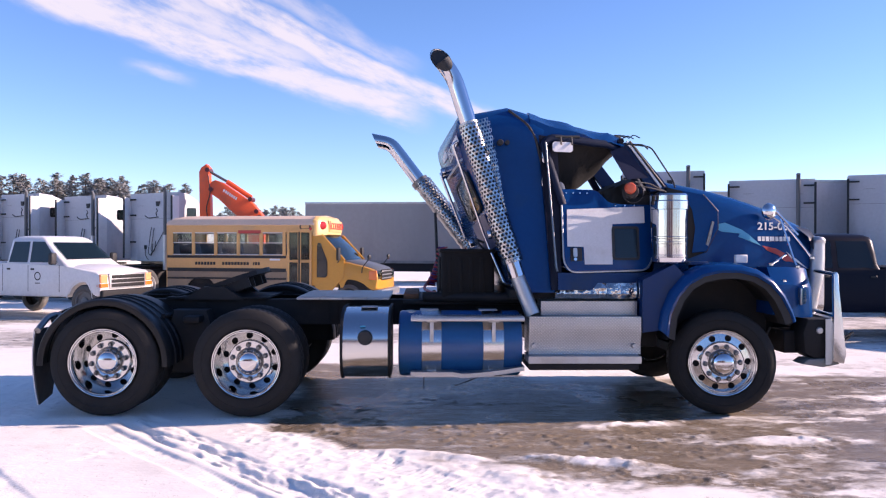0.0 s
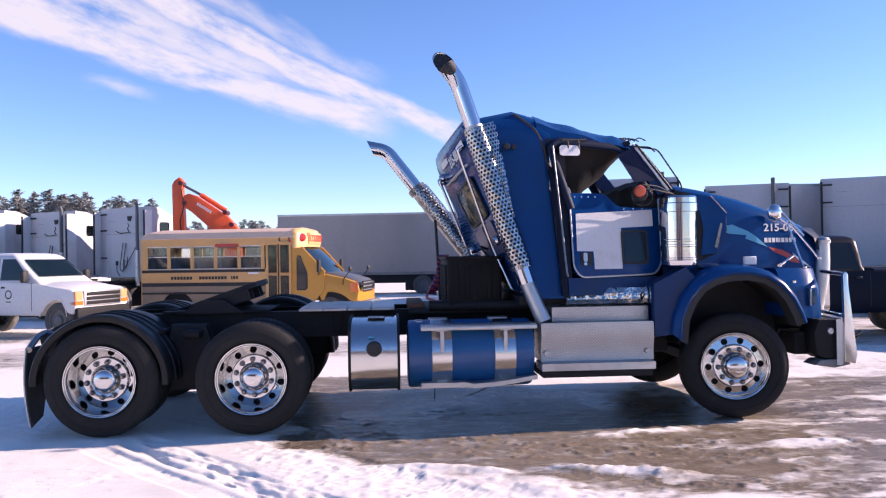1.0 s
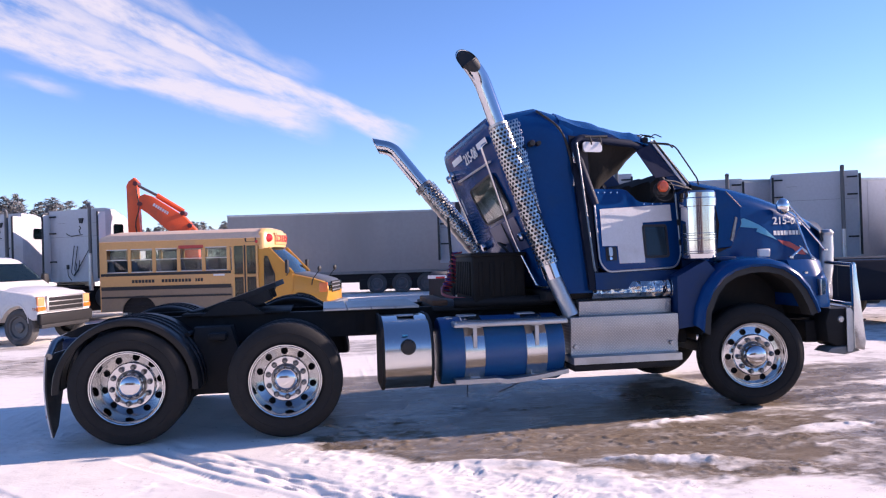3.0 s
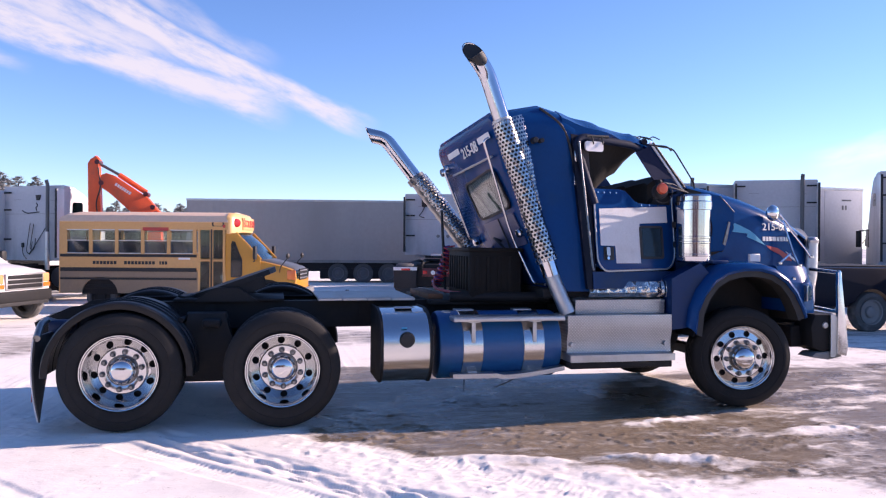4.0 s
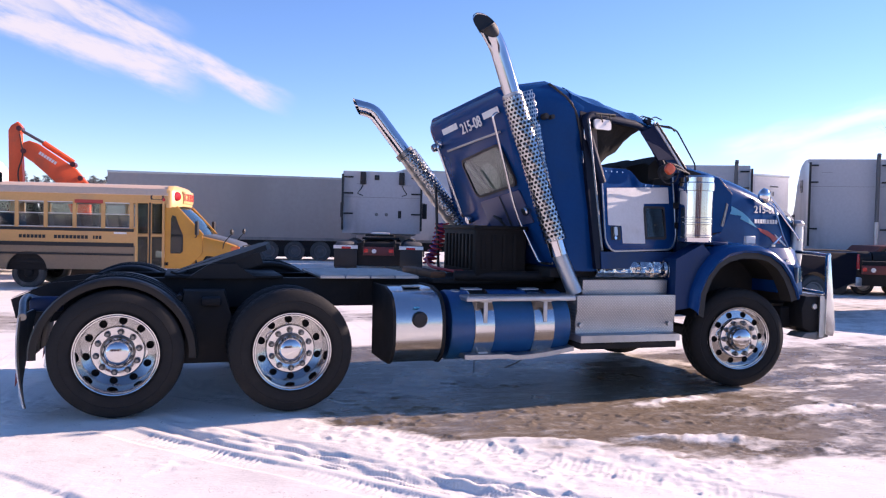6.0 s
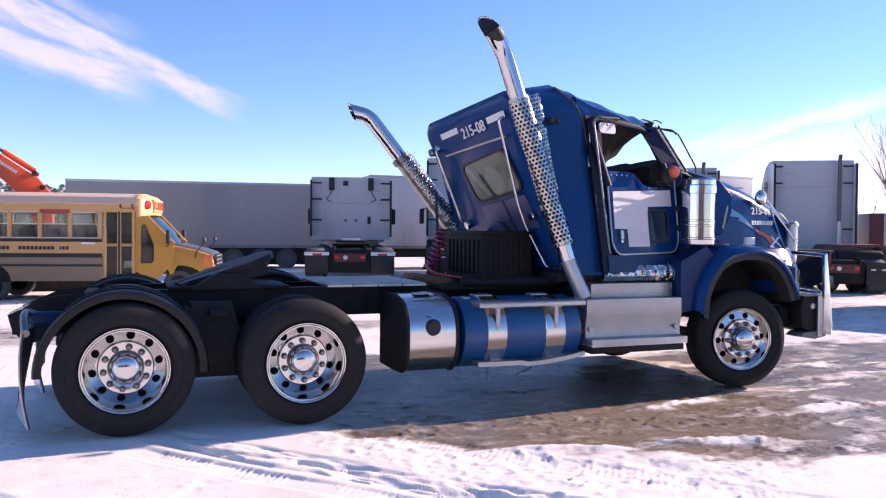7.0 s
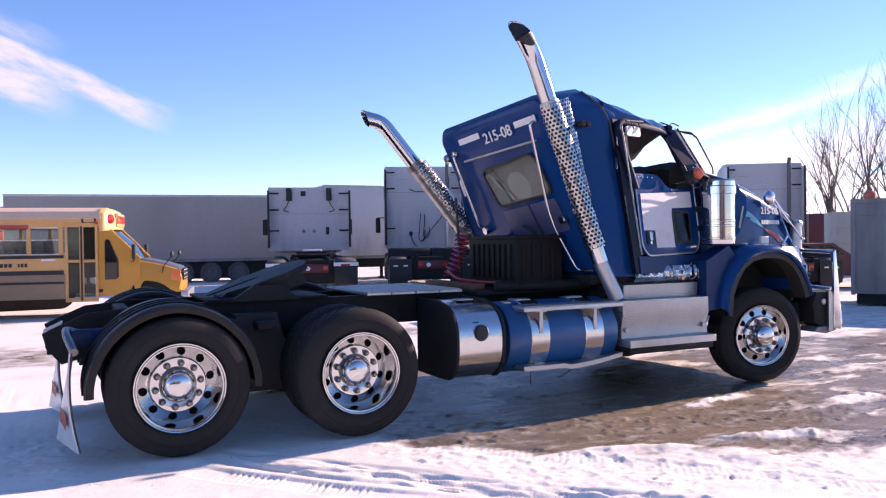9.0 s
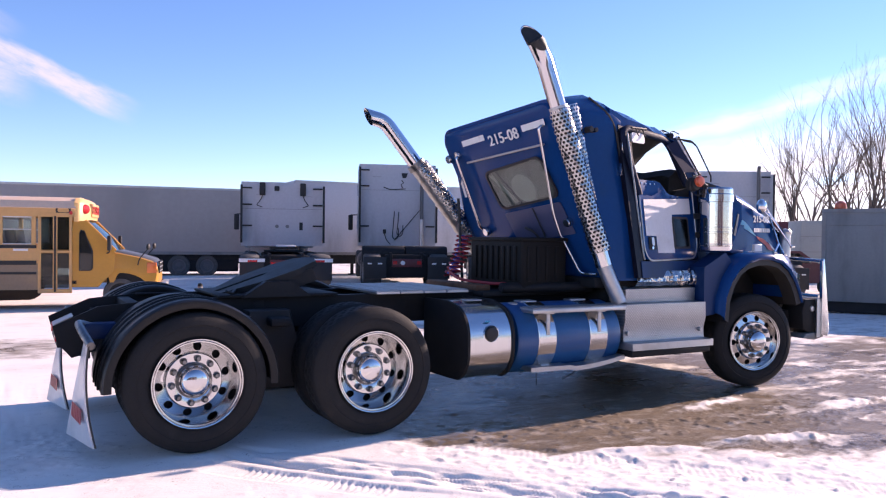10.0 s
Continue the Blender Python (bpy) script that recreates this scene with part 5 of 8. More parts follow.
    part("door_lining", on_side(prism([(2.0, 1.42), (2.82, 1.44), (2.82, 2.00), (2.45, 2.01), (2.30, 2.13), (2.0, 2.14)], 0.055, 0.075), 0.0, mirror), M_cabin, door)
    # sill below the door and the hinge pillar in front of it
    part("cab_sill", on_side(prism([(1.90, 1.20), (2.90, 1.20), (2.95, 1.30), (2.95, 1.362), (1.90, 1.362)], 0.0, 0.05), 0.0, mirror), M_blue_dark, truck)
    part("hinge_pillar", on_side(prism([(2.885, 1.30), (3.05, 1.30), (3.05, 2.14), (2.885, 2.14)], 0.0, 0.06), 0.0, mirror), M_blue_dark, truck)
    part("rear_pillar", on_side(prism([(1.84, 1.20), (1.94, 1.20), (1.93, 2.68), (1.74, 2.70)], 0.01, 0.07), 0.0, mirror), M_navy if near_side else M_blue, truck, "dark door pillar")
    bm = bmesh.new()
    tube_into(bm, bent([Vector((1.885, 0, 1.38)), Vector((1.875, 0, 1.42)), Vector((1.80, 0, 2.55)), Vector((1.795, 0, 2.62))], 0.04), 0.011, 10)
    part("entry_grab_bar", on_side(bm, 0.06 if near_side else 0.03, mirror), M_nut, truck, "upright steel entry handle")
    # A-pillar
    if near_side:
        quarter = loft([[(2.46, -0.895, 2.55), (2.60, -0.885, 2.61), (2.60, -0.865, 2.61), (2.46, -0.875, 2.55)], [(2.60, -1.0, 2.27), (2.82, -0.96, 2.29), (2.82, -0.94, 2.29), (2.60, -0.98, 2.27)]])
        part("quarter_panel", quarter, M_quarter, door, "bent dull blue quarter panel")
    pil = loft([[(2.88, y0, 2.16), (3.06, y0 * 1.0, 2.20), (3.06, y0 * 0.92, 2.20), (2.88, y0 * 0.92, 2.16)] for y0 in ((-0.84,) if near_side else (0.84,))]
               + [[(2.54, y0, 2.64), (2.69, y0, 2.66), (2.69, y0 * 0.9, 2.66), (2.54, y0 * 0.9, 2.64)] for y0 in ((-0.82,) if near_side else (0.82,))])
    part("windscreen_pillar", pil, M_blue_dark, truck, "bent windscreen pillar")
    if near_side:
        for k in range(2):
            part("pillar_trim", tube([(2.97 + 0.03 * k, -0.88, 2.20 + 0.01 * k), (2.63 + 0.03 * k, -0.855, 2.66)], 0.012, 6), M_gasket if k else M_decal, truck)

# bright crumpled strip under the sill, dark gap behind it
bm = bmesh.new()
rows = []
rng = random.Random(4)
for k in range(40):
    x = 1.885 + 1.02 * k / 39
    j = [rng.uniform(-0.012, 0.012) for _ in range(4)]
    rows.append([(x, -1.075 + j[0], 1.115), (x, -1.105 + j[1], 1.16), (x, -1.10 + j[2], 1.215), (x, -1.075 + j[3], 1.265)])
part("sill_trim", skin(loft(rows, closed=False, caps=False), 0.004), M_sheet, truck, "crumpled bright sill trim", 20)
part("cab_floor", one_box((1.46, -0.98, 1.10), (3.1, 0.98, 1.20), 0.02), M_black, truck)
# solid black block standing for the shade under the cab
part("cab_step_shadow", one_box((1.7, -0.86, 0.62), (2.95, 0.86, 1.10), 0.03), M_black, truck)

# roof skin, buckled, from the sleeper peak to the windscreen header
rows = []
rng = random.Random(9)
for i in range(15):
    s = i / 14
    x = 1.66 + 0.95 * s
    zt = 2.90 - 0.15 * s - 0.05 * s ** 2.0
    half = 0.93 - 0.07 * s
    row = []
    for j in range(21):
        u = -1 + j / 10
        z = zt + 0.02 * (1 - u * u) + 0.06 * (-u) * (1 - s) - 0.10 * max(0.0, abs(u) - 0.82) / 0.18
        z += 0.030 * math.sin(7 * s + 3 * u) * math.sin(2.1 * s * 3) + rng.uniform(-0.008, 0.008) * (1 if 0 < i < 14 else 0)
        z -= 0.05 * math.exp(-((s - 0.45) / 0.12) ** 2 - ((u + 0.5) / 0.3) ** 2)
        row.append((x, half * u, z))
    low = max(-half - 0.02, side_y(x, 2.68))
    rows.append([(x, low, min(2.67, row[0][2] - 0.01))] + row + [(x, -low, min(2.67, row[-1][2] - 0.01))])
part("cab_roof", skin(loft(rows, closed=False, caps=False), 0.02), M_blue, truck, "buckled blue cab roof", 22)
part("roof_header", tube(bent([Vector((2.58, -0.84, 2.665)), Vector((2.62, -0.4, 2.70)), Vector((2.62, 0.4, 2.69)), Vector((2.58, 0.84, 2.63))], 0.2), 0.03, 8), M_navy, truck, "bent windscreen header")
# torn marker lamp bases on the header
for k, (x, y, mat) in enumerate(((2.50, -0.50, M_red), (2.56, -0.42, M_rust), (2.60, -0.56, M_gasket), (2.46, -0.60, M_gasket))):
    part("marker_lamp_base", shift(lathe([(0.055, 0.0), (0.05, 0.03), (0.03, 0.045), (0.0, 0.05)], 14, "z"), pose(x, y, 2.715, 8 * k, 12, 0)), mat, truck, "torn-off roof marker lamp")
bm = bmesh.new()
for k in range(7):
    a = Vector((2.40 + 0.05 * k, -0.70 + 0.03 * (k % 3), 2.72))
    tube_into(bm, bent([a, a + Vector((0.05, 0.02, 0.03)), a + Vector((0.10, -0.03, -0.01))], 0.03, 3), 0.006, 5)
part("torn_wire", bm, M_gasket, truck)
# lining hanging down from the roof
rows = []
for i in range(9):
    s = i / 8
    rows.append([(1.84 + 0.76 * s, -0.80 + 1.3 * v, 2.70 - 0.04 * s - (0.95 - 0.86 * s) * math.sin(min(1.0, 3.0 * v) * 1.57) * (0.93 + 0.07 * math.sin(17 * s + 5 * v))) for v in [k / 8 for k in range(9)]])
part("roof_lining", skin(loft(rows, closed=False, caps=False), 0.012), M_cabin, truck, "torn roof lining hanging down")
# seat, dashboard, steering wheel, partition
for y in (-0.48, 0.5):
    st = part("cab_seat", loft([[(1.98, y - 0.24, 1.5), (2.48, y - 0.24, 1.52), (2.48, y + 0.24, 1.52), (1.98, y + 0.24, 1.5)], [(1.98, y - 0.25, 1.68), (2.50, y - 0.25, 1.70), (2.50, y + 0.25, 1.70), (1.98, y + 0.25, 1.68)]]), M_seat, truck)
    bm = one_box((-0.07, -0.24, 0.0), (0.07, 0.24, 0.62), 0.06, 3)
    part("seat_back", bm, M_seat, st, "blue-grey cloth seat back").matrix_basis = pose(2.08, y, 1.66, 0, -10, 0)
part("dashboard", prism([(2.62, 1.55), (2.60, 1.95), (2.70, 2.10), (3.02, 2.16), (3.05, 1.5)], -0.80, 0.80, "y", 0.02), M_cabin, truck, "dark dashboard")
rows = []
rng = random.Random(21)
for k in range(13):
    u = k / 12
    y = -0.72 + 1.55 * u
    b = rng.uniform(-0.03, 0.03)
    rows.append([(2.66, y, 1.95), (2.69 + b, y, 2.26 + b), (2.80 + b, y, 2.34 + 0.6 * b), (2.97, y, 2.33 - b), (3.02, y, 2.12)])
part("crushed_dash_top", loft(rows), M_cabin, truck, "crushed dark dashboard top", 25)
sw = bmesh.new()
tube_into(sw, [(0.22 * math.cos(2 * math.pi * k / 24), 0.22 * math.sin(2 * math.pi * k / 24), 0) for k in range(25)], 0.016, 8)
tube_into(sw, [(-0.21, 0, 0), (0.21, 0, 0)], 0.014, 6)
part("steering_wheel", sw, M_gasket, truck).matrix_basis = pose(2.55, 0.48, 2.06, 0, -50, 0)
part("cowl", prism([(2.88, 1.45), (2.88, 2.12), (3.06, 2.20), (3.10, 1.45)], -0.82, 0.82), M_blue_dark, truck)
part("firewall", one_box((2.98, -0.86, 1.1), (3.04, 0.86, 2.15), 0.01), M_black, truck)

# broken mirror brackets and the amber side lamp
bm = bmesh.new()
for pts in ([(2.70, -0.88, 2.62), (2.86, -0.90, 2.60), (3.08, -0.92, 2.26), (3.10, -0.90, 2.20)],
            [(2.62, -0.88, 2.63), (2.78, -0.93, 2.615), (2.82, -0.94, 2.57)],
            [(2.66, -1.06, 2.24), (2.82, -1.0, 2.23), (3.0, -0.95, 2.15)],
            [(2.60, -1.08, 2.21), (2.78, -1.05, 2.19), (2.96, -0.98, 2.16)]):
    tube_into(bm, bent([Vector(p) for p in pts], 0.05, 3), 0.008, 7)
part("mirror_bracket", bm, M_gasket, truck, "broken mirror bracket tubes")
part("mirror_shell", shift(lathe([(0.0, -0.06), (0.06, -0.05), (0.075, -0.01), (0.07, 0.04), (0.04, 0.07), (0.0, 0.075)], 20), pose(2.60, -1.13, 2.145)), M_gasket, truck, "broken black mirror shell")
part("side_marker", shift(lathe([(0.05, 0.0), (0.056, -0.02), (0.045, -0.045), (0.0, -0.055)], 24), pose(2.565, -1.225, 2.165)), M_amber_dark, truck, "round amber side lamp")
part("mirror_hoop", tube([(2.61 + 0.10 * math.cos(a), -1.17, 2.13 + 0.10 * math.sin(a)) for a in (2 * math.pi * k / 24 for k in range(25))], 0.005, 6), M_gasket, truck)

# chrome air cleaner canister
ac = part("air_cleaner", shift(lathe([(0.0, 1.455), (0.125, 1.455), (0.142, 1.47), (0.146, 1.50), (0.146, 1.515), (0.150, 1.52), (0.150, 1.535), (0.146, 1.54), (0.146, 1.64), (0.150, 1.645), (0.150, 1.66), (0.146, 1.665), (0.146, 1.69), (0.150, 1.695), (0.150, 1.71), (0.146, 1.715), (0.146, 1.97), (0.156, 1.975), (0.156, 2.05), (0.150, 2.06), (0.150, 2.105), (0.135, 2.125), (0.0, 2.13)], 48, "z"), pose(2.995, -1.07, 0, 0, 0, 0) @ Matrix.Diagonal((1.13, 1.13, 1, 1))), M_chrome, truck, "ribbed chrome air cleaner canister", 18)
for z in (1.60, 1.80):
    part("canister_mount", one_box((2.86, -1.04, z), (2.95, -0.86, z + 0.06), 0.006, 1), M_gasket, ac)
part("intake_elbow", tube(bent([Vector((3.05, -0.95, 2.05)), Vector((3.12, -0.72, 2.0)), Vector((3.12, -0.6, 1.8))], 0.12, 5), 0.085, 16), M_gasket, ac)


# ---- hood, fenders, nose ----
def hood_ring(x, half, zt, zb, rad):
    o = [(-half - 0.04, zb), (-half - 0.02, zb + (zt - rad - zb) * 0.5)]
    o += [(-half + rad - rad * math.cos(radians(a)), zt - rad + rad * math.sin(radians(a))) for a in (0, 22, 45, 68, 90)]
    o += [(-half * 0.45, zt + 0.025), (0.0, zt + 0.04)]
    o += [(-y, z) for y, z in o[-2::-1]]
    return [(x, y, z) for y, z in o]


hood_rows = []
for k in range(13):
    s = k / 12
    x = 3.07 + 1.72 * s
    hood_rows.append(hood_ring(x, 0.80 - 0.11 * s - 0.17 * s * s, 2.27 - 0.255 * s - 0.275 * s ** 2.4, 1.40, 0.17 + 0.05 * s))
hood = part("hood", skin(loft(hood_rows, closed=False, caps=False), 0.012), M_blue, truck, "sloping blue hood with faded stripes", 40)


def hood_side(x, z):
    s = (x - 3.07) / 1.72
    half = 0.80 - 0.11 * s - 0.17 * s * s
    zt = 2.27 - 0.255 * s - 0.275 * s ** 2.4
    return -half - 0.04 + 0.04 * min(1.0, max(0.0, (z - 1.40) / (zt - 1.6)))


def on_hood(bm, out):
    for v in bm.verts:
        v.co.y += hood_side(v.co.x, v.co.z) - out
    return bm


def fine(bm, cuts=3):
    bmesh.ops.triangulate(bm, faces=[f for f in bm.faces if len(f.verts) > 4])
    bmesh.ops.subdivide_edges(bm, edges=bm.edges[:], cuts=cuts, use_grid_fill=True)
    return bm


part("fleet_number", on_hood(shift(shift(lettering("215-08", 0.108), Matrix.Diagonal((1.16, 1, 1, 1))), pose(4.19, -0.001, 1.825)), 0.004), M_decal, hood, "white fleet number")
part("maker_lettering", on_hood(shift(letter_bars([0.035, 0.03, 0.035, 0.05, 0.035, 0.035, 0.03, 0.035], 0.046, 0.012), pose(4.20, 0, 1.70)), 0.004), M_decal, hood)
part("stripe", on_hood(fine(prism([(3.50, 1.83), (3.66, 1.86), (3.84, 1.79), (3.92, 1.74), (3.87, 1.73), (4.05, 1.63), (3.80, 1.72), (3.84, 1.75), (3.62, 1.77)], -0.002, 0.002)), 0.005), M_teal_decal, hood, "teal lightning stripe")
part("stripe", on_hood(fine(prism([(4.06, 1.63), (4.22, 1.60), (4.36, 1.53), (4.42, 1.46), (4.31, 1.475), (4.25, 1.53), (4.12, 1.58)], -0.002, 0.002)), 0.005), M_red_decal, hood, "faded red stripe")
part("stripe", on_hood(fine(prism([(4.33, 1.57), (4.46, 1.485), (4.58, 1.39), (4.49, 1.44), (4.39, 1.50)], -0.002, 0.002)), 0.006), M_decal, hood, "pale stripe")
# black slab painted for the shaded gap at the back of the hood, torn flap
part("hood_gap", prism([(3.03, 1.5), (3.02, 2.20), (3.30, 2.14), (3.40, 2.10), (3.50, 1.96), (3.50, 1.80), (3.40, 1.56), (3.25, 1.5)], -0.90, -0.82), M_black, hood, "black slab for the shaded gap behind the torn hood edge")
part("torn_edge", loft([[(3.38, -0.88, 2.12), (3.40, -0.87, 2.12), (3.40, -0.79, 2.10)], [(3.50, -0.93, 1.96), (3.525, -0.92, 1.96), (3.52, -0.81, 1.95)], [(3.50, -0.95, 1.80), (3.525, -0.94, 1.80), (3.52, -0.82, 1.80)], [(3.39, -0.94, 1.56), (3.41, -0.93, 1.56), (3.41, -0.84, 1.56)]]), M_navy, hood, "torn dark hood edge")
part("torn_flap", loft([[(3.17, -0.90, 2.17), (3.18, -0.89, 2.17), (3.38, -0.905, 2.125), (3.375, -0.915, 2.13)], [(3.27, -0.91, 1.98), (3.28, -0.90, 1.98), (3.50, -0.955, 1.955), (3.505, -0.965, 1.96)], [(3.30, -0.915, 1.80), (3.31, -0.905, 1.80), (3.49, -0.965, 1.79), (3.50, -0.975, 1.795)], [(3.27, -0.915, 1.56), (3.28, -0.905, 1.555), (3.39, -0.955, 1.57), (3.395, -0.965, 1.575)]]), M_blue, hood, "bent blue flap of the torn hood edge", 25)
# highlight along the torn edge, modelled as a thin steel tube
part("edge_glint", tube(bent([Vector((3.375, -0.92, 2.135)), Vector((3.51, -0.97, 1.965))], 0.05), 0.005, 6), M_nut, hood)
part("edge_bracket", prism([(3.42, 1.62), (3.47, 1.86), (3.45, 1.87), (3.39, 1.64)], -0.965, -0.95), M_nut, hood)

outer = [(2.845, 0.83), (2.87, 1.0), (2.95, 1.19), (3.07, 1.33), (3.22, 1.425), (3.40, 1.455), (3.62, 1.45), (3.78, 1.405), (3.93, 1.31), (4.04, 1.18), (4.12, 1.02), (4.15, 0.93)]
inner_o = [(2.93, 0.76), (2.955, 0.98), (3.03, 1.14), (3.13, 1.26), (3.26, 1.335), (3.42, 1.372), (3.60, 1.372), (3.76, 1.335), (3.895, 1.253), (4.0, 1.135), (4.08, 0.99), (4.115, 0.90)]
inner_l = [(x + (3.47 - x) * 0.11, z - 0.058 * math.exp(-((x - 3.45) / 0.6) ** 2)) for x, z in inner_o]
for sgn in (-1, 1):
    def fy(y):
        return y * sgn
    rows = []
    for (x, z), (xi, zi) in zip(outer, inner_o):
        bow = 0.02 * math.sin(math.pi * (x - 2.84) / 1.31)
        rows.append([(xi, fy(-1.265 - bow), zi), (xi + (x - xi) * 0.3, fy(-1.285 - bow), zi + (z - zi) * 0.3), (xi + (x - xi) * 0.75, fy(-1.27 - bow), zi + (z - zi) * 0.78), (x, fy(-1.23 - bow), z), (x, fy(-1.05), z + 0.015), (x, fy(-0.78), z + 0.012)])
    fen = part("front_fender", skin(loft(rows, closed=False, caps=False), 0.012), M_blue, truck, "blue flared front fender", 45)
    rows = [[(x, fy(-1.26), z) for x, z in (a, b)] + [(b[0], fy(-1.10), b[1])] for a, b in zip(inner_o, inner_l)]
    part("fender_lip", skin(loft(rows, closed=False, caps=False), 0.012), M_gasket, fen, "black rubber fender lip")
    part("wheel_well", skin(loft([[(x, fy(-1.2), z - 0.03), (x, fy(-0.55), z - 0.03)] for x, z in inner_o], closed=False, caps=False), 0.01), M_black, fen)
    nose = loft([[(4.00, fy(-1.10), 0.96), (4.00, fy(-1.08), 1.25), (4.00, fy(-0.95), 1.42), (4.00, fy(-0.5), 1.42), (4.00, fy(-0.5), 0.96)],
                 [(4.22, fy(-1.07), 0.94), (4.22, fy(-1.045), 1.25), (4.22, fy(-0.92), 1.42), (4.22, fy(-0.5), 1.42), (4.22, fy(-0.5), 0.94)],
                 [(4.40, fy(-1.02), 0.92), (4.40, fy(-0.985), 1.22), (4.40, fy(-0.87), 1.41), (4.40, fy(-0.4), 1.41), (4.40, fy(-0.4), 0.92)],
                 [(4.45, fy(-0.97), 0.93), (4.45, fy(-0.94), 1.20), (4.45, fy(-0.83), 1.40), (4.45, fy(-0.3), 1.40), (4.45, fy(-0.3), 0.93)]])
    part("nose_panel", nose, M_blue, fen, "blue headlamp panel", 25)
    part("headlamp", one_box((4.285, min(fy(-1.09), fy(-1.0)), 1.065), (4.335, max(fy(-1.09), fy(-1.0)), 1.21), 0.02, 3), M_glass, fen, "cracked headlamp")
    part("lamp_frame", one_box((4.275, min(fy(-1.08), fy(-1.0)), 1.055), (4.295, max(fy(-1.08), fy(-1.0)), 1.22), 0.008), M_alu_dull, fen)
    part("cowl_side", prism([(2.70, 0.80), (2.70, 1.30), (3.00, 1.45), (3.10, 1.35), (2.95, 1.18), (2.88, 1.0), (2.86, 0.82)], fy(-1.20), fy(-1.0)), M_blue_dark, fen, "dark blue fender rear panel")
part("fender_badge", boxes(((3.66, -1.02, 1.462), (3.78, -0.98, 1.54))), M_decal, truck, "small pale sticker plate")
part("mount_pad", one_box((3.18, -1.12, 1.44), (3.36, -0.95, 1.475), 0.01), M_blue_dark, truck)

# engine and dark things under the hood
part("engine", one_box((3.05, -0.42, 0.70), (4.45, 0.42, 1.75), 0.08, 3), M_black, truck)
part("radiator", one_box((4.55, -0.50, 0.80), (4.70, 0.50, 1.62), 0.02), M_black, truck)
for y in (-0.72, 0.66):
    part("wheel_well_wall", one_box((2.98, y, 0.7), (4.1, y + 0.06, 1.4), 0.006, 1), M_black, truck)
part("grille_shell", ring_panel(rounded(-0.52, 0.90, 0.52, 1.70, 0.12), rounded(-0.42, 0.97, 0.42, 1.62, 0.09), 4.66, 4.80, "x"), M_alu, truck, "bright grille surround")
for k in range(11):
    part("grille_bar", one_box((4.70, -0.42 + 0.078 * k, 0.97), (4.73, -0.40 + 0.078 * k, 1.62), 0.004, 1), M_alu, truck)
for y in (-0.61, 0.61):
    rows = []
    for k in range(9):
        s = k / 8
        z = 0.90 + 0.80 * s
        x = 4.58 + 0.10 * s + 0.03 * math.sin(3 * s)
        w = 0.068 - 0.012 * abs(2 * s - 1)
        rows.append([(x + w * math.cos(a) * 1.2, y + w * math.sin(a), z) for a in (2 * math.pi * j / 14 for j in range(14))])
    part("grille_post", loft(rows), M_alu_dull, truck, "bright bent grille post")
    part("post_cap", shift(lathe([(0.07, 0.0), (0.075, 0.03), (0.05, 0.06), (0.0, 0.07)], 16, "z"), pose(4.685, y, 1.66)), M_alu_dull, truck)
part("nose_flap", loft([[(4.42, -0.66, 1.83), (4.62, -0.55, 1.80), (4.62, -0.50, 1.82)], [(4.55, -0.68, 1.72), (4.72, -0.56, 1.68), (4.72, -0.50, 1.70)], [(4.60, -0.66, 1.60), (4.74, -0.56, 1.56), (4.74, -0.52, 1.58)]]), M_navy, truck, "torn dark hood nose")

# chrome ball mirror on the hood with its legs
bl = part("ball_mirror", shift(lathe([(0.0, -0.06), (0.05, -0.052), (0.08, -0.025), (0.088, 0.0), (0.07, 0.03), (0.03, 0.05), (0.0, 0.055)], 28), pose(4.12, -0.72, 1.975, 0, 0, 20)), M_chrome, truck, "round chrome hood mirror")
bm = bmesh.new()
for pts in ([(4.12, -0.70, 1.97), (4.30, -0.74, 1.82), (4.46, -0.82, 1.58), (4.50, -0.85, 1.50)], [(4.24, -0.72, 1.90), (4.32, -0.80, 1.55), (4.34, -0.86, 1.42)], [(4.22, -0.88, 1.54), (4.02, -0.98, 1.44)], [(4.16, -0.70, 2.03), (4.42, -0.72, 1.74)]):
    tube_into(bm, [Vector(p) for p in pts], 0.012, 8)
part("mirror_tripod", bm, M_chrome, bl, "thin chrome tripod")
for p in ((4.50, -0.85, 1.50), (4.34, -0.87, 1.41), (4.02, -0.99, 1.435), (4.10, -1.10, 1.28)):
    part("leg_foot", shift(lathe([(0.026, 0.0), (0.026, 0.02), (0.0, 0.03)], 12, "z"), pose(*p)), M_alu, bl)

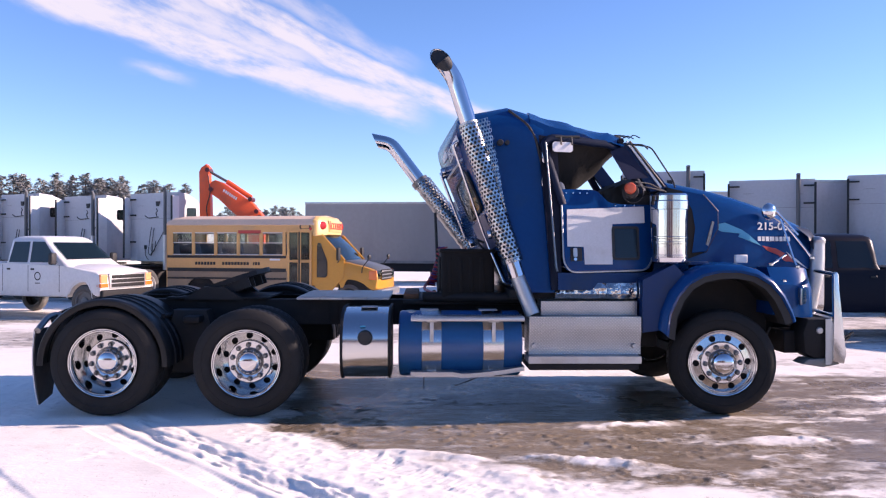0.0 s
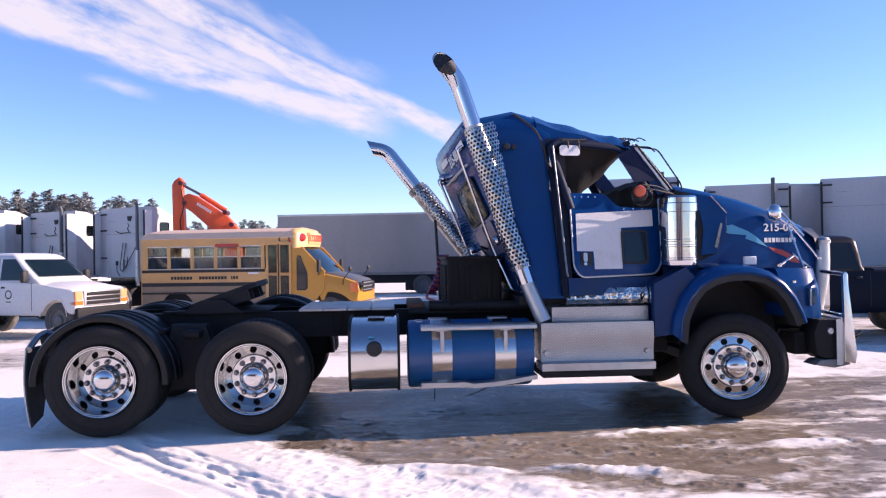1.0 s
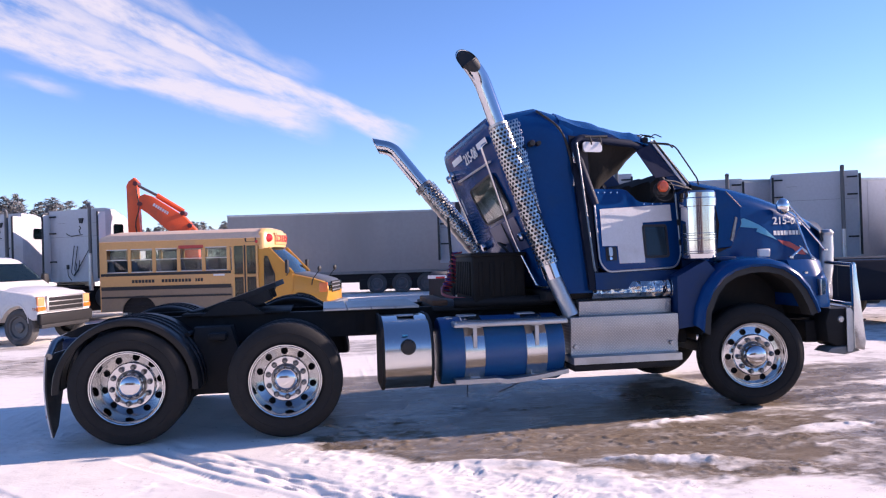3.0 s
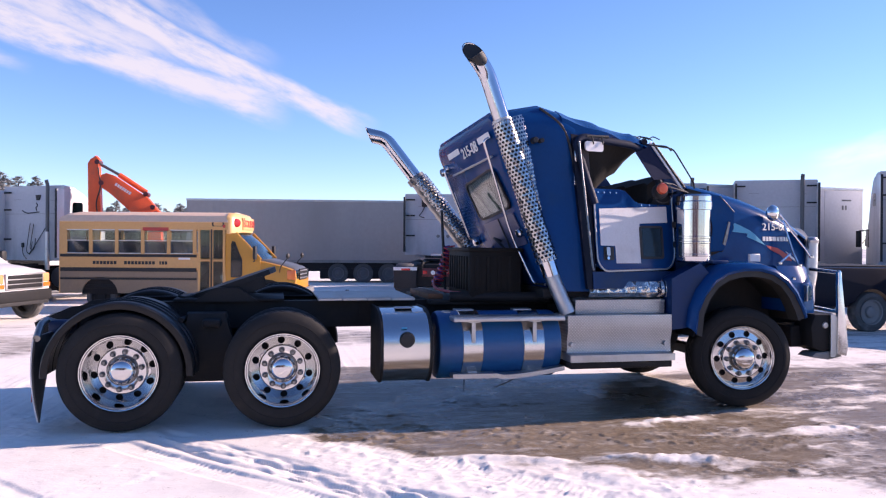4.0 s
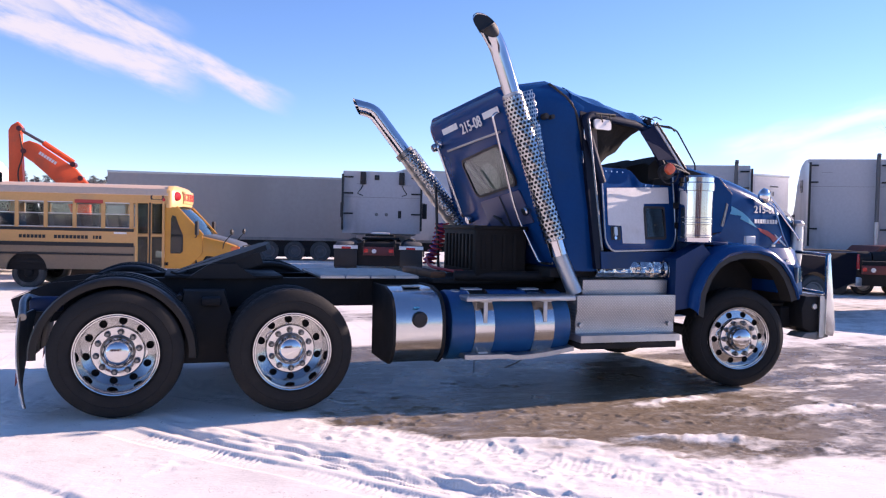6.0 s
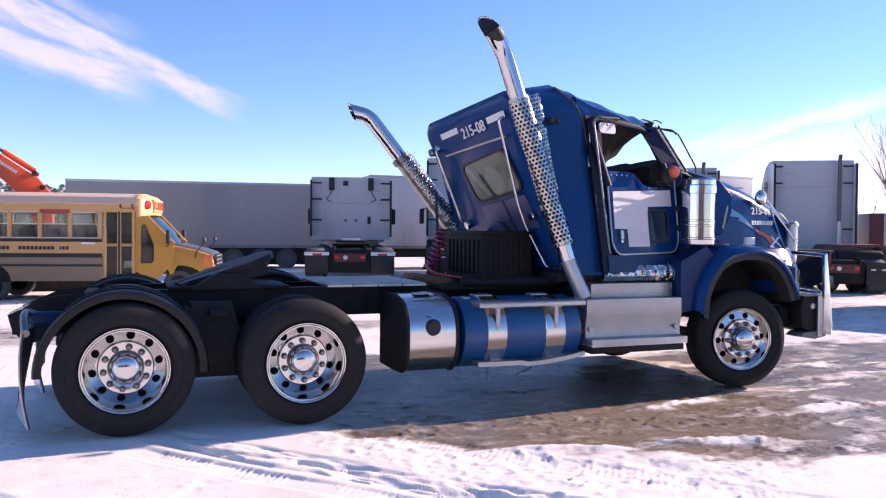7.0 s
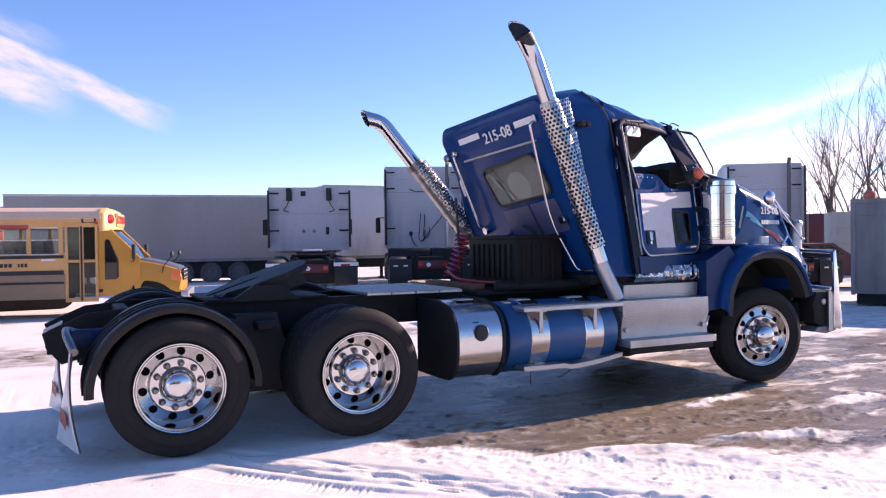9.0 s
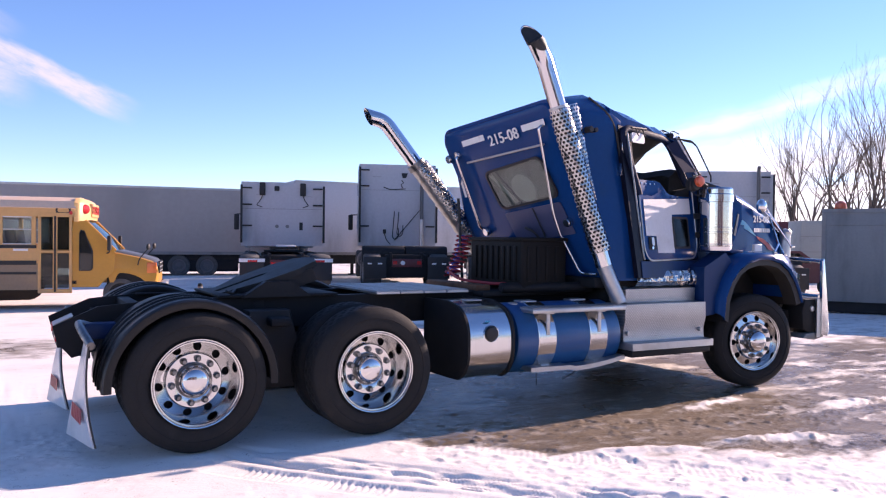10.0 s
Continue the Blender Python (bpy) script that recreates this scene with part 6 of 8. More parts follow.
# heavy aluminium bumper with raised corner hoops
rows = []
for k in range(25):
    u = -1 + k / 12
    y = 1.22 * u
    x = 4.55 + 0.26 * (1 - u * u) - 0.03 * abs(u) ** 6
    d = 0.12 - 0.05 * u * u
    rows.append([(x - d, y, 0.50), (x - 0.02, y, 0.50), (x + 0.02, y, 0.56), (x + 0.02, y, 0.86), (x - 0.02, y, 0.93), (x - d, y, 0.93)])
bumper = part("bumper", loft(rows), M_alu_dull, truck, "heavy scratched aluminium bumper", 30)
for sgn in (-1, 1):
    bm = bmesh.new()
    for a, b, r in (((4.57, 1.20, 0.93), (4.56, 1.195, 1.36), 0.026), ((4.56, 1.20, 1.355), (4.63, 0.66, 1.375), 0.020), ((4.58, 1.15, 0.95), (4.63, 0.66, 0.97), 0.020)):
        tube_into(bm, [(a[0], sgn * a[1], a[2]), (b[0], sgn * b[1], b[2])], r, 10)
    part("corner_hoop", bm, M_alu, bumper, "bright raised corner guard", 50)
    wing = prism([(4.515, 0.53), (4.525, 0.92), (4.515, 1.36), (4.535, 1.385), (4.555, 1.375), (4.60, 0.95), (4.645, 0.60), (4.625, 0.51)], sgn * 1.195, sgn * 1.235, "y", 0.008)
    part("side_guard", wing, M_alu, bumper, "folded bright bumper end plate", 30)
    housing = prism([(4.27, 0.60), (4.25, 0.80), (4.30, 0.93), (4.53, 0.93), (4.52, 0.56), (4.36, 0.55)], min(sgn * 1.185, sgn * 0.9), max(sgn * 1.185, sgn * 0.9), "y", 0.02)
    part("bumper_end_housing", housing, M_black, bumper, "black bumper end housing")
    part("fog_lamp", shift(lathe([(0.0, -0.012), (0.028, -0.01), (0.034, 0.0), (0.034, 0.02)], 18), pose(4.41, sgn * 1.186, 0.82, 0, 0, 0 if sgn < 0 else 180)), M_alu_dull, bumper)
    lip = prism([(4.24, 0.50), (4.30, 0.545), (4.56, 0.555), (4.60, 0.50), (4.44, 0.47)], min(sgn * 1.20, sgn * 0.98), max(sgn * 1.20, sgn * 0.98), "y", 0.008)
    part("torn_lip", lip, M_steel_grey, bumper, "torn pale lower lip")
for lo, hi in (((4.1, -0.62, 0.62), (4.60, -0.5, 0.9)), ((4.1, 0.5, 0.62), (4.60, 0.62, 0.9)), ((4.15, -1.0, 0.58), (4.46, -0.66, 0.80))):
    part("bumper_bracket", one_box(lo, hi, 0.01, 1), M_black, truck)
bm = bmesh.new()
rng = random.Random(2)
for k in range(14):
    a = Vector((4.10 + 0.05 * k, -0.95 + rng.uniform(-0.1, 0.15), 0.66 + rng.uniform(0.0, 0.16)))
    tube_into(bm, bent([a, a + Vector((rng.uniform(-0.05, 0.1), 0.02, -0.10)), a + Vector((rng.uniform(0.0, 0.18), 0.05, -0.02))], 0.05, 3), 0.012, 5)
part("torn_hose", bm, M_gasket, truck, "torn black hoses behind the bumper")

# black ribbed box and coiled air lines behind the sleeper
bb = part("tool_box", one_box((0.80, -0.70, 1.08), (1.34, 0.26, 1.57), 0.03, 3), M_box, truck, "black moulded box behind the cab")
for k in range(8):
    y = -0.62 + 0.105 * k
    part("box_rib", one_box((0.782, y, 1.16), (0.81, y + 0.045, 1.50), 0.008), M_box, bb)
for k in range(4):
    part("box_rib", one_box((0.86 + 0.11 * k, 0.25, 1.16), (0.91 + 0.11 * k, 0.272, 1.50), 0.008), M_box, bb)
    part("box_rib", one_box((0.86 + 0.11 * k, -0.712, 1.16), (0.91 + 0.11 * k, -0.695, 1.50), 0.008), M_box, bb)
part("box_lid", one_box((0.785, -0.715, 1.545), (1.35, 0.275, 1.585), 0.015), M_box, bb)
part("frame_shelf", one_box((0.42, -0.62, 1.02), (1.75, 0.80, 1.07), 0.01), M_black, truck)
part("cross_tube", tube([(0.62, -0.62, 1.10), (1.6, -0.75, 1.10)], 0.05, 12), M_black, truck)
part("rust_bracket", one_box((0.42, -0.50, 1.065), (0.58, 0.55, 1.125), 0.015), M_rust, truck, "rusty bracket")
for mat, y0, r, ph in ((M_red_hose, 0.40, 0.055, 0.0), (M_blue_hose, 0.46, 0.05, 1.0), (M_red_hose, 0.52, 0.05, 2.0)):
    pts = []
    for k in range(120):
        s = k / 119
        a = s * 2 * math.pi * 9 + ph
        pts.append((0.84 - 0.14 * s * s + r * math.cos(a), y0 + 0.05 * math.sin(2 * s) + r * math.sin(a), 1.60 - 0.44 * s))
    part("coiled_air_line", tube(pts, 0.010, 6), mat, truck, "coiled rubber air line")
part("hose_tail", tube(bent([Vector((0.70, 0.55, 1.22)), Vector((0.62, 0.2, 1.14)), Vector((0.72, -0.3, 1.12)), Vector((0.75, -0.5, 1.13))], 0.2, 5), 0.016, 8), M_red_hose, truck)
part("hose_post", tube([(0.80, 0.42, 1.07), (0.76, 0.46, 2.0)], 0.016, 8), M_gasket, truck, "slim upright hose tender post")
# ---- parked vehicles behind ----
def add_wheels(parent, places, r=0.39, w=0.24, rim_mat=None, dual=False):
    """Plain road wheels; places: (x, y, +1 or -1 for the side they face)."""
    rim_mat = rim_mat or M_alu_dull
    first = None
    for x, y, s in places:
        if first is None:
            rim = lathe([(r * 0.62, 0.02), (r * 0.63, 0.0), (r * 0.58, 0.004), (r * 0.54, 0.05), (r * 0.30, 0.06), (r * 0.26, 0.02), (r * 0.12, 0.0), (0.0, 0.0)], 28)
            first = part("wheel", rim, rim_mat, parent)
            part("tyre", lathe([(r * 0.61, 0.02), (r * 0.75, -0.01), (r * 0.93, 0.005), (r, 0.05), (r, w - 0.05), (r * 0.93, w - 0.005), (r * 0.75, w + 0.01), (r * 0.61, w - 0.02)], 32), M_salt, first)
            first.matrix_basis = pose(x, y, r, 0, 0, 0 if s < 0 else 180)
        else:
            again(first, parent, pose(x, y, r, 0, 0, 0 if s < 0 else 180))


CAB_WINDOW = [(4.68, 0.95), (4.69, 1.82), (4.73, 1.90), (4.86, 1.88), (4.93, 1.74), (5.02, 1.40), (5.02, 1.0), (4.99, 0.95)]


def school_bus(base, turn):
    b = thing("school_bus", base, "short yellow school bus with a dusty body", "bus", turn=turn)
    W = 1.05
    posts = [0.12, 0.78, 1.45, 2.12, 2.79, 3.46]
    for s in (-1, 1):
        def sy(a, c):
            return sorted((s * a, s * c))
        y0, y1 = sy(W, W - 0.05)
        wall = boxes(((0.0, y0, 1.12), (3.55, y1, 1.55)), ((0.0, y0, 2.20), (4.55, y1, 2.42)), bevel=0.004)
        part("lower_wall", one_box((0.0, y0 + 0.001, 0.92), (3.55, y1, 1.12), 0.003, 1), M_grime, b, "mud-splashed lower bus side")
        for x in posts:
            box(wall, (x - 0.045 if x > 0.2 else 0.0, y0, 1.55), (x + 0.045, y1, 2.20), 0.004, 1)
        if s > 0:
            box(wall, (3.55, y0, 0.92), (4.55, y1, 2.20), 0.004, 1)
        side = part("side_wall", wall, M_bus, b, "dusty yellow bus side, tanned for its shade")
        arch_x = 1.02
        skirt = [(0.0, 0.50), (arch_x - 0.47, 0.50)] + arc(arch_x, 0.46, 0.47, 175, 5, 12) + [(arch_x + 0.47, 0.50), (3.55, 0.50), (3.55, 0.92), (0.0, 0.92)]
        part("skirt", prism(skirt, y0 + 0.002, y1), M_grime, side, "grimy lower bus skirt")
        for z, h in ((1.465, 0.075), (1.08, 0.10), (0.86, 0.05)):
            ya, yb = sy(W + 0.015, W - 0.01)
            part("rub_rail", one_box((0.0, ya, z), (3.52, yb, z + h), 0.006, 1), M_gasket, side, "black rub rail")
        for k, (a, c) in enumerate(zip(posts, posts[1:])):
            yi, yo = sy(W - 0.035, W - 0.02)
            pane = part("side_window", one_box((a + 0.05, yi, 1.57), (c - 0.05, yo, 2.18), 0.0), M_bus_glass, side, "divided bus window", 0)
            ya, yb = sy(W - 0.005, W - 0.04)
            for z, h in ((1.555, 0.02), (1.895, 0.017), (2.175, 0.025)):
                part("sash_bar", one_box((a + 0.045, ya, z), (c - 0.045, yb, z + h), 0.002, 1), M_white, pane)
            if k == 3:
                ya, yb = sy(W + 0.004, W - 0.02)
                part("red_exit_band", one_box((a, ya, 2.17), (c, yb, 2.26), 0.004, 1), M_red_decal, side, "red band over the exit window")
        if s < 0:
            for x0, widths in ((0.84, [0.07] * 7), (1.65, [0.07] * 9), (2.56, [0.04, 0.06, 0.06])):
                for w in widths:
                    part("company_bar", one_box((x0, -W - 0.006, 1.27), (x0 + w, -W - 0.001, 1.355), 0.001, 1), M_gasket, side)
                    x0 += w + 0.02
            part("number_bar", shift(letter_bars([0.3], 0.05, 0.0), pose(3.2, -W - 0.002, 1.43)), M_decal, side)
            part("maker_oval", shift(ring_panel(rounded(-0.2, -0.085, 0.2, 0.085, 0.08), rounded(-0.15, -0.05, 0.15, 0.05, 0.045), -0.006, 0.0), pose(4.2, -W - 0.001, 2.36)), M_gasket, side)
    # folding door
    d = part("entry_door", boxes(((3.55, -1.06, 0.42), (3.62, -1.0, 2.30)), ((4.36, -1.06, 0.42), (4.43, -1.0, 2.30)), ((3.62, -1.06, 2.22), (4.36, -1.0, 2.30)), ((3.93, -1.05, 0.45), (4.05, -1.01, 2.22)), ((3.62, -1.05, 1.36), (4.36, -1.01, 1.42)), ((3.62, -1.05, 0.42), (4.36, -1.01, 0.52))), M_bus, b, "folding glazed entry door")
    for x0, x1 in ((3.63, 3.93), (4.05, 4.35)):
        for z0, z1 in ((0.54, 1.35), (1.44, 2.20)):
            part("door_pane", one_box((x0, -1.04, z0), (x1, -1.03, z1), 0), M_glass_mid, d, "", 0)
    part("door_seam", one_box((3.965, -1.065, 0.45), (4.015, -1.045, 2.22), 0.004), M_gasket, d)
    # roof
    rows = []
    for k in range(9):
        a = radians(180 * k / 8)
        rows.append([(x, W * math.cos(a) * (1.0 if k in (0, 8) else 1.0), 2.40 + dz * math.sin(a) ** 0.6) for x, dz in ((-0.02, 0.16), (0.08, 0.24), (0.3, 0.27), (2.0, 0.275), (4.2, 0.27), (4.56, 0.27))])
    part("roof", skin(loft(rows, closed=False, caps=False), -0.03), M_bus_roof, b, "dusty cream roof with some snow")
    snowbm = bmesh.new()
    rng = random.Random(3)
    for k in range(16):
        x, y = rng.uniform(0.2, 4.3), rng.uniform(-0.55, 0.5)
        r = bmesh.ops.create_icosphere(snowbm, subdivisions=2, radius=1.0)
        bmesh.ops.transform(snowbm, matrix=Matrix.LocRotScale((x, y, 2.645), None, (rng.uniform(0.15, 0.35), rng.uniform(0.1, 0.25), 0.035)), verts=r["verts"])
    part("roof_snow", snowbm, M_white, b, "thin patches of snow")
    part("rear_wall", boxes(((-0.03, -W, 0.5), (0.0, W, 1.60)), ((-0.03, -W, 2.2), (0.0, W, 2.45)), ((-0.03, -W, 1.6), (0.0, -0.5, 2.2)), ((-0.03, 0.5, 1.6), (0.0, W, 2.2)), bevel=0.003), M_bus, b)
    part("rear_pane", one_box((-0.02, -0.5, 1.6), (-0.012, 0.5, 2.2), 0), M_glass_dark, b, "", 0)
    for y in (-0.98, 0.85):
        part("rear_lamp", one_box((-0.05, y, 2.2), (-0.02, y + 0.13, 2.33), 0.006, 1), M_red, b)
    part("floor_pan", one_box((0.0, -1.0, 0.62), (4.6, 1.0, 0.72), 0.01), M_black, b)
    for k in range(5):
        for y in (-0.95, 0.15):
            x = 0.30 + 0.64 * k
            part("bus_seat", prism([(x - 0.10, 0.72), (x - 0.20, 1.80), (x - 0.16, 1.88), (x + 0.02, 1.88), (x + 0.08, 1.25), (x + 0.40, 1.22), (x + 0.40, 1.08), (x + 0.06, 0.72)], y, y + 0.8, "y", 0.03), M_bus_seat, b)
    # front cap with sign and lamps
    rows = []
    for x, z0, z1, w in ((4.50, 2.10, 2.68, 1.05), (4.62, 2.10, 2.68, 1.045), (4.74, 2.11, 2.66, 0.97), (4.90, 2.13, 2.61, 0.72), (4.96, 2.15, 2.54, 0.60)):
        rows.append([(x, y * w, z) for y, z in ((-1, z0), (-1, z1 - 0.14), (-0.82, z1 - 0.02), (-0.3, z1), (0.3, z1), (0.82, z1 - 0.02), (1, z1 - 0.14), (1, z0))])
    cap = part("front_cap", loft(rows), M_bus_cap_lit, b, "yellow roof cap, paled as sunlit")
    for y in (-0.84, 0.84):
        lamp = part("warning_lamp", lathe([(0.0, 0.035), (0.085, 0.028), (0.115, 0.0), (0.115, -0.06)], 20, "x"), M_red, cap, "round red warning lamp")
        lamp.matrix_basis = pose(4.86, y, 2.40, 0, 0, 48 if y > 0 else -48)
    part("side_warning_lamp", shift(lathe([(0.0, -0.02), (0.045, -0.015), (0.055, 0.02)], 20), pose(4.40, -1.045, 2.30)), M_red, cap, "small red side lamp")
    part("sign_board", one_box((4.945, -0.58, 2.22), (4.98, 0.58, 2.54), 0.01), M_bus_cap_lit, cap)
    part("sign_letters", shift(lettering("ÉCOLIERS", 0.27, 0.004), pose(4.984, 0.0, 2.38, 0, 0, 90)), M_red_decal, cap, "red word on the roof sign")
    # nose
    for s in (-1, 1):
        y0, y1 = sorted((s * 1.0, s * 0.95))
        cw = part("cab_side", prism([(4.43, 0.55), (4.43, 2.12), (4.92, 2.12), (5.34, 1.42), (5.34, 0.95), (5.10, 0.55)], y0, y1), M_bus_nose, b, "yellow cab side")
        part("cab_window", prism([(x, z) for x, z in CAB_WINDOW], s * 1.001, s * 1.008), M_glass_cab, cw, "tall cab window", 0)
        part("window_seal", tube([Vector((x, s * 1.005, z)) for x, z in CAB_WINDOW + CAB_WINDOW[:1]], 0.014, 6), M_gasket, cw)
    rows = []
    for k in range(9):
        u = -1 + k / 4
        bow = 0.07 * (1 - u * u)
        rows.append([(4.91 + bow * 0.6, 0.93 * u, 2.11), (5.13 + bow, 0.94 * u, 1.78), (5.36 + bow, 0.94 * u, 1.425)])
    part("windscreen", skin(loft(rows, closed=False, caps=False), 0.01), M_glass, b, "sloping curved windscreen", 60)
    fl = [(5.28, 0.62), (5.28, 1.40), (6.02, 1.26), (6.22, 1.17), (6.31, 1.04), (6.32, 0.95), (6.32, 0.62), (6.20, 0.60)] + arc(5.72, 0.42, 0.52, 20, 152, 10)
    nose = part("nose", prism(fl, -0.97, 0.97, "y", 0.05), M_bus_nose, b, "yellow van nose")
    part("bonnet", loft([[(5.36, -0.80, 1.39), (5.36, 0.80, 1.39), (5.36, 0.74, 1.43), (5.36, -0.74, 1.43)], [(6.03, -0.82, 1.26), (6.03, 0.82, 1.26), (6.03, 0.76, 1.30), (6.03, -0.76, 1.30)], [(6.24, -0.82, 1.165), (6.24, 0.82, 1.165), (6.25, 0.76, 1.20), (6.25, -0.76, 1.20)], [(6.33, -0.80, 1.06), (6.33, 0.80, 1.06), (6.335, 0.76, 1.08), (6.335, -0.76, 1.08)]]), M_bus_grey, nose, "dark grey bonnet")
    part("grille", boxes(((6.31, -0.55, 0.86), (6.345, 0.55, 1.16))), M_black, nose, "dark grille")
    for z in (0.90, 1.0, 1.1):
        part("grille_slat", boxes(((6.34, -0.54, z), (6.356, 0.54, z + 0.03))), M_alu_dull, nose)
    for y in (-0.76, 0.76):
        part("headlamp", one_box((6.25, y - 0.15, 0.88), (6.335, y + 0.15, 1.14), 0.03), M_glass, nose, "square headlamp")
        part("lamp_bowl", one_box((6.26, y - 0.14, 0.89), (6.32, y + 0.14, 1.13), 0.02), M_chrome, nose)
        part("turn_lamp", one_box((6.14, y + (0.16 if y > 0 else -0.22), 0.88), (6.30, y + (0.22 if y > 0 else -0.16), 1.14), 0.015), M_amber, nose)
    part("bumper", one_box((6.30, -1.0, 0.42), (6.48, 1.0, 0.62), 0.04), M_alu_dull, b, "dull bright front bumper")
    # wells filled black and rims black: the arches' shade put into the colour
    for y in (-0.92, 0.52):
        part("wheel_well", one_box((5.22, y, 0.40), (6.20, y + 0.4, 0.98), 0.02), M_black, b)
    for y in (-0.98, 0.58):
        part("wheel_well", one_box((0.52, y, 0.46), (1.52, y + 0.4, 0.95), 0.02), M_black, b)
    add_wheels(b, [(1.02, -0.97, -1), (5.72, -0.93, -1), (1.02, 0.97, 1), (5.72, 0.93, 1)], 0.385, 0.23, M_black)
    return b


def pickup(base, turn, paint, label, rims, bed_open=False):
    """A crew-cab pickup; x runs forward, the rear bumper at 0."""
    p = thing("pickup_truck", base, label, "pickup", turn=turn)
    fx, rx, r = 4.72, 1.20, 0.40
    outline = [(0.08, 0.62), (0.05, 1.28), (2.0, 1.30), (2.02, 1.22), (4.10, 1.22), (4.25, 1.20), (5.35, 1.10), (5.52, 1.02), (5.56, 0.72), (5.50, 0.55)]
    outline += [(fx + 0.49, 0.52)] + arc(fx, 0.42, 0.50, 12, 168, 12) + [(fx - 0.50, 0.50), (rx + 0.52, 0.50)] + arc(rx, 0.42, 0.50, 12, 168, 12) + [(rx - 0.5, 0.55)]
    body = part("body", prism(outline, -1.0, 1.0, "y", 0.06), paint, p, "", 32)
    rows = []
    for x0, x1, w, z, bend in ((2.06, 4.30, 0.97, 1.20, 0.10), (2.12, 4.06, 0.935, 1.36, 0.12), (2.14, 3.80, 0.895, 1.56, 0.12), (2.17, 3.53, 0.845, 1.78, 0.12), (2.20, 3.42, 0.81, 1.85, 0.12), (2.28, 3.30, 0.74, 1.895, 0.14), (2.45, 3.12, 0.58, 1.92, 0.15)):
        rows.append([(x, y, z) for x, y in rounded(x0, -w, x1, w, bend, 4)])
    cabin = part("cab", loft(rows), paint, p, "", 40)
    for s in (-1, 1):
        def q(x, z, o=0.012):
            return (x, s * (0.935 - 0.09 * (z - 1.36) / 0.42 + o), z)
        for x0, x1, x2, x3 in ((2.24, 2.34, 2.90, 2.90), (3.00, 3.00, 3.42, 3.92)):
            z0, z1 = 1.30, 1.78
            ring = [q(x0, z0), q(x3, z0), q(x2, z1), q(x1, z1)]
            part("side_window", loft([ring, [(a, c * 0.985, e) for a, c, e in ring]]), M_glass_dark, cabin, "dark side window", 0)
        part("door_handle", boxes(((2.22, min(s * 1.0, s * 1.02), 1.12), (2.34, max(s * 1.0, s * 1.02), 1.16)), ((3.08, min(s * 1.0, s * 1.02), 1.12), (3.20, max(s * 1.0, s * 1.02), 1.16))), M_gasket, body)
        part("wing_mirror", one_box((3.85, min(s * 1.02, s * 1.22), 1.25), (3.97, max(s * 1.02, s * 1.22), 1.52), 0.04, 3), M_gasket, p, "black door mirror")
        for xs in (2.05, 2.97, 4.0):
            part("door_gap", boxes(((xs, min(s * 0.999, s * 1.002), 0.62), (xs + 0.015, max(s * 0.999, s * 1.002), 1.24)), bevel=0), M_gasket, body)
        part("arch_trim", skin(loft([[(x, s * 0.99, z), (x, s * 1.015, z)] for x, z in arc(fx, 0.42, 0.50, 8, 172, 14)], closed=False, caps=False), 0.02), paint, body)
    part("windscreen", loft([[(4.07, -0.80, 1.37), (4.09, -0.80, 1.38), (4.09, 0.80, 1.38), (4.07, 0.80, 1.37)], [(3.57, -0.74, 1.76), (3.59, -0.74, 1.77), (3.59, 0.74, 1.77), (3.57, 0.74, 1.76)]]), M_glass_mid, cabin, "windscreen", 0)
    part("rear_glass", loft([[(2.11, -0.8, 1.38), (2.10, -0.8, 1.38), (2.10, 0.8, 1.38), (2.11, 0.8, 1.38)], [(2.265, -0.7, 1.76), (2.255, -0.7, 1.76), (2.255, 0.7, 1.76), (2.265, 0.7, 1.76)]]), M_glass_dark, cabin, "", 0)
    rows = []
    for x, w, z in ((4.08, 0.90, 1.235), (4.5, 0.88, 1.205), (5.0, 0.85, 1.155), (5.30, 0.82, 1.105), (5.44, 0.79, 1.06), (5.52, 0.76, 0.99)):
        rows.append([(x, w * u, z - 0.06 + 0.10 * (1 - abs(u) ** 3.0) ** 0.6) for u in (-1, -0.96, -0.88, -0.75, -0.5, -0.25, 0, 0.25, 0.5, 0.75, 0.88, 0.96, 1)])
    part("bonnet", skin(loft(rows, closed=False, caps=False), 0.01), paint, body, "", 50)
    grille = part("grille", one_box((5.50, -0.70, 0.70), (5.59, 0.70, 1.05), 0.03), M_alu_dull, p, "bright grille surround")
    for k in range(3):
        part("grille_slot", one_box((5.575, -0.64, 0.735 + 0.10 * k), (5.60, 0.64, 0.815 + 0.10 * k), 0.008), M_black, grille)
    for y in (-0.86, 0.86):
        part("headlamp", one_box((5.40, y - 0.13, 0.83), (5.56, y + 0.13, 1.04), 0.04, 3), M_lamp_pale, p, "pale amber headlamp")
        part("turn_lamp", one_box((5.36, y - 0.14, 0.73), (5.57, y + 0.14, 0.83), 0.02), M_amber, p, "amber corner lamp")
    part("front_bumper", one_box((5.50, -1.0, 0.44), (5.64, 1.0, 0.68), 0.05, 3), M_black, p, "dark grimy front bumper")
    part("bumper_skirt", one_box((5.48, -0.92, 0.36), (5.60, 0.92, 0.50), 0.03), M_gasket, p)
    part("rear_bumper", one_box((-0.12, -0.96, 0.55), (0.08, 0.96, 0.74), 0.04), M_alu_dull, p)
    for y in (-0.94, 0.94):
        part("tail_lamp", one_box((0.02, y - 0.07, 0.92), (0.10, y + 0.07, 1.24), 0.02), M_red, p, "red tail lamp")
    if bed_open:
        part("bed_liner", one_box((0.12, -0.86, 1.29), (1.94, 0.86, 1.315), 0.005), M_black, p)
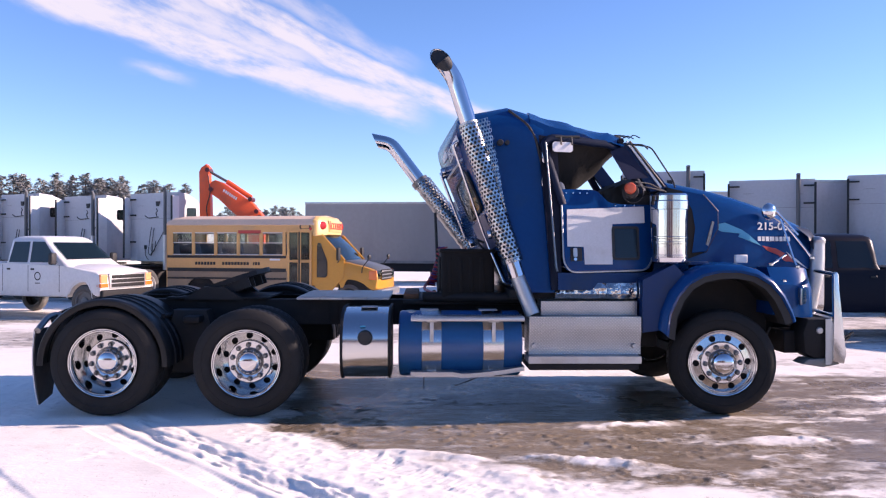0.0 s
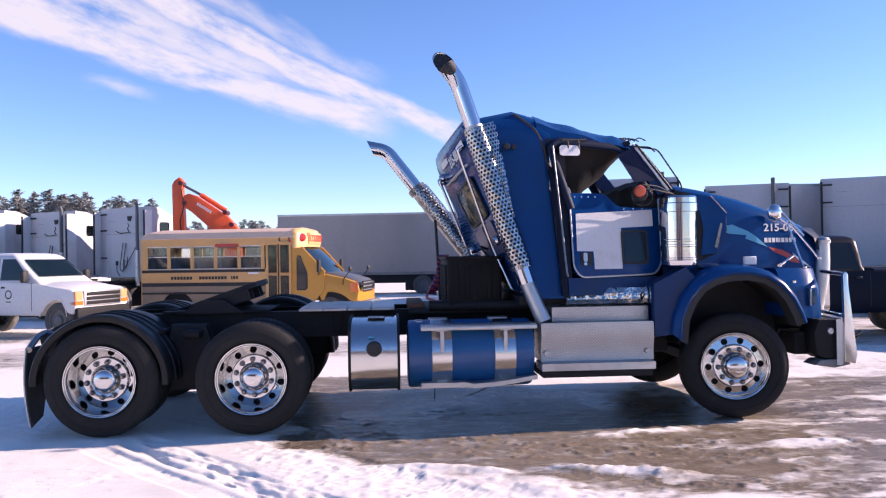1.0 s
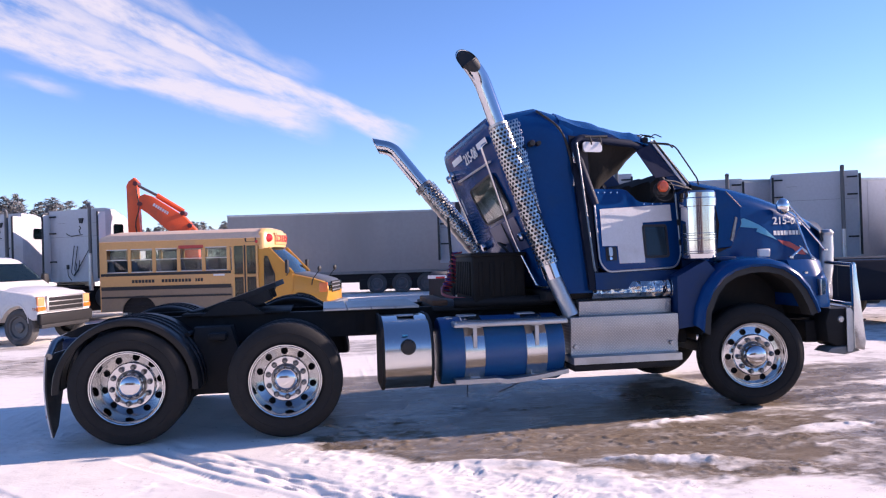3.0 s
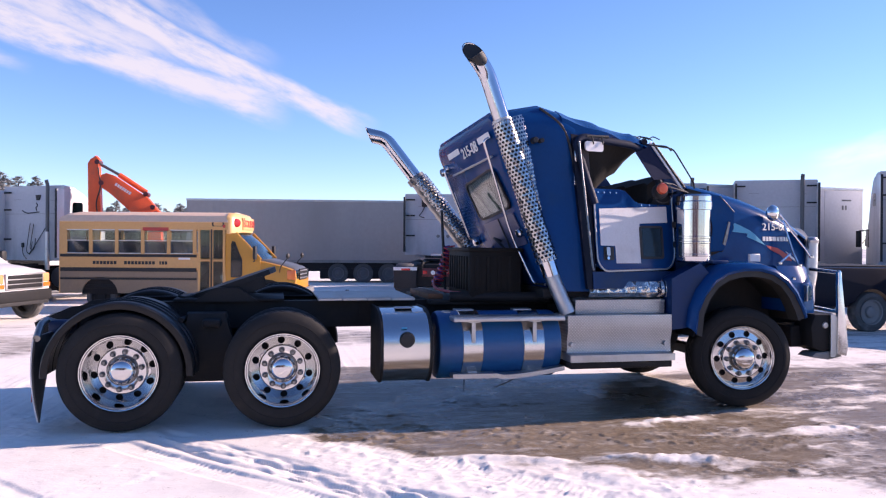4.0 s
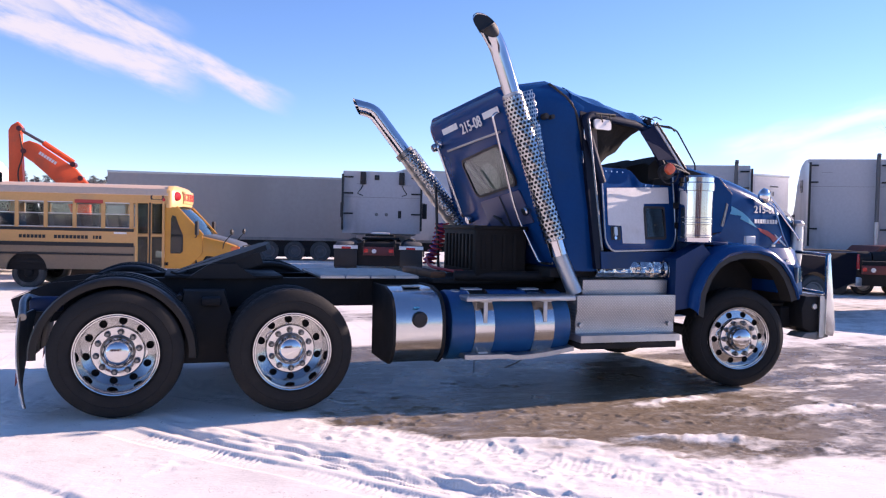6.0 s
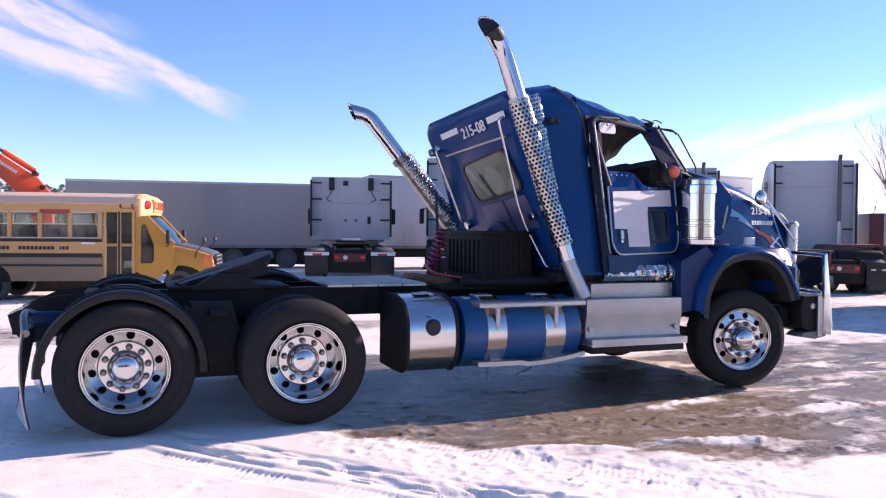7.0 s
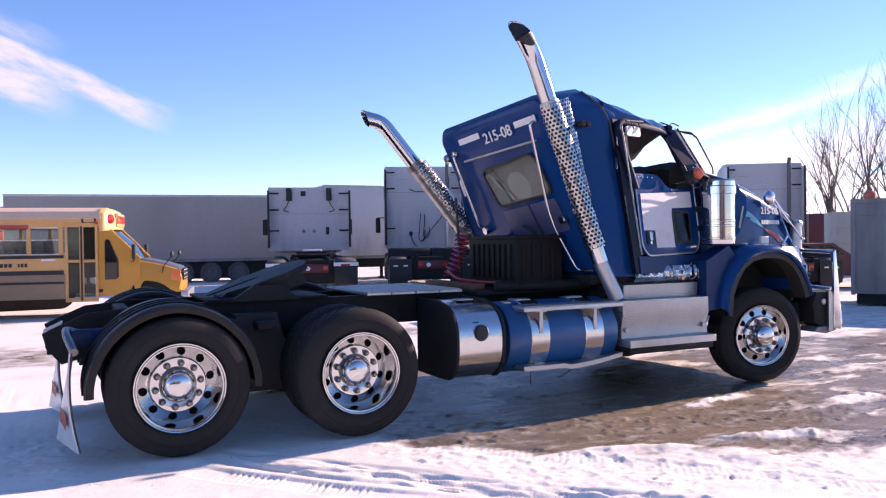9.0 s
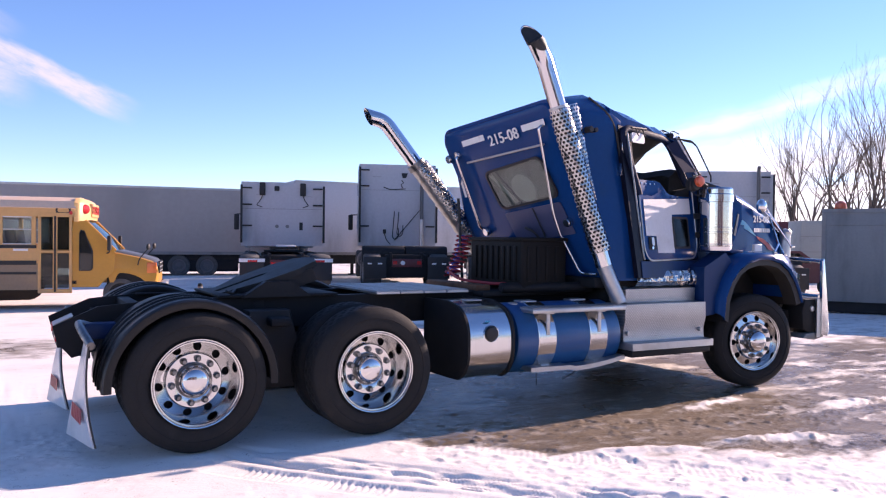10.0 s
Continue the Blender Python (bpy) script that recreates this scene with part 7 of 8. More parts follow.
    add_wheels(p, [(fx, -1.0, -1), (rx, -1.0, -1), (fx, 1.0, 1), (rx, 1.0, 1)], r, 0.25, rims)
    return p


def tractor(base, turn, height, label, stack_side=-1, hoses=True, tall=False, lamps=1, strips=True):
    """A white highway tractor; x runs forward, the back of its sleeper at 0."""
    t = thing("highway_tractor", base, label, "tractor truck", "white tractors in rows", turn)
    H, W = height, 1.22
    zb = 1.22
    def ring(x, w, z0, z1, rad):
        o = [(-w, z0), (-w, z1 - rad)] + [(-w + rad - rad * math.cos(radians(a)), z1 - rad + rad * math.sin(radians(a))) for a in (30, 60, 90)]
        o += [(-y, z) for y, z in o[::-1]]
        return [(x, y, z) for y, z in o]
    rows = [ring(0.0, W, zb, H, 0.03), ring(0.5, W, zb, H + (0.01 if tall else -0.03), 0.06), ring(1.1, W, zb, H - (0.05 if tall else 0.22), 0.18), ring(1.7, W * 0.98, zb, H - (0.5 if tall else 0.58), 0.25), ring(2.2, W * 0.95, zb, H - (1.05 if tall else 0.85), 0.3), ring(2.75, W * 0.93, zb, 2.45, 0.25), ring(3.1, W * 0.9, zb - 0.1, 1.95, 0.2)]
    sl = part("sleeper", loft(rows), M_dirty_shaded_white, t, "white sleeper cab", 40)
    part("bonnet", loft([ring(3.08, 0.95, 0.9, 1.92, 0.2), ring(4.2, 0.9, 0.8, 1.72, 0.25), ring(4.7, 0.8, 0.7, 1.45, 0.3)]), M_white, t)
    for s in (-1, 1):
        y = s * (W + 0.004)
        part("sleeper_window", prism(rounded(0.62 if tall else 0.42, H - 1.02 if tall else H - 0.86, 1.05 if tall else 0.90, H - 0.62 if tall else H - 0.50, 0.07), min(y, y + s * 0.01), max(y, y + s * 0.01)), M_glass_dark, sl, "small dark sleeper window", 0)
        part("door_window", prism([(2.1, 1.75), (2.12, 2.35), (2.55, 2.35), (2.85, 1.8)], s * W * 0.955, s * W * 0.97), M_glass_dark, sl, "", 0)
        part("side_extender", one_box((-0.32, min(s * (W - 0.03), s * (W + 0.01)), zb + 0.1), (0.02, max(s * (W - 0.03), s * (W + 0.01)), H - 0.12), 0.01), M_white, sl)
        part("extender_edge", one_box((-0.36, min(s * (W - 0.045), s * (W + 0.02)), zb + 0.1), (-0.32, max(s * (W - 0.045), s * (W + 0.02)), H - 0.12), 0.008), M_gasket, sl, "black rubber extender edge")
        for z in (zb + 0.62, H - 0.75, H - 0.22):
            part("extender_stay", one_box((-0.05, min(s * (W - 0.32), s * (W - 0.03)), z), (-0.01, max(s * (W - 0.32), s * (W - 0.03)), z + 0.05), 0.006), M_gasket, sl)
        part("door_mirror", one_box((2.55, min(s * 1.32, s * 1.48), 1.75), (2.65, max(s * 1.32, s * 1.48), 2.3), 0.03), M_gasket, t, "black door mirror")
        part("mirror_arm", tube([(2.55, s * 1.15, 2.3), (2.6, s * 1.4, 2.3)], 0.02, 6), M_gasket, t)
        part("fuel_tank", shift(lathe([(0.0, -0.5), (0.28, -0.48), (0.31, -0.42), (0.31, 1.1), (0.0, 1.12)], 20, "x"), pose(0.6, s * 0.9, 0.72)), M_bus_grey, t)
        part("mud_flap", one_box((-3.32, min(s * 0.58, s * 1.2), 0.28), (-3.305, max(s * 0.58, s * 1.2), 0.92), 0.004), M_gasket, t, "black mud flap")
        if strips:
            part("flap_strip", one_box((-3.335, min(s * 0.56, s * 1.22), 0.80), (-3.32, max(s * 0.56, s * 1.22), 0.90), 0.004), M_decal, t, "reflective flap strip")
            part("flap_strip", one_box((-3.338, min(s * 0.75, s * 1.0), 0.80), (-3.322, max(s * 0.75, s * 1.0), 0.86), 0.003), M_red, t)
        else:
            for y in (0.70, 0.98):
                part("flap_strip", one_box((-3.335, min(s * y, s * (y + 0.12)), 0.70), (-3.32, max(s * y, s * (y + 0.12)), 0.74), 0.002), M_decal, t)
            part("side_tank", shift(lathe([(0.0, -0.62), (0.24, -0.60), (0.26, -0.54), (0.26, 0.54), (0.24, 0.60), (0.0, 0.62)], 18), pose(-2.1, 0, 0) @ pose(-0.4, s * 0.62, 0.98)), M_greasy, t, "black tank over the axle")
        part("frame_rail", one_box((-3.3, min(s * 0.40, s * 0.46), 0.78), (4.3, max(s * 0.40, s * 0.46), 1.04), 0.01), M_black, t)
    part("tail_panel", one_box((-3.31, -0.42, 0.62), (-3.25, 0.42, 0.86), 0.01), M_maroon, t, "dark red tail panel")
    for y in (-0.40, 0.28):
        part("tail_lamp", one_box((-3.33, y, 0.7), (-3.31, y + 0.12, 0.8), 0.004, 1), M_red, t)
    part("plate_lamp", shift(lathe([(0.0, -0.02), (0.06, -0.01), (0.065, 0.02)], 16, "x"), pose(-3.32, 0.12, 0.74)), M_decal, t)
    part("fifth_wheel", prism([(-0.5, -0.4), (-0.45, 0.4), (0.2, 0.42), (0.5, 0.2), (0.5, -0.2), (0.2, -0.42)], 1.16, 1.22, "z"), M_greasy, t).matrix_basis = pose(-2.0, 0, 0, 0, 0, 0)
    part("under_frame", one_box((-3.2, -0.6, 0.30), (2.6, 0.6, 0.98), 0.04), M_black, t)
    if lamps == 2:
        part("deck_snow", one_box((-2.4, -0.28, 1.20), (-1.6, 0.24, 1.27), 0.03, 3), M_white, t, "crusted snow on the coupling plate")
    part("deck", one_box((-1.1, -0.55, 1.04), (-0.1, 0.55, 1.09), 0.01), M_black, t)
    if stack_side:
        st = part("exhaust_pipe", tube([(-0.20, stack_side * 0.75, 0.95), (-0.20, stack_side * 0.75, 2.1)], 0.075, 14), M_alu_dull, t, "upright exhaust pipe")
        part("upper_pipe", tube(bent([Vector((-0.20, stack_side * 0.75, 2.1)), Vector((-0.20, stack_side * 0.75, H + 0.02)), Vector((-0.26, stack_side * 0.75, H + 0.14))], 0.05), 0.06, 14), M_bus_grey, st, "weathered upper pipe")
    if hoses:
        for y, top, low in ((0.10, 2.36, 1.46), (-0.04, 2.34, 1.56)):
            loop = [Vector((-0.03, y, top)), Vector((-0.08, y + 0.03, top - 0.4)), Vector((-0.12, y + 0.07, low + 0.05)), Vector((-0.12, y - 0.02, low - 0.05)), Vector((-0.12, y - 0.12, low + 0.04)), Vector((-0.08, y - 0.13, low + 0.34))]
            part("air_line", tube(bent(loop, 0.10, 4), 0.014, 6), M_gasket, t, "hanging black air line")
        part("line_holder", one_box((-0.05, 0.36, 1.62), (0.0, 0.46, 1.76), 0.015), M_gasket, t)
        part("air_line", tube(bent([Vector((-0.03, 0.41, 1.62)), Vector((-0.08, 0.36, 1.42)), Vector((-0.06, 0.22, 1.26))], 0.08, 3), 0.014, 6), M_gasket, t)
        part("diagonal_stay", tube([(-0.06, stack_side * 0.70, 2.4), (-0.06, -stack_side * 0.1, 1.4)], 0.014, 6), M_gasket, t)
    if lamps == 2:
        for s in (-1, 1):
            part("work_lamp", one_box((-0.10, s * 0.60 - 0.085, H - 0.43), (0.0, s * 0.60 + 0.085, H - 0.02), 0.02), M_gasket, t, "tall black work lamp")
            part("lamp_cable", tube(bent([Vector((-0.03, s * 0.60, H - 0.43)), Vector((-0.03, s * 0.66, H - 0.58)), Vector((-0.03, s * 0.78, H - 0.74)), Vector((-0.03, s * 0.60, H - 0.80))], 0.05, 3), 0.012, 6), M_gasket, t)
        part("centre_lamp", one_box((-0.05, 0.10, H - 0.28), (0.0, 0.25, H - 0.12), 0.02), M_gasket, t, "small black lamp")
        for y in (0.17, -0.14):
            part("round_cover", shift(lathe([(0.0, -0.012), (0.04, -0.012), (0.055, 0.0)], 16, "x"), pose(-0.002, y, H - 1.41)), M_steel_grey, sl)
        part("back_label", one_box((-0.012, -0.60, H - 1.53), (-0.002, -0.50, H - 1.28), 0.001, 1), M_gasket, sl)
    elif lamps:
        part("work_lamp", prism([(-0.10, 0.0), (0.10, 0.0), (0.07, -0.16), (-0.04, -0.16)], -0.04, 0.0, "x"), M_gasket, t, "small black work lamp").matrix_basis = pose(0.0, -0.22, H - 0.28)
        part("back_label", tube(bent([Vector((-0.01, -0.12, H - 0.52)), Vector((-0.012, -0.20, H - 0.60)), Vector((-0.01, -0.10, H - 0.66)), Vector((-0.01, -0.16, H - 0.78))], 0.04, 3), 0.014, 6), M_gasket, sl)
        part("back_cable", tube(bent([Vector((-0.012, 0.45, H - 0.75)), Vector((-0.03, 0.25, H - 0.84)), Vector((-0.012, -0.25, H - 0.80))], 0.1, 4), 0.014, 6), M_gasket, sl)
    part("panel_seam", boxes(((-0.006, -W + 0.05, H - 0.86), (-0.001, W - 0.05, H - 0.85)), ((-0.006, -0.9, H - 0.45), (-0.001, -0.7, H - 0.44)), ((-0.006, 0.5, H - 0.42), (-0.001, 0.8, H - 0.41)), bevel=0), M_steel_grey, sl)
    add_wheels(t, [(-2.7, -1.2, -1), (-1.4, -1.2, -1), (3.9, -1.15, -1), (-2.7, 1.2, 1), (-1.4, 1.2, 1), (3.9, 1.15, 1)], 0.50, 0.5)
    return t


def box_trailer(base, turn, length, height, paint, label, axle=0.76, axles=2):
    """x runs along the trailer, its near side at y = 0."""
    t = thing("box_trailer", base, label, "trailer", turn=turn)
    part("box", one_box((0, 0, 1.08), (length, 2.55, height), 0.03, 2), paint, t, "", 30)
    part("top_rail", one_box((-0.01, -0.012, height - 0.09), (length + 0.01, 0.0, height + 0.01), 0.004), M_alu_dull, t)
    part("bottom_rail", one_box((-0.01, -0.012, 1.02), (length + 0.01, 0.0, 1.16), 0.004), M_steel_grey, t)
    # under_frame is a solid black block, carried low to shut out light below
    part("under_frame", one_box((0.1, 0.14, 0.60), (length - 0.1, 2.4, 1.06), 0.02), M_black, t)
    n = int(length / 1.22)
    for k in range(1, n):
        part("panel_rib", one_box((k * length / n - 0.01, -0.006, 1.16), (k * length / n + 0.01, -0.001, height - 0.09), 0), paint, t)
    part("landing_leg", boxes(((length * 0.2, 0.35, 0.1), (length * 0.2 + 0.12, 0.5, 1.0)), ((length * 0.2 - 0.1, 0.3, 0.06), (length * 0.2 + 0.22, 0.55, 0.12))), M_black, t)
    part("warning_marks", boxes(((length * 0.86, -0.016, height - 0.75), (length * 0.87, -0.012, height - 0.6)), ((length * 0.88, -0.016, height - 0.75), (length * 0.89, -0.012, height - 0.6)), ((length * 0.86, -0.016, height - 0.45), (length * 0.92, -0.012, height - 0.40)), bevel=0), M_steel_grey, t)
    part("mud_flap", one_box((length * 0.93, 0.05, 0.3), (length * 0.93 + 0.02, 0.65, 0.95), 0.004), M_gasket, t)
    # second solid black block, darkening the space round the axles
    part("bogie", one_box((length * axle - 0.9, 0.10, 0.22), (length * axle + 1.25 * axles + 0.2, 2.4, 0.75), 0.05), M_black, t)
    add_wheels(t, [(length * axle + 1.25 * k, y, side) for k in range(axles) for y, side in ((0.02, -1), (2.5, 1))], 0.5, 0.55, M_bus_grey)
    return t


def stretch(body, at, to):
    """Moves the cross-sections of a vehicle along its length."""
    for o in body.children_recursive:
        if o.name.startswith("tyre"):
            continue
        if o.matrix_basis.translation.length > 0.01:
            o.matrix_basis = Matrix.Translation((float(np.interp(o.matrix_basis.translation.x, at, to)) - o.matrix_basis.translation.x, 0, 0)) @ o.matrix_basis
        else:
            for v in o.data.vertices:
                v.co.x = float(np.interp(v.co.x, at, to))


bus = school_bus((-6.06, 23.36, -0.02), -12.0)
stretch(bus, (-1.0, -0.03, 3.55, 4.43, 4.935, 5.34, 5.72, 6.30, 6.48, 7.5), (-1.2, -0.22, 3.32, 4.01, 4.30, 4.90, 5.02, 5.80, 5.98, 7.0))
for y in (-1.0, 1.0):
    part("screen_post", tube([(4.27, y * 0.955, 2.13), (4.60, y * 0.96, 1.77), (4.91, y * 0.965, 1.42)], 0.035, 8), M_bus_nose, bus)
    mr = part("mirror_arm", tube(bent([Vector((4.72, y * 0.98, 1.36)), Vector((4.80, y * 1.14, 1.38)), Vector((4.80, y * 1.16, 1.75))], 0.06), 0.014, 7), M_gasket, bus)
    part("mirror_head", one_box((4.76, y * 1.16 - 0.10, 1.42), (4.84, y * 1.16 + 0.10, 1.78), 0.03), M_gasket, mr, "black wing mirror")
    mr = part("mirror_stalk", tube(bent([Vector((5.38, y * 0.93, 1.02)), Vector((5.42, y * 1.04, 1.22)), Vector((5.62, y * 1.06, 1.48))], 0.08), 0.013, 7), M_gasket, bus)
    part("crossover_mirror", shift(lathe([(0.0, 0.04), (0.06, 0.025), (0.085, 0.0), (0.05, -0.05), (0.0, -0.055)], 16, "x"), pose(5.63, y * 1.06, 1.52)), M_gasket, mr)
bus.scale = (1.0, 0.955, 0.958)
white_pickup = pickup((-10.58, 20.60, 0.0), -18.3, M_white, "white crew-cab pickup with amber corner lamps", M_bus_grey)
stretch(white_pickup, (-1.0, 0.0, 3.47, 4.0, 4.72, 5.36, 5.70, 7.0), (-1.0, 0.0, 3.12, 3.66, 4.42, 4.78, 5.06, 6.4))
part("door_emblem", shift(lathe([(0.075, 0.0), (0.077, -0.004), (0.100, -0.004), (0.102, 0.0)], 24), pose(2.98, -1.001, 0.98)), M_gasket, white_pickup, "dark round door emblem")
part("emblem_bar", one_box((2.90, -1.006, 0.80), (3.06, -1.001, 0.83), 0.001, 1), M_steel_grey, white_pickup)
white_pickup.scale = (0.90, 0.90, 1.00)
dark_pickup = pickup((11.65, 15.2, 0.0), 180.0, M_navy, "dark navy pickup with an open load bed", M_steel_grey, True)
stretch(dark_pickup, (-1.0, 1.75, 1.94, 2.04, 7.0), (-1.0, 1.75, 2.62, 2.74, 7.7))
mid_roof = tractor((5.33, 30.8, 0.0), 75.0, 3.26, "white mid-roof highway tractor with black mirrors", 0, False, lamps=2)
mid_roof.scale = (1.17, 1.24, 1.17)
high_roof = tractor((9.95, 30.5, 0.0), 70.0, 3.92, "white high-roof highway tractor with exhaust pipe and hoses", -1, True, True, strips=False)
high_roof.scale = (1.17, 1.26, 1.20)
for (x, y), turn, h in (((-17.3, 31.1), 57.0, 3.72), ((-14.3, 29.9), 57.0, 3.66), ((-11.4, 28.7), 57.0, 3.52), ((-8.35, 26.9), 57.0, 3.50)):
    row_tractor = tractor((x, y, 0.0), turn, h, "white tractor parked in a slanting row", -1, True)
row_tractor.scale = (0.80, 1.0, 1.0)
for (x, y), turn, h in (((11.3, 24.1), 66.0, 3.80), ((14.4, 22.9), 62.0, 3.88), ((17.8, 20.6), 58.0, 4.05)):
    tractor((x, y, 0.0), turn, h, "white high-roof tractor parked in a row", -1, False, True, 0, False)
box_trailer((-5.4, 41.0, -0.03), -8.0, 16.2, 4.14, M_trailer, "long grey box trailer with weathered side", 0.457, 3)
box_trailer((7.9, 37.3, -0.03), -2.0, 14.6, 4.50, M_dirty_shaded_white, "plain white box trailer parked behind tractors")
box_trailer((12.54, 24.0, -0.06), 0.0, 6.0, 3.85, M_dirty_shaded_white, "short white box trailer behind the tractors")

# ---- orange digger behind the bus: only its arm rises above the roof ----
dig = thing("excavator", (-4.44, 26.3, 0.0), "orange excavator with folded arm behind the bus", "excavator")
part("house", one_box((-1.2, -1.2, 0.9), (1.6, 1.2, 1.50), 0.12, 3), M_orange, dig)
for y in (-1.1, 0.75):
    part("track", prism(arc(-1.3, 0.42, 0.42, 90, 270, 8) + arc(1.3, 0.42, 0.42, -90, 90, 8), y, y + 0.4), M_black, dig, "black crawler track")
dig.scale = (0.97, 0.97, 0.988)
boom = part("boom", prism([(-1.92, 3.52), (-1.88, 3.86), (-1.72, 3.93), (-1.5, 3.86), (-0.48, 3.18), (-0.1, 2.72), (-0.05, 1.4), (-0.40, 1.4), (-0.85, 2.66), (-1.6, 3.30)], -0.22, 0.22, "y", 0.03), M_orange, dig, "orange folded boom")
part("stick", prism([(-2.24, 2.30), (-2.27, 4.20), (-2.20, 4.34), (-2.03, 4.46), (-1.92, 4.34), (-1.97, 3.95), (-1.90, 3.2), (-1.86, 2.3)], -0.18, 0.18, "y", 0.03), M_orange, dig, "upright orange dipper arm")
part("ram", tube([(-1.95, -0.05, 4.22), (-1.30, -0.05, 3.86)], 0.045, 12), M_bus_grey, boom, "dark hydraulic ram")
part("ram_barrel", tube([(-1.36, -0.05, 3.89), (-0.55, -0.05, 3.36)], 0.08, 12), M_orange, boom)
for x, z in ((-1.98, 4.26), (-1.86, 3.62), (-0.34, 2.9), (-0.25, 2.7), (-0.55, 3.3)):
    part("arm_pin", shift(lathe([(0.0, -0.26), (0.075, -0.25), (0.08, 0.25), (0.0, 0.26)], 14), pose(x, 0, z)), M_maroon, boom)
part("hydraulic_hose", tube(bent([Vector((-1.96, -0.2, 4.1)), Vector((-1.86, -0.24, 3.5)), Vector((-2.02, -0.24, 3.0)), Vector((-1.9, -0.22, 2.4))], 0.2, 5), 0.02, 6), M_gasket, boom)
part("maker_bars", shift(letter_bars([0.06] * 7, 0.09, 0.02), pose(-1.22, -0.222, 3.45, 0, 33, 0)), M_decal, boom)

# ---- grey service body with an amber beacon, wreck yard at the end ----
sb = thing("service_box", (14.97, 10.30, 0.0), "grey steel service box with an orange beacon on top", "service box", turn=-58.0)
sb.scale = (0.88, 0.88, 0.86)
part("box_body", one_box((-4.6, 0.0, 0.28), (0.6, 2.3, 2.70), 0.02), M_steel_grey, sb)
for x in (-4.62, 0.52):
    part("corner_post", one_box((x, -0.02, 0.25), (x + 0.10, 0.06, 2.74), 0.006, 1), M_steel_grey, sb)
part("top_rail", one_box((-4.62, -0.025, 2.62), (0.62, 0.04, 2.74), 0.01), M_steel_grey, sb)
part("mid_rail", one_box((-4.62, -0.015, 2.30), (0.62, 0.0, 2.33), 0.004), M_steel_grey, sb)
for y in (0.1, 1.9):
    part("skid", one_box((-4.5, y, 0.0), (0.5, y + 0.25, 0.28), 0.006, 1), M_black, sb)
part("beacon", shift(lathe([(0.14, 0.0), (0.15, 0.04), (0.13, 0.16), (0.06, 0.22), (0.0, 0.225)], 20, "z"), pose(-4.2, 0.3, 2.74)), M_amber_dark, sb, "orange beacon lamp")


def wreck(base, turn, paint, label):
    w = thing("wrecked_car", base, label, "car", turn=turn)
    o = [(0.0, 0.45), (0.05, 0.95), (0.9, 1.0), (1.3, 1.38), (2.4, 1.40), (3.0, 1.02), (3.9, 0.92), (4.2, 0.75), (4.2, 0.40)] + arc(3.4, 0.34, 0.38, 10, 170, 8) + arc(0.85, 0.34, 0.38, 10, 170, 8)
    part("body", prism(o, -0.85, 0.85, "y", 0.0), paint, w, "", 30)
    for s in (-1, 1):
        part("side_glass", prism([(1.05, 1.02), (1.38, 1.32), (2.35, 1.33), (2.8, 1.02)], s * 0.85, s * 0.862), M_glass_dark, w, "", 0)
    part("wing_patch", shift(lathe([(0.30, -0.02), (0.32, 0.0), (0.2, 0.01)], 20), pose(3.4, -0.88, 0.45)), M_white, w)
    add_wheels(w, [(3.4, -0.85, -1), (0.85, -0.85, -1), (3.4, 0.85, 1), (0.85, 0.85, 1)], 0.32, 0.2)
    return w


wreck((15.8, 19.6, 0.0), -20.0, M_maroon, "dark red wrecked car in the yard")
wreck((19.4, 18.0, 0.0), -25.0, M_maroon, "crushed maroon car beside the box")
mb = thing("maroon_box_truck", (29.3, 26.6, 0.0), "dark maroon box body behind the wrecks", "box truck", turn=-36.0)
part("box_body", one_box((-1.25, 0.0, 0.7), (1.05, 2.6, 2.72), 0.04), M_maroon, mb)
part("side_pipe", one_box((0.35, -0.1, 1.2), (0.47, 0.0, 2.2), 0.02), M_decal, mb)
part("chassis", one_box((-1.2, 0.3, 0.4), (1.0, 2.3, 0.70), 0.02), M_black, mb)
add_wheels(mb, [(-0.6, 0.0, -1), (-0.6, 2.3, 1)], 0.5, 0.35)
ct = thing("grey_cargo_box", (25.9, 23.5, 0.0), "small pale grey cargo box behind the wrecks", "cargo box", turn=-38.0)
part("box_body", one_box((-0.45, 0.0, 0.7), (1.5, 2.0, 2.63), 0.03), M_pale_box, ct)
for z in (1.3, 1.95):
    part("side_seam", one_box((-0.44, -0.006, z), (1.49, 0.0, z + 0.02), 0.002, 1), M_steel_grey, ct)
part("chassis", one_box((-0.4, 0.2, 0.35), (1.4, 1.8, 0.70), 0.02), M_black, ct)
add_wheels(ct, [(0.5, 0.1, -1), (0.5, 1.9, 1)], 0.36, 0.25)
bo = thing("bollard", (1.0, 24.2, 0.0), "short dark post standing in the snow", "post")
part("post", lathe([(0.0, -0.05), (0.065, -0.05), (0.065, 0.36), (0.05, 0.40), (0.0, 0.41)], 18, "z"), M_black, bo)
part("post_band", lathe([(0.067, 0.27), (0.071, 0.275), (0.071, 0.315), (0.067, 0.32)], 18, "z"), M_steel_grey, bo)


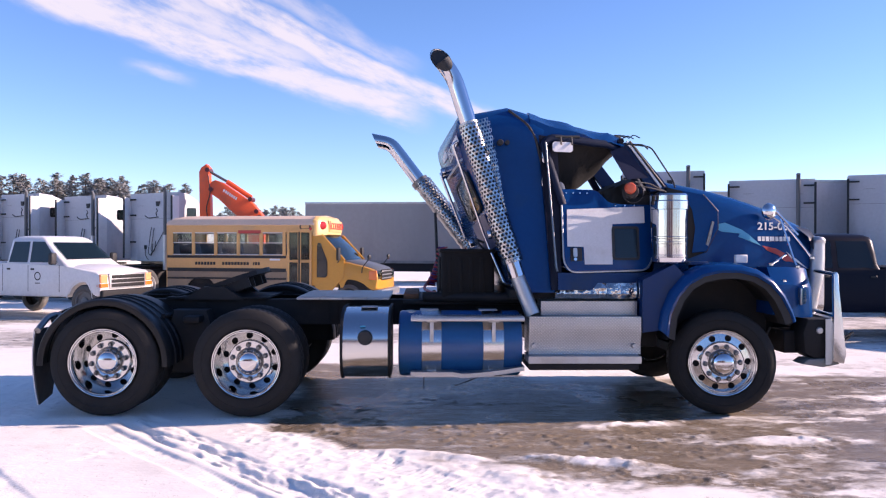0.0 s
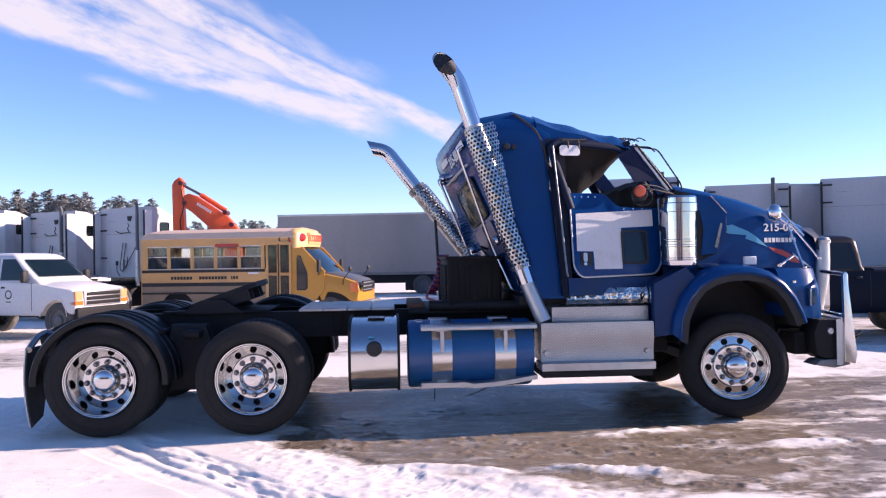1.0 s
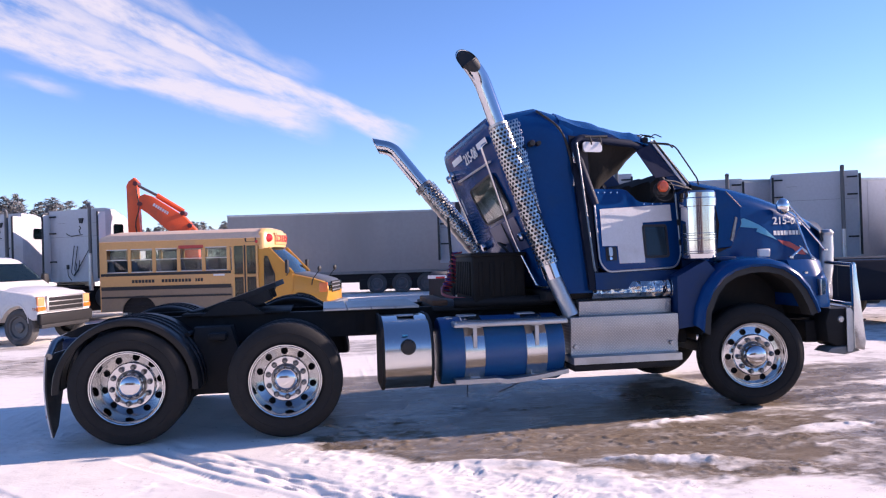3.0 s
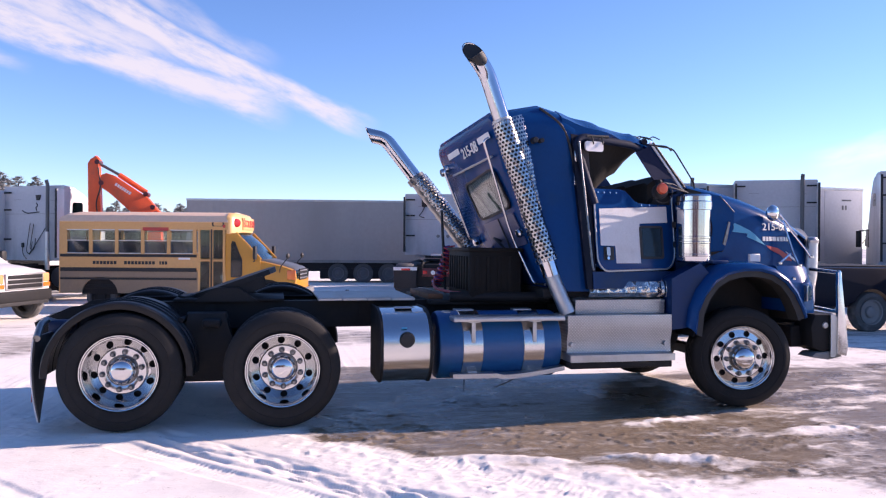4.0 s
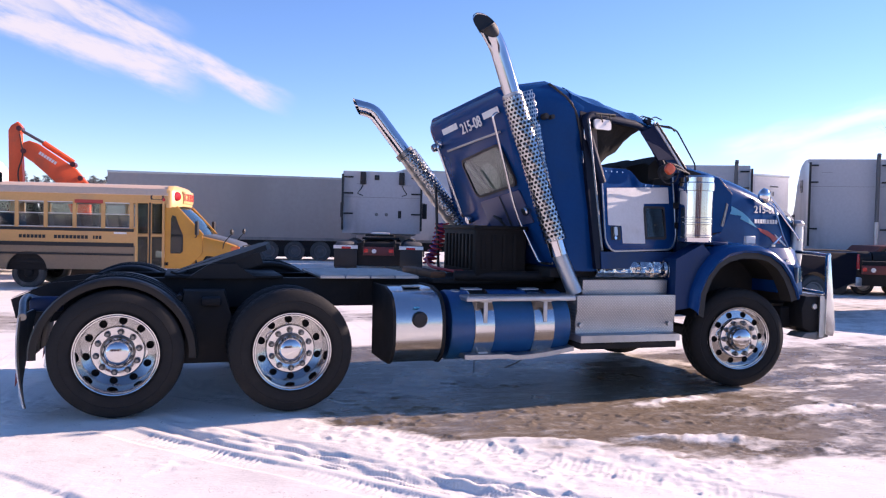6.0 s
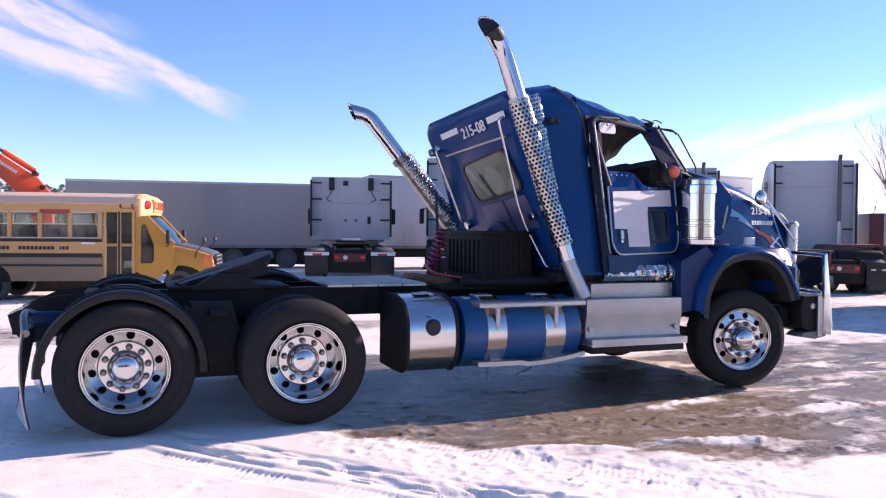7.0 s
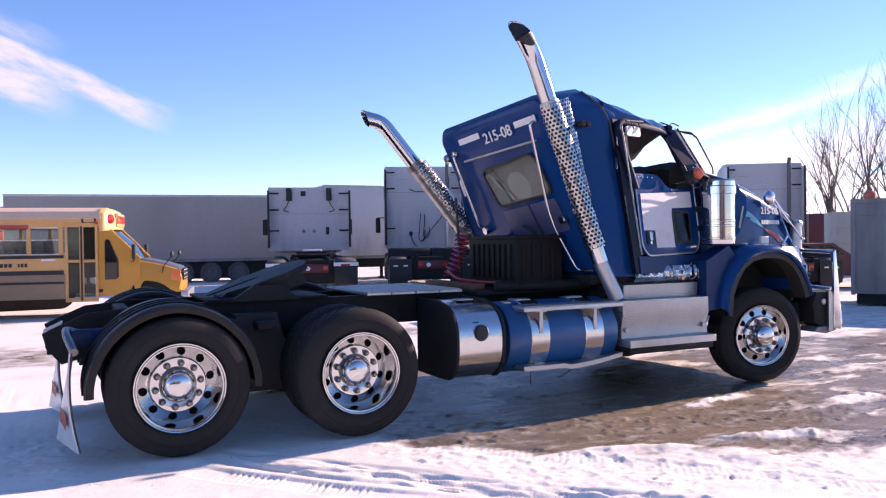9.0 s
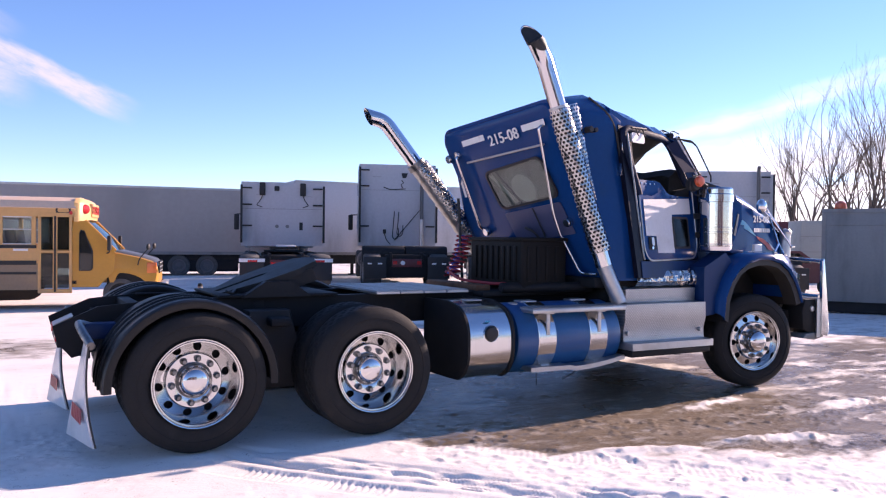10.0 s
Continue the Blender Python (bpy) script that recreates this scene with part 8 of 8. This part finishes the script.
# ---- trees along the edge ----
def bare_tree(base, height, seed, spread=0.5):
    t = thing("bare_tree", base, "leafless grey-brown tree with many thin twigs", "tree", "bare trees along the yard")
    rng = random.Random(seed)
    trunk, limbs = bmesh.new(), bmesh.new()

    def grow(bm, p, d, length, rad, depth):
        pts, rr = [p], [rad]
        q, dd = p.copy(), d.copy()
        n = 4
        for k in range(n):
            dd = (dd + Vector((rng.uniform(-1, 1), rng.uniform(-1, 1), rng.uniform(-0.3, 0.8))) * 0.13).normalized()
            q = q + dd * length / n
            pts.append(q.copy())
            rr.append(rad * (1 - 0.5 * (k + 1) / n))
        tube_into(bm, pts, rr, 7 if depth == 0 else 5 if depth < 3 else 3, caps=False)
        if depth >= 5 or rad < 0.008:
            return
        for k in range(rng.choice((2, 3, 3)) + (1 if depth in (1, 2, 3, 4) else 0)):
            i = rng.choice((2, 3, 4, 4))
            az = rng.uniform(0, 2 * math.pi)
            side = Vector((math.cos(az), math.sin(az), 0.25))
            nd = (dd * 1.0 + side * spread * rng.uniform(0.6, 1.2)).normalized()
            grow(limbs, pts[i], nd, length * rng.uniform(0.6, 0.82), rr[i] * rng.uniform(0.55, 0.8), depth + 1)
    for k in range(3):
        a = rng.uniform(0, 6.28)
        grow(trunk, Vector((0.25 * math.cos(a), 0.25 * math.sin(a), -0.1)), Vector((0.22 * math.cos(a), 0.22 * math.sin(a), 1)).normalized(), height * rng.uniform(0.30, 0.40), height * 0.011, 0)
    part("trunk", trunk, M_bark, t)
    part("crown", limbs, M_bark, t, "open crown of bare twigs", 0)
    return t


CROWNS = {}


def spruce_crown(seed):
    """A ragged crown of many small needle sprays, one unit high; drooping boughs with gaps between."""
    if seed not in CROWNS:
        rng = random.Random(seed)
        vs, fs = [], []
        for bough in range(150):
            s = (bough + rng.random()) / 150
            reach = (0.27 * (1 - s) ** 0.55 + 0.014) * rng.uniform(0.55, 1.15)
            a = rng.uniform(0, 6.283)
            lift = rng.uniform(-0.25, 0.35) + 0.5 * s
            for k in range(14):
                u = 0.12 + 0.88 * (k + rng.random()) / 14
                c = Vector((reach * u * math.cos(a), reach * u * math.sin(a), 0.06 + 0.93 * s + reach * (lift * u - 0.5 * u * u)))
                c += Vector((rng.uniform(-1, 1), rng.uniform(-1, 1), rng.uniform(-1, 1))) * 0.012
                ang = a + rng.uniform(-1.1, 1.1)
                out = Vector((math.cos(ang), math.sin(ang), rng.uniform(-0.5, 0.6)))
                wd = Vector((-math.sin(ang), math.cos(ang), rng.uniform(-0.7, 0.7)))
                ln_, w_ = rng.uniform(0.018, 0.042), rng.uniform(0.005, 0.011)
                n = len(vs)
                vs += [c - out * ln_ * 0.4, c + wd * w_, c + out * ln_, c - wd * w_]
                fs += [(n, n + 1, n + 2), (n, n + 2, n + 3)]
        me = bpy.data.meshes.new("crown")
        me.from_pydata([tuple(v) for v in vs], [], fs)
        me.materials.append(M_needle)
        CROWNS[seed] = me
    return CROWNS[seed]


def conifer(base, height, seed):
    t = thing("conifer", base, "ragged spruce at the edge of the yard, greyed as by haze", "tree", "spruces beyond the yard")
    part("trunk", tube([(0, 0, -0.1), (0, 0, height * 0.95)], [height * 0.018, height * 0.003], 7), M_bark, t)
    o = new("crown", spruce_crown(500 + seed % 9))
    o.parent = t
    o.matrix_basis = pose(0, 0, 0, 0, 0, 47.0 * seed) @ Matrix.Diagonal((height, height, height, 1))
    return t


rng = random.Random(12)
SPRUCES = [(-44 + 0.30 * k, 7.9) for k in range(64)] + [(-25.4 + 0.36 * k, 7.4) for k in range(14)] + [(-19.6 + 0.30 * k, 5.3) for k in range(44)]
for k, (sx, sh_) in enumerate(SPRUCES):
    spot, tall = (sx + rng.uniform(-0.6, 0.6), 70 + rng.uniform(-3, 4)), sh_ * rng.uniform(0.84, 1.07)
    conifer((*spot, 0.0), tall, 100 + k)
for (x, y), h, s in (((34.0, 30.3), 10.8, 1), ((34.9, 30.2), 9.6, 2), ((36.3, 28.9), 12.0, 3), ((37.0, 28.5), 11.4, 4), ((37.7, 28.1), 11.8, 5), ((38.8, 27.3), 11.0, 6), ((42.0, 27.0), 13.0, 7), ((40.2, 29.5), 12.0, 8), ((45.0, 24.5), 12.0, 9)):
    bare_tree((x, y, 0.0), h, 20 + s, 0.42)
for k in range(7):
    bare_tree((38 + 4.0 * k + rng.uniform(-1, 1), 62 + rng.uniform(-4, 6) - 2.0 * k, 0.0), rng.uniform(7.5, 10.0), 60 + k, 0.6)
# unseen woods of the same kind, added behind the walk for chrome to reflect
for k in range(26):
    conifer((-60 + 4.9 * k + rng.uniform(-1.5, 1.5), -38 + rng.uniform(-6, 3) - 0.25 * abs(k - 13), 0.0), rng.uniform(7.0, 10.5), 300 + k)
# unseen hall, added as a dark band with red for the reflections
hall = tagged(new("workshop_building"), "unseen grey workshop, added for chrome to reflect", "building", kind="structure")
hall.matrix_world = pose(-9.0, -30.0, 0.0, 0, 0, 4)
part("wall", one_box((-16.0, -9.0, -0.2), (14.0, 0.0, 5.2), 0.02), M_trailer, hall)
part("roof", prism([(-9.4, 5.2), (0.4, 5.2), (0.4, 5.35), (-4.5, 6.9), (-9.4, 5.35)], -16.4, 14.4, "x"), M_bus_grey, hall)
for x in (-11.0, -3.0, 5.0):
    part("roller_door", one_box((x, 0.0, 0.0), (x + 4.2, 0.06, 4.3), 0.01), M_maroon, hall, "unseen dark red door, added for a red reflection")
